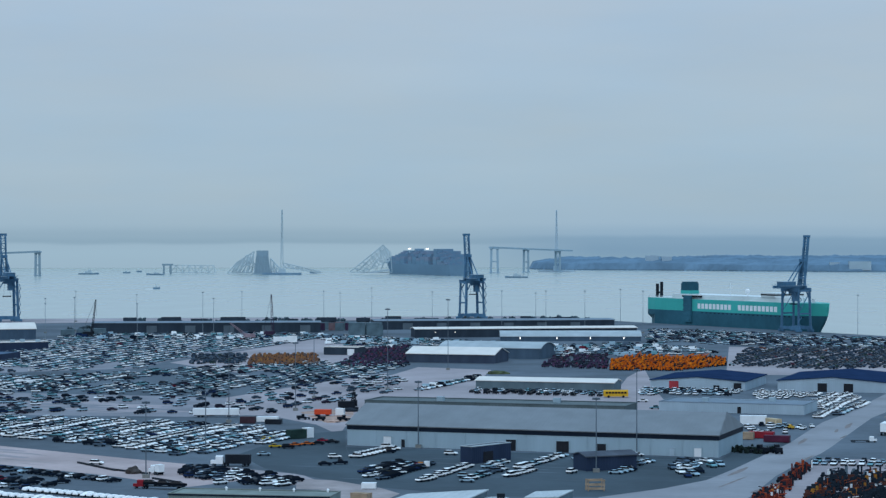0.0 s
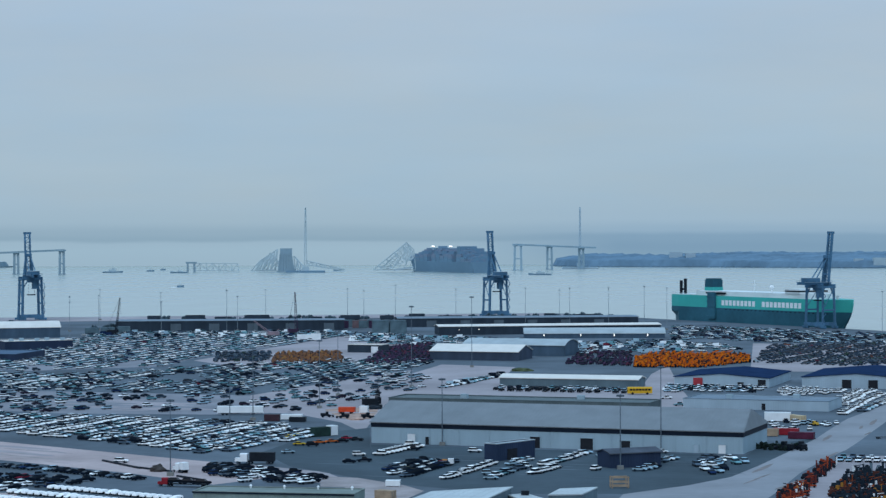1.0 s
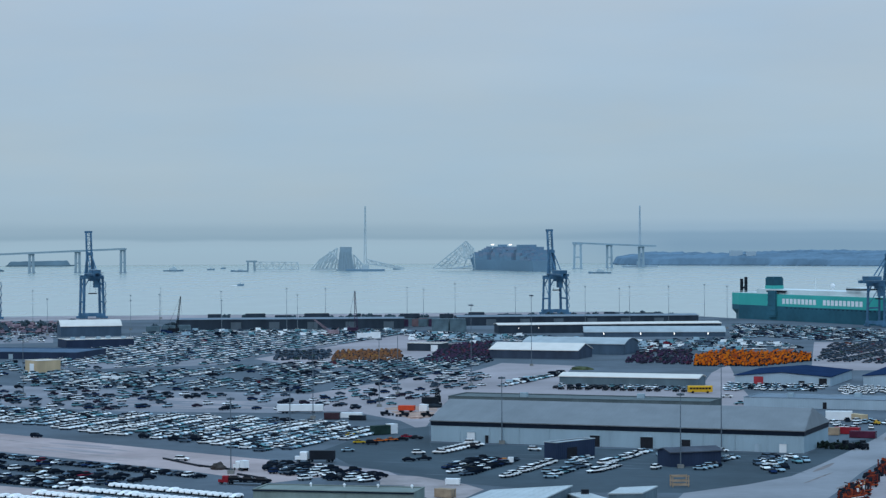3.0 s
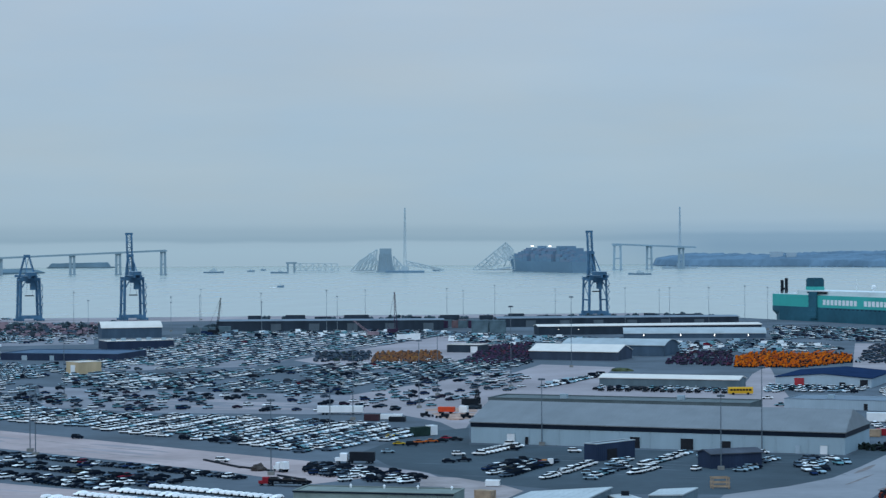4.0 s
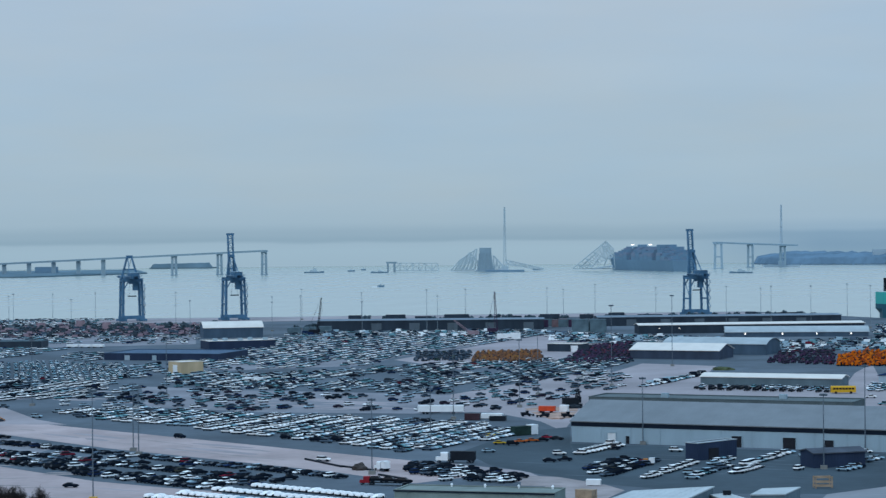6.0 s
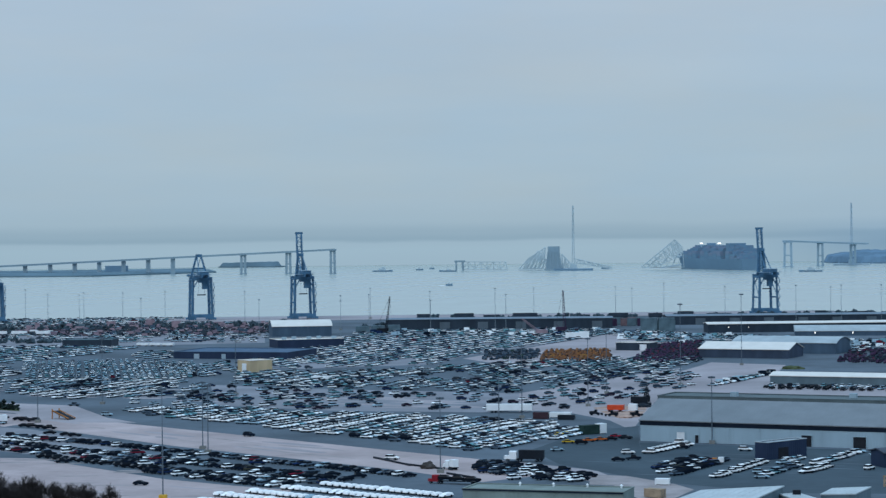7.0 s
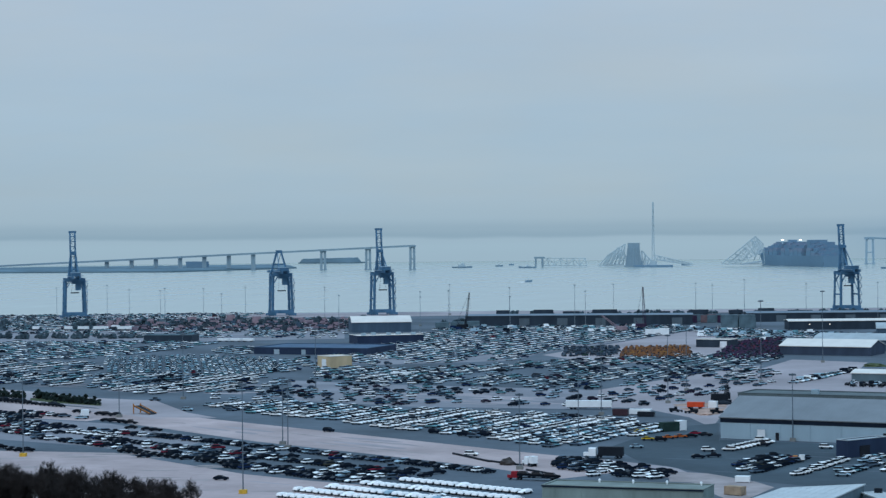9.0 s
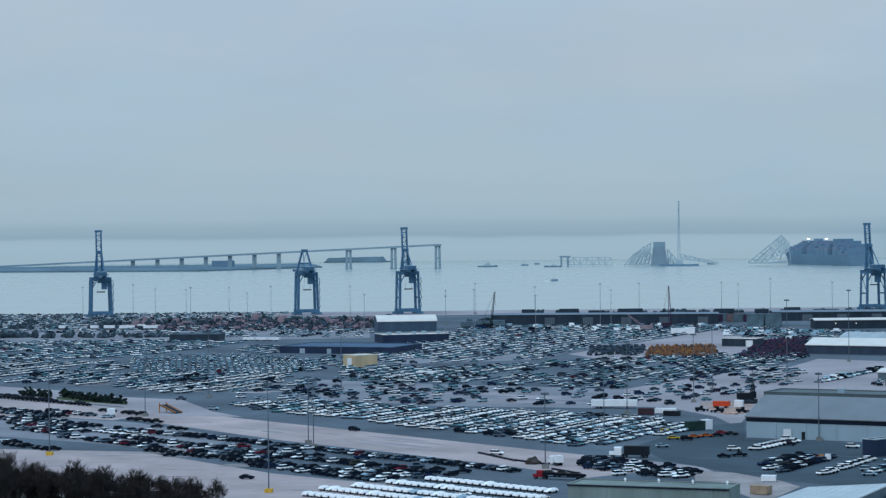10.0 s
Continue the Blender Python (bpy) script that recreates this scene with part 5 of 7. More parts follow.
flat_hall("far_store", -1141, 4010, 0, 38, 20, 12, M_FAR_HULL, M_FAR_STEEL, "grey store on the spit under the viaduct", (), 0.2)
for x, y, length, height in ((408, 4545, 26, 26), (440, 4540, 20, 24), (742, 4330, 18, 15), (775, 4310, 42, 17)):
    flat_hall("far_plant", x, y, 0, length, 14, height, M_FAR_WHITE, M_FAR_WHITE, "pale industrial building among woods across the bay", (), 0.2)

# ---------------------------------------------------------------- parked vehicles


def vehicle_mesh(kind):
    """Vertices, faces and the slot of each face (0 paint, 1 glass, 2 rubber); x runs forward."""
    # side profile: (x, z, half width); the belt line lies between the third and the sixth point
    forms = {
        "saloon": [(-2.3, 0.35, 0.84), (-2.38, 0.58, 0.88), (-2.15, 1.0, 0.86), (-1.15, 1.42, 0.62), (0.2, 1.44, 0.62), (1.05, 1.0, 0.84), (2.1, 0.84, 0.82), (2.36, 0.54, 0.8), (2.3, 0.35, 0.8)],
        "suv": [(-2.3, 0.42, 0.9), (-2.36, 0.66, 0.93), (-2.3, 1.12, 0.92), (-2.0, 1.72, 0.72), (0.35, 1.74, 0.72), (1.05, 1.14, 0.9), (2.15, 1.02, 0.88), (2.38, 0.62, 0.86), (2.32, 0.42, 0.86)],
        "pickup": [(-2.8, 0.45, 0.95), (-2.85, 0.7, 0.97), (-0.9, 1.0, 0.95), (-0.75, 1.75, 0.74), (0.75, 1.77, 0.74), (1.35, 1.15, 0.92), (2.6, 1.08, 0.92), (2.8, 0.66, 0.9), (2.75, 0.45, 0.9)],
        "van": [(-2.9, 0.45, 1.0), (-2.95, 1.2, 1.0), (-2.92, 1.4, 1.0), (-2.8, 2.45, 0.92), (1.35, 2.5, 0.92), (2.1, 1.35, 0.96), (2.75, 1.15, 0.95), (2.95, 0.8, 0.95), (2.9, 0.45, 0.95)],
        "tractor": [(-2.6, 0.7, 0.6), (-2.7, 1.3, 0.9), (-2.0, 1.55, 0.9), (-1.8, 2.8, 0.75), (-0.3, 2.85, 0.75), (0.0, 1.6, 0.6), (2.2, 1.5, 0.5), (2.5, 1.1, 0.5), (2.4, 0.6, 0.5)],
    }
    # compact machines, and cars under white transport film
    if kind in ("compact", "lift"):
        vs, fs, sl = vehicle_mesh("tractor" if kind == "compact" else "plant")
        k = 0.62 if kind == "compact" else 0.58
        return [(x * k, y * k, z * k) for x, y, z in vs], fs, [0 if s == 1 and kind == "compact" else s for s in sl]
    if kind == "forklift":
        vs, fs, sl = vehicle_mesh("tractor")
        vs = [(x * 0.42, y * 0.46, z * 0.5) for x, y, z in vs]
        k = len(vs)
        vs += [(x, y, z) for z in (0.1, 2.3) for x, y in ((1.0, -0.4), (1.2, -0.4), (1.2, 0.4), (1.0, 0.4))]
        fs = fs + [(k, k + 1, k + 5, k + 4), (k + 1, k + 2, k + 6, k + 5), (k + 2, k + 3, k + 7, k + 6), (k + 3, k, k + 4, k + 7), (k + 4, k + 5, k + 6, k + 7)]
        return vs, fs, [0 if s == 1 else s for s in sl] + [0] * 5
    if kind == "wrapped":
        vs, fs, sl = vehicle_mesh("suv")
        vs = [(x, y, z * 0.84) for x, y, z in vs]
        return vs, fs, [0 if s == 1 else s for s in sl]
    solid = kind == "plant"
    kind = "tractor" if solid else kind
    pr = forms[kind] if not solid else [(-2.4, 0.6, 0.9), (-2.5, 1.1, 0.95), (-1.9, 1.35, 0.9), (-1.7, 2.2, 0.5), (-0.6, 2.25, 0.5), (-0.4, 1.3, 0.7), (2.3, 1.2, 0.9), (2.5, 0.9, 0.9), (2.4, 0.6, 0.9)]
    n = len(pr)
    vs = [(x, -w, z) for x, z, w in pr] + [(x, w, z) for x, z, w in pr]
    fs, sl = [], []
    road = kind in ("saloon", "suv", "pickup")
    for i in range(n - 1):
        fs.append((i, i + 1, n + i + 1, n + i))
        sl.append(1 if i in (2, 4) and not (kind == "van" and i == 2) and not solid else 2 if road and i in (0, n - 2) else 0)
    fs += [(0, n, 2 * n - 1, n - 1)]
    sl += [2]
    # dark sills and bumpers under the painted sides of road cars
    # their near-black also stands in for shade low on the sides
    for low, slot in (([1, 2, 5, 6, 7], 0), ([0, 1, 7, 8], 2)) if road else (([0, 1, 2, 5, 6, 7, 8], 0),):
        fs += [tuple(low[::-1]), tuple(n + i for i in low)]
        sl += [slot, slot]
    if kind == "van":
        # a blind body with a side window at the front only
        k = len(vs)
        vs += [(0.9, -0.94, 2.2), (1.0, -0.97, 1.4), (0.9, 0.94, 2.2), (1.0, 0.97, 1.4)]
        fs += [(2, 3, k, k + 1), (3, 4, k), (k, 4, 5, k + 1), (n + 2, k + 3, k + 2, n + 3), (n + 3, k + 2, n + 4), (k + 2, k + 3, n + 5, n + 4), (2, k + 1, 5), (n + 2, n + 5, k + 3)]
        sl += [0, 0, 1, 0, 0, 1, 0, 0]
    else:
        fs += [(2, 3, 4, 5)[::-1], tuple(n + i for i in (2, 3, 4, 5))]
        sl += [0, 0] if solid else [1, 1]
    if solid:
        # a slanting boom over the chassis
        k = len(vs)
        for (bx, bz), hw_ in (((-2.4, 1.5), 0.28), ((-2.3, 1.9), 0.28), ((3.1, 2.9), 0.2), ((3.2, 2.6), 0.2)):
            vs += [(bx, -hw_ - 0.3, bz), (bx, hw_ - 0.3, bz)]
        fs += [(k, k + 2, k + 3, k + 1), (k + 2, k + 4, k + 5, k + 3), (k + 4, k + 6, k + 7, k + 5), (k + 6, k, k + 1, k + 7), (k, k + 6, k + 4, k + 2), (k + 1, k + 3, k + 5, k + 7)]
        sl += [0] * 6
    # wheels
    big = kind == "tractor"
    for wx, r in ((pr[0][0] * 0.62, 0.9 if big else 0.36), (pr[-1][0] * 0.62, 0.55 if big else 0.36)):
        for s in (-1, 1):
            k = len(vs)
            yo, yi = s * (1.05 if big else pr[1][2] + 0.02), s * (0.6 if big else pr[1][2] - 0.22)
            for yy in (yo, yi):
                vs += [(wx + r * math.cos(a * math.pi / 4), yy, r + r * math.sin(a * math.pi / 4)) for a in range(8)]
            fs.append(tuple(range(k, k + 8)) if s > 0 else tuple(range(k + 7, k - 1, -1)))
            sl.append(2)
            for a in range(8):
                fs.append((k + a, k + (a + 1) % 8, k + 8 + (a + 1) % 8, k + 8 + a))
                sl.append(2)
    return vs, fs, sl


def sized(kind):
    vs, fs, sl = vehicle_mesh({"estate": "saloon", "crossover": "suv", "crew_cab": "pickup"}.get(kind, kind))
    k = SIZE.get(kind, 1.0)
    return [(x * k, y * (k + 0.05 if k < 1 else 1), z * (0.86 if k >= 0.9 else k + 0.01) if k < 1 else z) for x, y, z in vs], fs, sl


SIZE = {"saloon": 0.86, "suv": 0.86, "pickup": 0.81, "van": 0.86, "wrapped": 0.82, "estate": 0.95, "crossover": 0.96, "crew_cab": 0.9}
FORMS = {k: sized(k) for k in ("saloon", "suv", "pickup", "van", "tractor", "plant", "compact", "lift", "forklift", "wrapped", "estate", "crossover", "crew_cab")}
BODY_MESH = {}


def car_master(kind, palette):
    """Meshes of one vehicle's parts, shared by all alike."""
    key = (kind, palette)
    if key in BODY_MESH:
        return BODY_MESH[key]
    vs, fs, sl = FORMS[kind]
    out = []
    for slot, name, mat in ((0, "body", PAINT[palette]), (1, "window_band", M_GLASS), (2, "sill", M_TYRE)):
        if slot == 2 and kind not in ("saloon", "suv", "pickup", "wrapped", "estate", "crossover", "crew_cab"):
            continue
        keep = [f for f, s in zip(fs, sl) if s == slot and (slot != 2 or max(f) < 18)]
        used = sorted({i for f in keep for i in f})
        idx = {v: i for i, v in enumerate(used)}
        me = bpy.data.meshes.new(name)
        me.from_pydata([vs[i] for i in used], [], [[idx[i] for i in f] for f in keep])
        me.materials.append(mat)
        out.append((name, me))
    r = 0.72 if kind in ("tractor", "plant") else 0.43 if kind in ("compact", "lift") else 0.34 if kind == "forklift" else 0.36
    bm = fresh()
    rod(bm, (0, -0.11, 0), (0, 0.11, 0), r, n=10)
    me = bpy.data.meshes.new("wheel")
    bm.to_mesh(me)
    bm.free()
    me.materials.append(M_TYRE)
    xr, xf, w = vs[0][0] * 0.62, vs[8][0] * 0.62, abs(vs[1][1]) - 0.1
    out.append((me, [(xr, -w, r), (xr, w, r), (xf, -w, r), (xf, w, r)]))
    BODY_MESH[key] = out
    return out


LABELS = {
    ("saloon", "dark"): "dark parked saloon car in a tight row", ("suv", "dark"): "dark parked sport utility car in a tight row", ("pickup", "dark"): "dark parked pickup in a tight row",
    ("estate", "row"): "new estate car parked in a long single row", ("crossover", "row"): "new tall family car parked in a long single row", ("crew_cab", "row"): "new crew cab pickup parked in a long row",
    ("van", "white"): "white parked delivery van in a packed row", ("van", "mixed"): "parked delivery van on the asphalt", ("tractor", "machine_orange"): "orange farm machine parked in a row", ("tractor", "machine_brown"): "orange and black machine parked in a row",
}
NAMES = {"saloon": "car", "suv": "car", "pickup": "pickup", "van": "van", "tractor": "tractor", "plant": "tractor", "compact": "machine", "lift": "boom_lift", "forklift": "forklift", "wrapped": "car", "estate": "car", "crossover": "car", "crew_cab": "pickup"}


def single_vehicle(x, y, deg, kind, palette, label=""):
    ob = thing(NAMES[kind], x, y, 0.008, deg, label or LABELS.get((kind, palette), "parked %s, one of many in the lot" % {"saloon": "saloon car", "suv": "sport utility car", "pickup": "pickup truck", "van": "van", "tractor": "machine", "plant": "machine", "compact": "compact machine", "lift": "boom lift", "forklift": "forklift", "wrapped": "film-wrapped white car", "estate": "estate car", "crossover": "tall family car", "crew_cab": "crew cab pickup"}[kind]),
               NAMES[kind].replace("_", " "), "parked %ss" % NAMES[kind].replace("_", " "))
    *shells, (wheel, places) = car_master(kind, palette)
    for name, me in shells:
        if not me.polygons:
            continue
        new(name, me).parent = ob
    for p in places:
        w = new("wheel", wheel)
        w.parent = ob
        w.location = p
    return ob


def joined_vehicles(name, placed, label):
    """Many vehicles as one mesh: (x, y, degrees, kind, tone) each."""
    V_, F_, S_ = [], [], []
    tones = sorted({v[4] for v in placed})
    for x, y, deg, kind, tone in placed:
        base = 3 * tones.index(tone)
        vs, fs, sl = FORMS[kind]
        c, s, k = math.cos(radians(deg)), math.sin(radians(deg)), len(V_)
        V_ += [(x + vx * c - vy * s, y + vx * s + vy * c, vz + 0.008) for vx, vy, vz in vs]
        F_ += [tuple(k + i for i in f) for f in fs]
        S_ += [base + i for i in sl]
    me = bpy.data.meshes.new(name)
    me.from_pydata(V_, [], F_)
    for tone in tones:
        for m in (PAINT_ISLAND[tone], M_GLASS, M_TYRE):
            me.materials.append(m)
    me.polygons.foreach_set("material_index", S_)
    me.update()
    return tagged(new(name, me), label, "parked vehicles", "", "stuff")


LOTS = []


def built_over(p):
    """True where a building stands within a car's reach."""
    for x, y, deg, length, depth in FOOTPRINTS:
        c, s = math.cos(radians(deg)), math.sin(radians(deg))
        a, b = (p.x - x) * c + (p.y - y) * s, (p.y - y) * c - (p.x - x) * s
        if -2.2 < a < length + 2.2 and -2.2 < b < depth + 2.2:
            return True
    return False


# cars of one shipment stand together
RUNS = {"pale": ["white", "white", "pale", "mixed", "pale"], "mixed": ["mixed", "mixed", "dusk", "pale", "far"], "dark": ["dark", "dark", "dark", "black", "pale"], "far": ["far", "far", "far", "pale"], "column": ["blue_film", "blue_film", "far", "pale", "blue_film"]}


def lot(name, pts, row_deg, row_pitch, car_pitch, heading, palette, kinds, fill, label, double=0.0, seed=1, wobble=3.0, gaps=0.0):
    """Fills a plan outline with rows of vehicles. double: distance between the two lines of a double row. gaps: share of rows' stretches left open."""
    r = random.Random(seed * 31 + 5)
    d, e = Vector((math.cos(radians(row_deg)), math.sin(radians(row_deg)))), Vector((-math.sin(radians(row_deg)), math.cos(radians(row_deg))))
    along = [Vector(p).dot(d) for p in pts]
    across = [Vector(p).dot(e) for p in pts]
    out = []
    run, tone = 0, palette
    a = min(across) + row_pitch * 0.4
    while a < max(across):
        for off in ((-double / 2, double / 2) if double else (0,)):
            s = min(along) + r.uniform(0, car_pitch)
            while s < max(along):
                p = d * s + e * (a + off + r.uniform(-1, 1) * (1.3 if wobble >= 10 else 0.1 if wobble < 2 else 0.3) + 1.1 * noise.noise(Vector((s * 0.03, a * 0.1, seed))))
                open_here = gaps and noise.noise(Vector((p.x * 0.05, p.y * 0.02, seed))) > 0.6 - gaps * 1.2
                if r.random() < fill and not open_here and inside((p.x, p.y), pts):
                    kind = r.choice(kinds)
                    if run <= 0:
                        run, tone = r.randint(5, 22), r.choice(RUNS.get(palette, [palette]))
                    run -= 1
                    flip = 180 if (off > 0) != (r.random() < 0.1) else 0
                    car = (p.x, p.y, heading + flip + r.uniform(-wobble, wobble), kind, tone)
                    if not built_over(p):
                        out.append(car)
                s += car_pitch * (r.uniform(0.85, 1.3) if wobble >= 10 else r.uniform(0.94, 1.1))
        a += row_pitch * r.uniform(0.88, 1.16)
    LOTS.append([name, out, palette, label])
    return out


LARGE = ["estate", "crossover", "estate", "estate", "crossover", "crew_cab"]
CARS = ["saloon", "suv", "suv", "saloon", "suv", "pickup"]
TALL = ["suv", "suv", "pickup", "van"]
lot("front_lot", [(-231.7, 833.8), (-201.1, 852.2), (-163.7, 821.2), (-119.1, 805.7), (-64.0, 777.8), (-52.0, 745.5), (-64.7, 700.8), (-78.2, 672.6), (-91.7, 691.3), (-117.0, 716.4), (-148.3, 743.3), (-164.9, 766.9), (-204.7, 795.8)], 73, 14.2, 2.85, -17, "pale", CARS, 0.9, "dense rows of white and silver parked cars", 5.6, 1, gaps=0.17)
lot("yellow_row", [(-56.4, 708.7), (-49.0, 736.5), (-51.7, 749.0), (-59.3, 720.4)], 70, 9, 2.7, -18, "pale", CARS, 0.9, "short row of parked cars", 0, 2)
lot("middle_lot", [(-251.0, 1098.3), (-190.9, 1054.4), (-143.9, 1098.3), (-125.0, 1126.4), (-42.7, 1187.2), (-14.1, 1156.0), (-37.9, 1054.4), (-56.3, 1006.1), (-72.6, 955.1), (-93.1, 921.8), (-136.5, 934.8), (-198.2, 962.1), (-223.2, 998.5)], 78, 9.0, 3.7, 12, "mixed", CARS, 0.88, "dense rows of mixed parked cars", 0, 3, 12, gaps=0.2)
lot("middle_fringe", [(-228.8, 969.2), (-185.2, 944.9), (-134.1, 918.5), (-87.9, 915.4), (-37.9, 1054.4), (-15.0, 1112.2), (-15.5, 969.2), (-36.8, 896.7), (-63.2, 831.7), (-93.5, 823.9), (-150.6, 831.7), (-200.6, 858.7)], 78, 8.8, 4.6, 38, "dusk", CARS, 0.42, "scattered parked cars on open asphalt", 0, 4, 12, gaps=0.3)
lot("scatter_lot", [(-260.4, 931.1), (-250.4, 974.4), (-218.0, 990.6), (-169.4, 962.5), (-149.5, 849.2), (-201.8, 855.1), (-232.4, 859.4)], 78, 9.5, 6.0, 38, "dusk", CARS, 0.40, "scattered parked cars on open asphalt", 0, 45, 12, gaps=0.1)
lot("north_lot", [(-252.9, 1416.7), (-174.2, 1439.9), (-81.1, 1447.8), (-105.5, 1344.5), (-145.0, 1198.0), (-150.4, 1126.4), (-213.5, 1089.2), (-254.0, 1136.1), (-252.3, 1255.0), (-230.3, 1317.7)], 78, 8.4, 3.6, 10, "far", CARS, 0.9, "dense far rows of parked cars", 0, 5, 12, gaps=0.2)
lot("west_lot", [(-369.8, 1143.5), (-322.6, 1159.6), (-276.1, 1139.2), (-245.8, 1042.3), (-255.0, 1013.1), (-332.4, 1027.6)], 106.5, 3.0, 5.3, 106.5, "column", LARGE, 0.97, "tight columns of cars parked nose to tail", 0, 6, 1.5)
lot("depot_lot", [(-325.8, 1191.9), (-334.4, 1250.1), (-319.3, 1256.2), (-303.3, 1203.1), (-303.7, 1170.1)], 78, 9.0, 3.2, 30, "far", CARS, 0.8, "rows of cars parked by the long depot", 0, 49, 8)
lot("hut_lot", [(-272.2, 1129.1), (-261.5, 1149.4), (-246.0, 1085.0), (-243.0, 1042.4), (-246.0, 1020.0)], 78, 9.0, 3.4, 30, "far", CARS, 0.8, "rows of cars parked beside the beige hut", 0, 50, 10)
lot("west_fringe", [(-428.6, 1107.6), (-362.1, 1108.5), (-329.0, 1011.1), (-247.7, 1005.3), (-236.8, 911.9), (-270.0, 884.8), (-294.4, 916.2), (-338.7, 942.2), (-385.6, 955.0), (-437.3, 1083.4)], 78, 9.6, 3.9, 58, "pale", LARGE, 0.82, "rows of white parked cars", 0, 7, 14, gaps=0.2)
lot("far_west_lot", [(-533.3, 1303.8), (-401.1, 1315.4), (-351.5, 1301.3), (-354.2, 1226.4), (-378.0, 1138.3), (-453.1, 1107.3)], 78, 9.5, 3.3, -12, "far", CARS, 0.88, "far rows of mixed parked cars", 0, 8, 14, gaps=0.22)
# long rows across the pale concrete, each given by its stretch along and its distance across the run of -39 degrees
for at, (u0, u1, v, double, tones, pitch, fill, turn) in enumerate((
        (-612, -448, 415.0, 0, "row", 3.2, 0.95, 46), (-620, -452, 397.0, 0, "row", 3.2, 0.95, 46), (-575, -520, 404.0, 0, "row", 4.4, 0.4, 30), (-600, -520, 391.0, 0, "row", 3.9, 0.4, 40),
        (-632, -574, 384.5, 0, "row", 3.5, 0.92, 40), (-574, -514, 379.5, 0, "black", 3.8, 0.9, 30), (-560, -516, 386.0, 0, "row", 3.6, 0.6, 46),
        (-515, -458, 378.0, 5.6, "row", 3.1, 0.95, 48), (-482, -450, 404.0, 0, "row", 4.6, 0.55, 20), (-486, -452, 387.0, 0, "row", 4.2, 0.7, 30), (-545, -505, 408.0, 0, "row", 5.0, 0.3, 30),
        (-672, -636, 390.0, 0, "row", 3.3, 0.95, 44), (-708, -655, 410.0, 6.0, "row", 3.4, 0.9, 44), (-640, -612, 403.5, 0, "white", 3.2, 0.9, 44), (-690, -640, 400.0, 0, "row", 3.4, 0.8, 44), (-650, -605, 412.0, 0, "row", 4.2, 0.7, 20),
        (-642, -622, 426.0, 0, "black", 4.4, 0.85, 5), (-674, -652, 437.0, 0, "black", 4.8, 0.9, 0), (-726, -684, 436.0, 0, "row", 3.8, 0.85, 30), (-712, -680, 451.0, 0, "black", 4.6, 0.8, 5), (-760, -700, 424.0, 5.6, "row", 3.6, 0.85, 44),
        (-624, -592, 359.0, 0, "black", 3.6, 0.95, 44), (-660, -622, 362.0, 0, "dark", 3.6, 0.9, 44))):
    half = 5.2 if double else 2.6
    c, n = math.cos(radians(-39)), math.sin(radians(-39))
    corners = [(u * c - w * n, u * n + w * c) for u, w in ((u0, v - half), (u1, v - half), (u1, v + half), (u0, v + half))]
    lot("black_row", corners, -39, half * 2.5, pitch, turn, tones, LARGE, fill, "long row of black and white new cars", double, 60 + at, 7)
lot("black_strip", [(-357.0, 884.1), (-338.9, 875.5), (-287.5, 836.5), (-281.0, 817.5), (-329.7, 851.7), (-348.4, 862.7)], -37, 4.8, 5.6, -37, "black", LARGE, 0.8, "row of dark vehicles beside the road", 0, 10, 5)
lot("van_rows", [(-135.3, 553.9), (-122.8, 570.1), (-110.1, 581.7), (-102.4, 589.2), (-72.1, 569.7), (-70.5, 562.4), (-74.2, 527.6), (-123.6, 522.7)], -35, 10.4, 2.45, 55, "white", ["wrapped"], 0.98, "packed rows of white vehicles", 0, 12, 1.5)
lot("truck_side_lot", [(-75.5, 636.9), (-73.4, 646.2), (-55.6, 627.8), (-42.2, 616.0), (-38.6, 607.5), (-39.2, 593.8), (-60.5, 599.2), (-70.1, 617.5)], -40, 5.6, 3.1, 40, "row", LARGE + CARS, 0.92, "cluster of dark parked vehicles by the road", 0, 13, 12)
lot("hall_lot_a", [(-20.6, 616.0), (-15.8, 607.5), (-5.7, 636.9), (-3.9, 649.4), (-15.4, 655.9), (-22.9, 636.9)], 72, 5.2, 2.6, 42, "row", LARGE, 0.92, "rows of parked cars before the warehouse", 0, 14, 4)
lot("hall_lot_b", [(-7.8, 608.9), (-4.8, 600.6), (8.0, 641.5), (5.1, 654.2)], 72, 5.2, 2.5, 42, "pale", LARGE, 0.95, "row of white cars before the warehouse", 0, 15, 4)
lot("hall_lot_c", [(4.9, 614.6), (8.2, 606.1), (20.1, 647.8), (17.5, 659.1)], 70, 5.2, 2.5, 42, "pale", LARGE, 0.92, "rows of white cars beside the dark shed", 0, 16, 4)
lot("hall_lot_d", [(17.1, 621.8), (20.0, 614.6), (32.7, 660.8), (30.2, 670.9)], 68, 6.0, 2.5, 42, "pale", LARGE, 0.98, "row of white cars before the warehouse", 0, 17, 3)
lot("hall_lot_e", [(61.9, 632.3), (66.5, 662.5), (82.6, 659.1), (75.4, 630.8), (66.4, 616.0)], 72, 5.8, 3.6, -80, "mixed", LARGE, 0.72, "cluster of cars parked by the hall's corner", 0, 18, 25)
lot("hall_lot_f", [(25.7, 659.1), (27.1, 672.6), (44.4, 679.5), (40.6, 659.1)], 70, 7, 4.0, -14, "mixed", LARGE, 0.6, "few cars parked near the dock doors", 0, 19, 10)
lot("hall_lot_g", [(47.6, 621.8), (47.6, 632.3), (60.8, 664.1), (62.5, 655.9)], 60, 5, 3.2, -14, "pale", CARS, 0.9, "row of white cars by the low dark shed", 0, 20, 6)
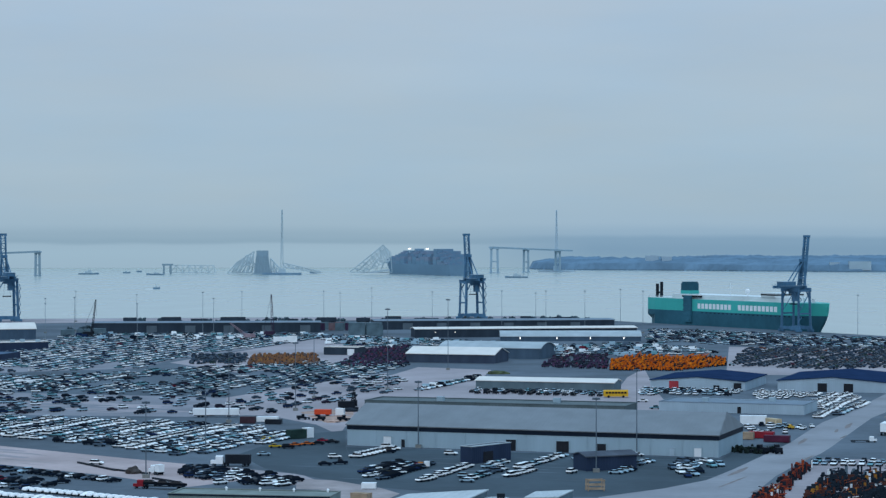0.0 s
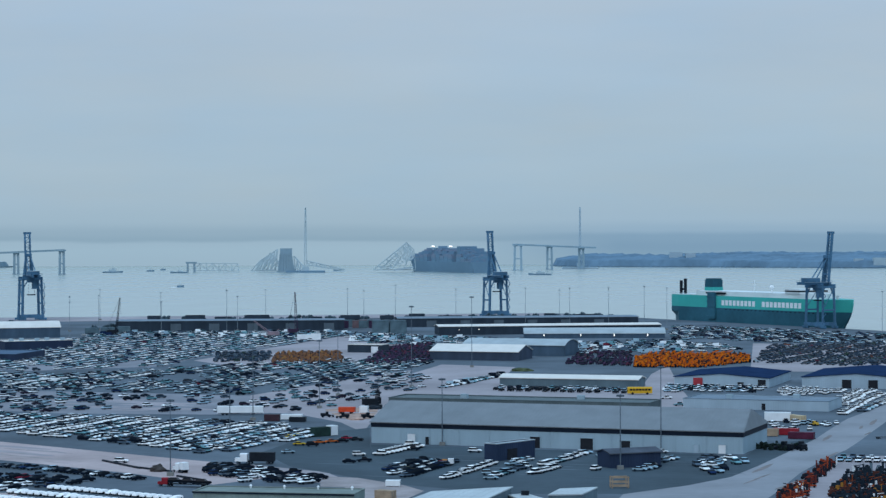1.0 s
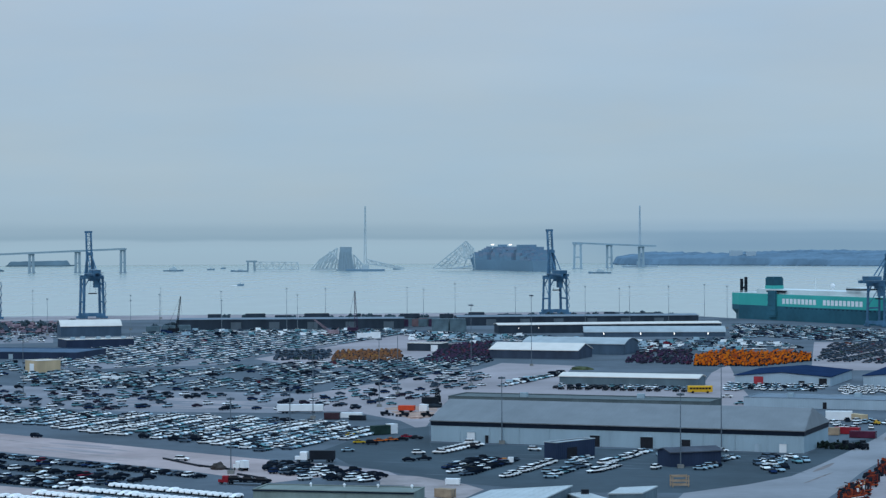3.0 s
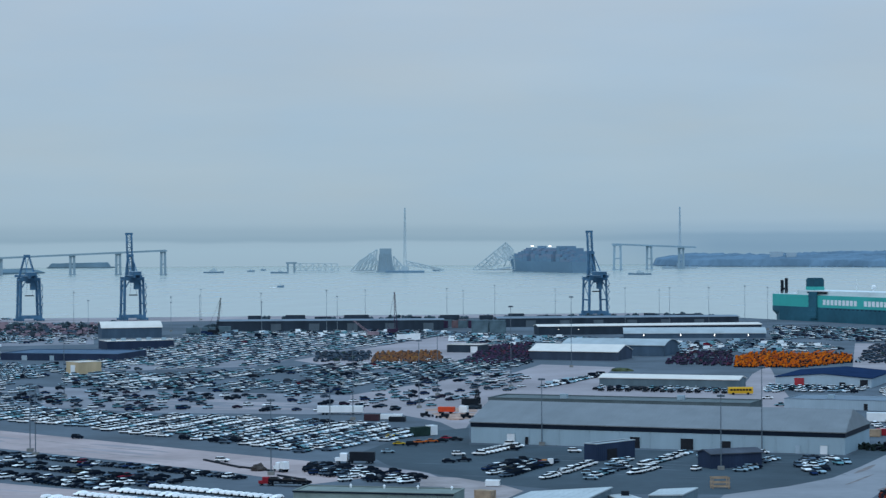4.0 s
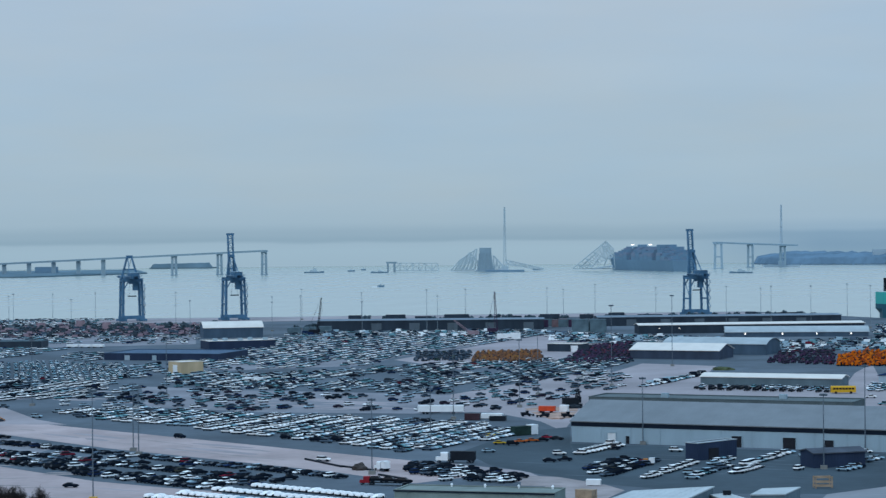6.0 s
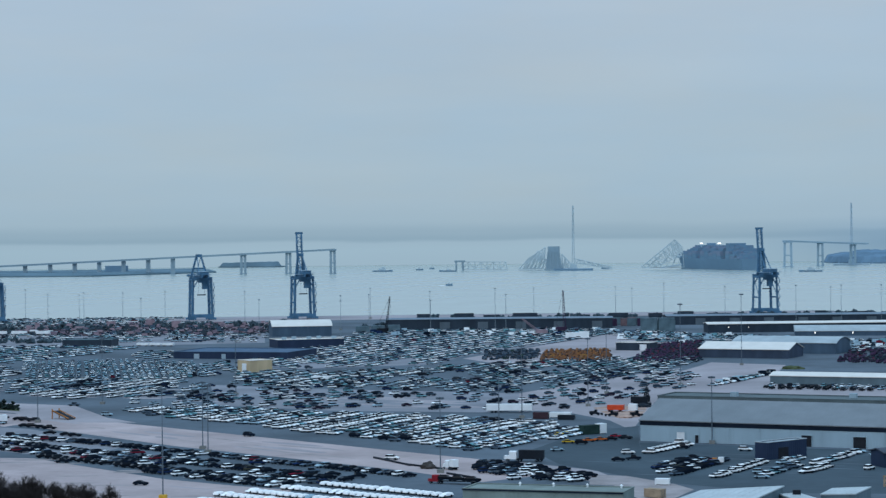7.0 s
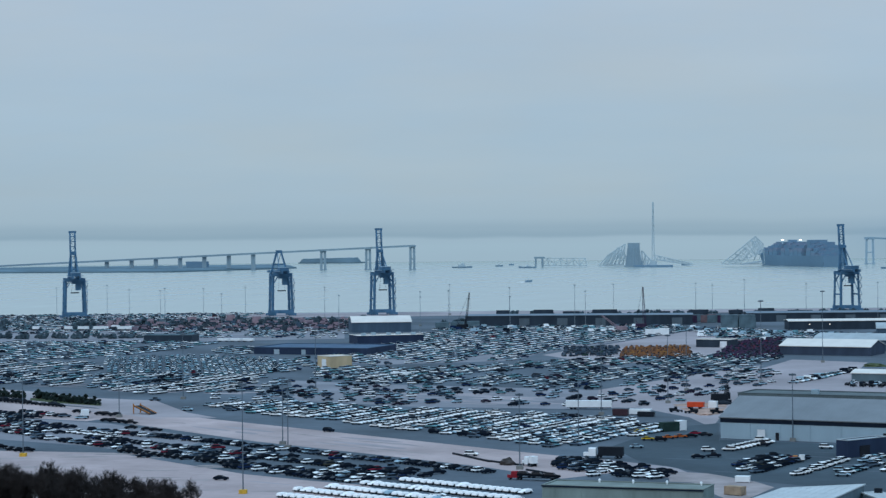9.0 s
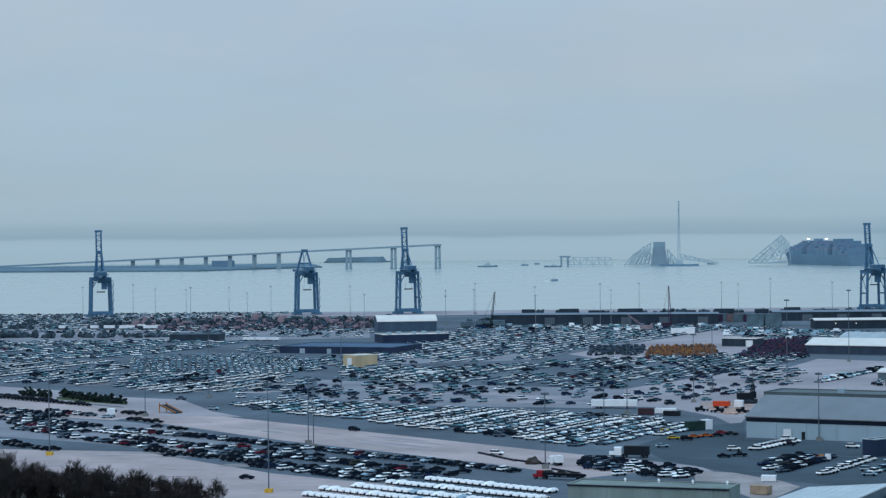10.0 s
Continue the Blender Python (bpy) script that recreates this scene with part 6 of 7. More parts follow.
lot("white_van_row", [(-26.8, 669.2), (-24.1, 669.2), (-14.6, 695.7), (-16.6, 705.0)], 66, 5.5, 3.0, -14, "white", ["suv"], 0.97, "row of white cars before the warehouse", 0, 21, 3)
lot("roof_row", [(12.1, 944.9), (70.8, 925.0), (72.6, 948.3), (12.4, 969.2)], -17, 6, 3.6, 70, "dark", CARS, 0.85, "row of dark cars before the white roofed shed", 0, 22, 4)
lot("lane_row", [(-11.8, 962.1), (-8.1, 958.6), (17.2, 1037.8), (14.3, 1054.4)], 72, 7, 2.9, -18, "dark", TALL, 0.95, "two rows of dark vehicles near the shed", 0, 23, 3)
lot("east_lot_a", [(126.4, 909.0), (127.7, 934.8), (135.2, 955.1), (152.1, 941.5), (146.8, 915.4)], -18, 4.8, 2.8, 72, "white", ["suv", "saloon"], 0.9, "white vehicles packed before the blue roofed hall", 0, 24, 6)
lot("east_lot_b", [(139.1, 867.2), (154.5, 941.5), (174.5, 941.5), (166.2, 909.0), (138.5, 818.8), (133.5, 813.7)], 72, 6.0, 2.8, -18, "white", ["saloon", "suv", "saloon"], 0.85, "rows of white vehicles beside the road", 0, 25, 5)
lot("east_lot_c", [(143.8, 831.7), (145.5, 823.9), (173.0, 909.0), (169.6, 909.0)], 70, 6.0, 2.9, -18, "pale", CARS, 0.9, "row of cars beside the east road", 0, 26, 5)
lot("east_lot_d", [(80.9, 934.8), (87.0, 976.3), (126.6, 962.1), (119.8, 928.2)], -18, 6.0, 2.9, 60, "pale", CARS, 0.85, "vehicles parked along the blue roofed hall", 0, 27, 12)
lot("yard_lot", [(99.3, 766.4), (107.2, 784.7), (121.6, 789.3), (128.0, 780.0), (115.4, 749.0), (102.3, 749.0)], -18, 5.5, 3.6, 62, "pale", CARS, 0.55, "cars and vans parked behind the hall", 0, 46, 30)
lot("ship_lot", [(124.8, 1401.7), (145.3, 1587.2), (200.0, 1549.9), (246.6, 1480.3), (297.8, 1424.4), (289.7, 1337.7), (222.8, 1337.7), (175.3, 1358.4)], 60, 8.0, 3.2, -30, "dusk", CARS, 0.6, "dark rows of cars waiting beside the ship", 0, 28, 8, gaps=0.15)
lot("plant_rows", [(146.5, 1146.0), (176.7, 1317.7), (225.0, 1331.0), (282.1, 1317.7), (243.2, 1136.1), (185.3, 1112.2)], 66, 15.0, 4.0, -20, "machine_dark", ["pickup", "suv", "compact"], 0.93, "rows of dark machinery awaiting shipment", 7.0, 29, 10, gaps=0.1)
lot("orange_plant", [(81.5, 1107.5), (88.5, 1187.2), (106.6, 1231.6), (151.5, 1209.0), (142.7, 1146.0), (114.8, 1102.9)], -18, 4.4, 2.5, 68, "machine_orange", ["lift", "compact", "lift", "plant"], 0.9, "bright orange machines packed in rows", 0, 30, 30)
lot("brown_plant", [(-99.1, 1146.0), (-103.8, 1243.2), (-70.3, 1255.0), (-62.7, 1146.0)], -18, 4.6, 2.8, 65, "machine_tan", ["compact", "compact", "lift"], 0.92, "rusty orange machines packed in rows", 0, 31, 25)
lot("red_plant", [(-52.7, 1146.0), (-46.5, 1291.9), (-21.7, 1358.4), (-18.6, 1161.1), (-40.5, 1126.4)], -18, 4.6, 2.8, 65, "machine_red", ["compact", "suv", "compact"], 0.95, "dark red machines packed in rows", 0, 32, 25)
lot("maroon_plant", [(-130.3, 1161.1), (-136.4, 1243.2), (-107.9, 1255.0), (-102.8, 1161.1)], -18, 6.0, 3.6, 65, "machine_dark", ["compact", "suv"], 0.9, "dark red machines and cars in rows", 0, 33, 25)
lot("north_plant", [(50.0, 1136.1), (60.4, 1231.6), (92.9, 1255.0), (81.0, 1112.2)], -18, 6.0, 3.6, 60, "machine_red", ["compact", "suv"], 0.85, "mixed machines parked beside arched shed", 0, 34, 25)
lot("shed_lot", [(-73.4, 1372.5), (-68.5, 1488.7), (36.8, 1386.9), (31.7, 1317.7), (-14.9, 1358.4), (-27.6, 1317.7)], -10, 7, 3.8, 30, "far", CARS + ["van"], 0.6, "vehicles scattered between sheds", 0, 35, 40)
lot("arch_lot", [(57.3, 1231.6), (64.9, 1358.4), (130.4, 1386.9), (161.1, 1273.2), (91.2, 1231.6)], -12, 8, 4.0, 10, "far", CARS + ["van"], 0.6, "cars scattered beside the arched store", 0, 36, 30)
lot("south_plant", [(91.6, 568.2), (101.7, 610.3), (107.7, 627.8), (135.1, 630.8), (117.2, 547.0), (87.7, 547.0)], 72, 2.7, 2.0, -15, "machine_brown", ["forklift", "forklift", "lift", "compact"], 0.68, "orange and black machines parked in rows", 0, 37, 50)
lot("south_orange", [(77.0, 563.4), (88.2, 596.5), (101.2, 646.2), (105.7, 646.2), (88.1, 580.7), (80.2, 547.0), (74.7, 547.0)], 68, 2.7, 2.1, -15, "machine_rust", ["forklift", "lift", "forklift"], 0.88, "rusty orange machines lined up beside the road", 0, 38, 25)
lot("south_row", [(104.6, 649.4), (110.7, 664.1), (137.2, 655.9), (134.5, 643.1)], -10, 7, 2.5, 75, "mixed", CARS, 0.95, "row of dark cars behind machines", 0, 39, 5)
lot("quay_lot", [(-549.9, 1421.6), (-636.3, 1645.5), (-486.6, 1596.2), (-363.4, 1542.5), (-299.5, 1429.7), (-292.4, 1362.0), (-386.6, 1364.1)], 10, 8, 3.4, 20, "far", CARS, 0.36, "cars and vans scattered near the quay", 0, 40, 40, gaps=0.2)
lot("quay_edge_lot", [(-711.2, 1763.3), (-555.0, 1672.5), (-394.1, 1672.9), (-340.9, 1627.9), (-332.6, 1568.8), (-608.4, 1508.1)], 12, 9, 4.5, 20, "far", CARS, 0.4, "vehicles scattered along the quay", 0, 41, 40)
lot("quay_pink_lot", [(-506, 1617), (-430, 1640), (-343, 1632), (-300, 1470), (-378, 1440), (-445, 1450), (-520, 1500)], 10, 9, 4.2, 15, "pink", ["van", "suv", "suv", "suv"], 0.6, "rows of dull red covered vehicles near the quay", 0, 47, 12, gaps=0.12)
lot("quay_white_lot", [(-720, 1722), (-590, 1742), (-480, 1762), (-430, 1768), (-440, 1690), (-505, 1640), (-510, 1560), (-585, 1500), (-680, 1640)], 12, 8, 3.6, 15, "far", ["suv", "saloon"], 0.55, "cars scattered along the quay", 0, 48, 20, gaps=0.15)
lot("shed_fringe", [(-253.0, 1447.8), (-236.2, 1514.3), (-84.8, 1514.3), (-52.1, 1447.8), (-80.2, 1432.1)], 10, 7, 3.6, 20, "far", CARS + ["van"], 0.55, "vehicles parked before the quay shed", 0, 42, 30)

# the nearest stand as things of their own, the far ones as joined rows
near_cars, near_vans, near_plant = [], [], []
for rec in LOTS:
    keep = []
    for v in rec[1]:
        bucket = near_plant if v[3] in ("tractor", "plant", "compact", "lift", "forklift") else near_vans if v[3] == "van" else near_cars
        (bucket if v[1] < 722 else keep).append((*v, rec) if v[1] < 722 else v)
    rec[1] = keep
for bucket, most in ((near_cars, 300), (near_vans, 170), (near_plant, 150)):
    bucket.sort(key=lambda v: v[1])
    for x, y, deg, kind, palette, rec in bucket[:most]:
        single_vehicle(x, y, deg, kind, palette)
    for v in bucket[most:]:
        v[5][1].append(v[:5])
for name, placed, palette, label in LOTS:
    if placed:
        joined_vehicles("parked_" + name, placed, label)

# ---------------------------------------------------------------- high lamp masts


def mast_master(height, yellow=False):
    m = thing("lamp_mast", 0, 0, 0, 0, "tall slender galvanised lamp mast", "lamp post", "lamp masts over the yard")
    far_paint = M_POLE_FAR if height in (24, 29) else M_POLE
    bm = fresh()
    rod(bm, (0, 0, 0), (0, 0, height), *((0.18, 0.1) if height in (24, 29) else (0.18, 0.10)))
    part("pole", bm, far_paint, m)
    boxed("footing", M_YELLOW if yellow else M_QUAY, m, -0.9, 0.9, -0.9, 0.9, 0, 1.0, label="yellow painted footing" if yellow else "")
    bm = fresh()
    slim = 0.55 if height in (24, 29) else 1.0
    for k in range(12):
        a, b = k * math.pi / 6, (k + 1) * math.pi / 6
        beam(bm, (0.7 * slim * math.cos(a), 0.7 * slim * math.sin(a), height - 0.3), (0.7 * slim * math.cos(b), 0.7 * slim * math.sin(b), height - 0.3), 0.12)
    for k in range(4):
        a = k * math.pi / 2
        beam(bm, (0, 0, height - 0.3), (0.7 * slim * math.cos(a), 0.7 * slim * math.sin(a), height - 0.3), 0.12)
    part("ring", bm, far_paint, m)
    for k in range(6):
        a = k * math.pi / 3
        bm = fresh()
        box(bm, 0.6 * slim, 1.1 * slim, -0.25 * slim, 0.25 * slim, height - 0.75, height - 0.2, Matrix.Rotation(a, 4, "Z"))
        part("floodlight", bm, far_paint, m)
    return m


MASTS = {}


def high_mast(x, y, height, yellow=False):
    key = (height, yellow)
    if key not in MASTS:
        MASTS[key] = mast_master(height, yellow)
        MASTS[key].matrix_basis = pose(x, y, 0)
        if yellow:
            tagged(MASTS[key], "tall lamp mast on yellow painted footing")
        return
    copy_thing(MASTS[key], pose(x, y, 0))


high_mast(-143.1, 553.2, 28, True)
high_mast(-232.5, 640.0, 28, True)
for p in ((-163.7, 682.3), (-246.7, 778.5), (-81.0, 616.0), (-7.7, 703.1), (42.8, 630.8), (-159.1, 669.9)):
    high_mast(*p, 21)
for p in ((58.3, 679.5), (-72.5, 690.2), (-75.7, 798.9), (-55.7, 853.2), (-52.4, 918.5), (-204.9, 913.2), (-247.6, 864.5)):
    high_mast(*p, 26)
for p in ((-23.7, 969.2), (2.5, 1112.2)):
    high_mast(*p, 35)
for p in ((-159.1, 1497.1), (-152.2, 1710.6), (-220.4, 1626.3), (-155.5, 1531.9), (-281.6, 1733.1), (-76.3, 1678.0), (-51.2, 1626.3), (39.9, 1531.9), (69.8, 1531.9), (-8.1, 1710.6), (-91.4, 1733.1), (68.9, 1678.0), (96.2, 1531.9), (123.9, 1577.7), (135.6, 1531.9), (-269.6, 1531.9), (261.5, 1424.4),
          (-473.5, 1595.5), (-429.7, 1458.3), (-454.7, 1645.0), (-401.8, 1499.6), (-253.7, 1555.5), (-190.9, 1410.9), (-310.2, 1454.0), (-248.6, 1412.6), (-583.6, 1685.3), (-503.8, 1617.1), (-498.9, 1548.9), (-367.4, 1671.2), (-430.1, 1675.3)):
    high_mast(*p, 24 if int(p[0]) % 3 else 29)

# ---------------------------------------------------------------- containers, trailers, machines


def box_thing(x, y, deg, length, width, height, material, label, name="container", category="container", ribs=False, raised=0.0):
    """A freight box with corner posts, ribs and end doors."""
    c = thing(name, x, y, 0, deg, label, category)
    boxed("shell", material, c, 0, length, 0, width, 0.15 + raised, height + raised)
    for px_ in (0, length):
        for py_ in (0, width):
            boxed("corner_post", material, c, px_ - 0.09, px_ + 0.09, py_ - 0.09, py_ + 0.09, 0.05 + raised, height + raised + 0.05)
    if ribs:
        bm = fresh()
        k = 0.6
        while k < length - 0.4:
            box(bm, k, k + 0.12, -0.05, -0.002, 0.3 + raised, height + raised - 0.2)
            k += 0.6
        part("ribbing", bm, material, c)
    for y0, y1 in ((0.1, width / 2 - 0.03), (width / 2 + 0.03, width - 0.1)):
        door = boxed("end_door", material, c, length + 0.002, length + 0.06, y0, y1, 0.3 + raised, height + raised - 0.15)
        bm = fresh()
        rod(bm, (length + 0.09, (y0 + y1) / 2, 0.35 + raised), (length + 0.09, (y0 + y1) / 2, height + raised - 0.2), 0.03, n=6)
        part("lock_bar", bm, M_POLE, door)
    if raised:
        for px_ in (length * 0.12, length * 0.2, length * 0.78):
            for py_ in (0.15, width - 0.15):
                bm = fresh()
                rod(bm, (px_, py_ - 0.14, 0.5), (px_, py_ + 0.14, 0.5), 0.5, n=12)
                part("wheel", bm, M_TYRE, c)
        boxed("chassis", M_BLACKSTEEL, c, 0.2, length - 0.2, width * 0.3, width * 0.7, 0.6, raised + 0.15)
    else:
        boxed("skid", M_BLACKSTEEL, c, 0.3, length - 0.3, width * 0.2, width * 0.8, 0, 0.15)
    return c


def lorry(x, y, deg, cab, trailer, length, label, flatbed=False, size=1.0):
    """An articulated lorry; x points to its front, the cab."""
    t = thing("lorry", x, y, 0, deg, label, "lorry")
    t.scale = (size,) * 3
    bm = fresh()
    prism(bm, [(-1.2, 0.9), (-1.2, 3.4), (-0.9, 3.7), (0.9, 3.7), (1.2, 3.4), (1.2, 0.9)], 0.6, 3.2)
    part("cab", bm, cab, t)
    boxed("bonnet", cab, t, 3.2, 5.0, -1.05, 1.05, 0.9, 2.1)
    boxed("windscreen", M_GLASS, t, 3.2, 3.28, -1.0, 1.0, 2.2, 3.2)
    boxed("trailer_floor", M_BLACKSTEEL, t, -length, 0.3, -1.2, 1.2, 1.0, 1.3)
    if not flatbed:
        body = boxed("trailer_body", trailer, t, -length, -0.2, -1.27, 1.27, 1.3, 4.1)
        boxed("roof_edge", trailer, body, -length - 0.03, -0.17, -1.3, 1.3, 4.02, 4.15)
    for wx in (3.9, 0.4, -0.7, -length + 2.4, -length + 1.1):
        for sy in (-1, 1):
            bm = fresh()
            rod(bm, (wx, sy * 0.95, 0.5), (wx, sy * 1.25, 0.5), 0.5, n=12)
            wheel = part("wheel", bm, M_TYRE, t)
            bm = fresh()
            rod(bm, (wx, sy * 1.25, 0.5), (wx, sy * 1.29, 0.5), 0.26, n=10)
            part("rim", bm, M_POLE, wheel)
    return t


def loader(x, y, deg, paint, label, boom=True, size=1.0):
    """A wheeled loader: body, cab, arm, bucket, four large wheels."""
    t = thing("wheel_loader", x, y, 0, deg, label, "machine")
    t.scale = (size,) * 3
    boxed("engine_cover", paint, t, -3.4, -0.4, -1.1, 1.1, 1.0, 2.5)
    boxed("chassis", M_BLACKSTEEL, t, -3.0, 2.6, -0.8, 0.8, 0.7, 1.2)
    boxed("cab", paint, t, -0.4, 1.2, -0.9, 0.9, 1.2, 3.4)
    boxed("cab_glass", M_GLASS, t, -0.3, 1.24, -0.94, 0.94, 2.1, 3.1)
    if boom:
        bm = fresh()
        for s in (-0.7, 0.7):
            beam(bm, (0.8, s, 1.8), (3.6, s, 1.0), 0.35)
        part("lift_arm", bm, paint, t)
        bm = fresh()
        prism(bm, [(-1.5, 0.2), (-1.5, 1.4), (1.5, 1.4), (1.5, 0.2)], 3.5, 4.5)
        part("bucket", bm, M_BLACKSTEEL, t)
    for wx in (-2.2, 1.7):
        for sy in (-1, 1):
            bm = fresh()
            rod(bm, (wx, sy * 0.8, 0.8), (wx, sy * 1.4, 0.8), 0.8, n=14)
            part("wheel", bm, M_TYRE, t)
    return t


def crawler_crane(x, y, deg, paint, boom, tilt, label, base=None, width=1.2):
    """A crawler crane with a lattice boom tilted from upright, in degrees."""
    t = thing("crawler_crane", x, y, 0, deg, label, "crane")
    for sy in (-1, 1):
        bm = fresh()
        box(bm, -3.4, 3.4, sy * 2.3 - 0.5, sy * 2.3 + 0.5, 0, 1.2)
        bmesh.ops.bevel(bm, geom=bm.edges[:], offset=0.25, segments=2)
        part("track", bm, M_BLACKSTEEL, t)
    boxed("upper_body", base or paint, t, -4.2, 2.2, -1.7, 1.7, 1.4, 3.6)
    boxed("cab", base or paint, t, 1.2, 3.0, 0.4, 1.9, 1.6, 3.9)
    w = Vector((math.sin(radians(tilt)), 0, math.cos(radians(tilt))))
    n = Vector((w.z, 0, -w.x))
    foot = Vector((1.6, 0, 2.6))
    bm = fresh()
    for s1 in (-1, 1):
        for s2 in (-1, 1):
            beam(bm, foot + n * s1 * 0.5 * width + Vector((0, s2 * 0.5 * width, 0)), foot + w * boom + n * s1 * 0.25 + Vector((0, s2 * 0.25, 0)), 0.22)
    k = 14
    for i in range(k):
        z0, z1 = boom * i / k, boom * (i + 1) / k
        s = 1 if i % 2 else -1
        f0, f1 = 0.5 * width * (1 - i / k * 0.5), 0.5 * width * (1 - (i + 1) / k * 0.5)
        for s2 in (-1, 1):
            beam(bm, foot + w * z0 + n * s * f0 + Vector((0, s2 * f0, 0)), foot + w * z1 - n * s * f1 + Vector((0, s2 * f1, 0)), 0.14)
    part("lattice_boom", bm, paint, t)
    bm = fresh()
    rod(bm, foot + w * boom, (-4, 0, 5.0), 0.08, n=5), rod(bm, foot + w * boom, foot + w * boom - Vector((-0.6, 0, boom * 0.5)), 0.06, n=5)
    part("cable", bm, M_BLACKSTEEL, t)
    bm = fresh()
    beam(bm, (-2.5, 0, 3.6), (-4, 0, 5.2), 0.3)
    part("gantry_post", bm, paint, t)
    return t


# white and maroon boxes at the lot's edge
box_thing(-90.8, 821.0, 2, 16.6, 2.6, 2.5, M_WHITE, "long white box trailer beside parked cars", "box_trailer", "trailer", raised=0.7)
box_thing(-71.3, 794.1, -6, 5.2, 2.5, 2.4, M_BROWN, "dark brown container on the asphalt")
box_thing(-66.0, 800.5, -6, 7.5, 2.5, 1.9, M_WHITE, "low white container behind dark ones")
box_thing(-62.3, 791.0, -6, 5.6, 2.5, 1.7, M_BLACKSTEEL, "low black container on the asphalt")
box_thing(-49.2, 732.2, 40, 6.2, 2.6, 3.0, M_CANVAS, "dark green canvas covered container in the lot")
box_thing(-44.3, 736.4, 40, 2.6, 2.6, 3.3, M_WHITE, "small white cabin beside a canvas covered container", "cabin", "cabin")
box_thing(-39.4, 829.1, -10, 2.9, 2.4, 2.6, M_WHITE, "small white cabin by the soil heap", "cabin", "cabin")
box_thing(-21.2, 588.5, -5, 3.6, 2.2, 1.6, M_WHITE, "small white cabin beside the shed", "cabin", "cabin")
box_thing(-22.9, 561.0, -30, 4.6, 2.4, 2.2, M_WOOD, "rusty brown open container behind the green shed")
box_thing(103.9, 789.3, -8, 9.0, 2.6, 3.2, M_WHITE, "white trailer behind the hall", "site_trailer", "trailer")
box_thing(111.8, 789.3, -60, 7.0, 2.6, 2.4, M_WALL_BEIGE, "beige container behind the hall")
box_thing(99.7, 736.5, -20, 8.0, 2.5, 2.2, M_RED, "red container beside the hall")
box_thing(102.6, 722.3, -20, 8.0, 2.5, 2.2, M_MAROON, "maroon container beside the hall")
box_thing(94.5, 732.4, -18, 6.0, 2.5, 2.4, M_WOOD, "brown container beside the hall")
box_thing(-104.6, 1394.3, 4, 14, 3.0, 3.6, M_WHITE, "long white site office near the quay", "site_office", "cabin")
box_thing(-96.2, 1394.3, 4, 6, 3.0, 4.2, M_WHITE, "white site office near the quay", "site_office", "cabin")
box_thing(-190.7, 1006.9, 18, 9, 2.4, 1.6, M_WHITE, "long low white flatbed load", "trailer_load", "trailer")
for k in range(3):
    box_thing(-356 + 8.0 * k, 1318 - 1.2 * k, -7, 7.0, 2.5, 1.5, M_WHITE, "white box trailer in a far row", "box_trailer", "trailer", raised=0.5)
for k in range(4):
    box_thing(-62 + 11.5 * (k % 2), 1492 + 12 * (k // 2), 5, 10.5, 8, 8.5 - 2 * (k // 2), M_TEALBOX, "weathered teal container stack by the quay shed", "container_stack", "container")
for k in range(3):
    box_thing(-250 + 9 * k, 1478 + 9 * k, 5, 8.5, 6, 4.6, M_TEALBOX, "weathered teal container stack by the quay shed", "container_stack", "container")
r3 = random.Random(12)
for k in range(30):
    f = k / 29
    sx, sy = -520 + 215 * f + r3.uniform(-6, 6), 1560 + 50 * f + r3.uniform(-30, 30)
    box_thing(sx, sy, 8 + r3.choice((0, 0, 90)), 6.1, 2.5, r3.choice((2.6, 2.6, 5.2)), r3.choice((M_RUST, M_RUST, M_RUST, M_TEALBOX)), "faded freight containers stacked on the quay", "container_stack", "container", False)
for k in range(10):
    sx, sy = -88 + 6.6 * (k % 5) + r3.uniform(-2, 2), 1575 + 16 * (k // 5) + r3.uniform(-3, 3)
    box_thing(sx, sy, 8, 6.1, 2.5, r3.choice((2.6, 5.2)), r3.choice((M_RUST_DARK, M_TEALBOX, M_RUST_DARK, M_PLUM)), "faded freight container near the quay sheds", "container", "container", False)

# lorries, bus and lone vehicles
lorry(-62.4, 647.2, 174, M_WHITE, M_BLACKSTEEL, 9.0, "white lorry with long black trailer on the road", size=0.82)
lorry(-77.8, 590.0, 170, M_RED, M_RED, 17.0, "red lorry with low car transporter trailer", True, 0.62)
lorry(148.5, 753.3, 70, M_RED, M_WHITE, 9.0, "red lorry with white box trailer")
lorry(136.0, 722.0, 0, M_WHITE, M_BLACKSTEEL, 11.0, "white lorry with empty flatbed trailer", True, 0.52)
lorry(-258.5, 775.3, 120, M_WHITE, M_WHITE, 4.0, "white box lorry among dark cars", size=0.75)
lorry(-78.9, 624.1, 130, M_WHITE, M_WHITE, 3.0, "white box lorry beside the road", size=0.7)
TRANSPORTED = [(-76.1, 589.5), (-72.3, 587.8), (-68.5, 586.1)]
for (x, y) in TRANSPORTED:
    c = single_vehicle(x, y, -8, "suv", "black", "black car loaded on the transporter trailer")
    c.location.z = 0.82
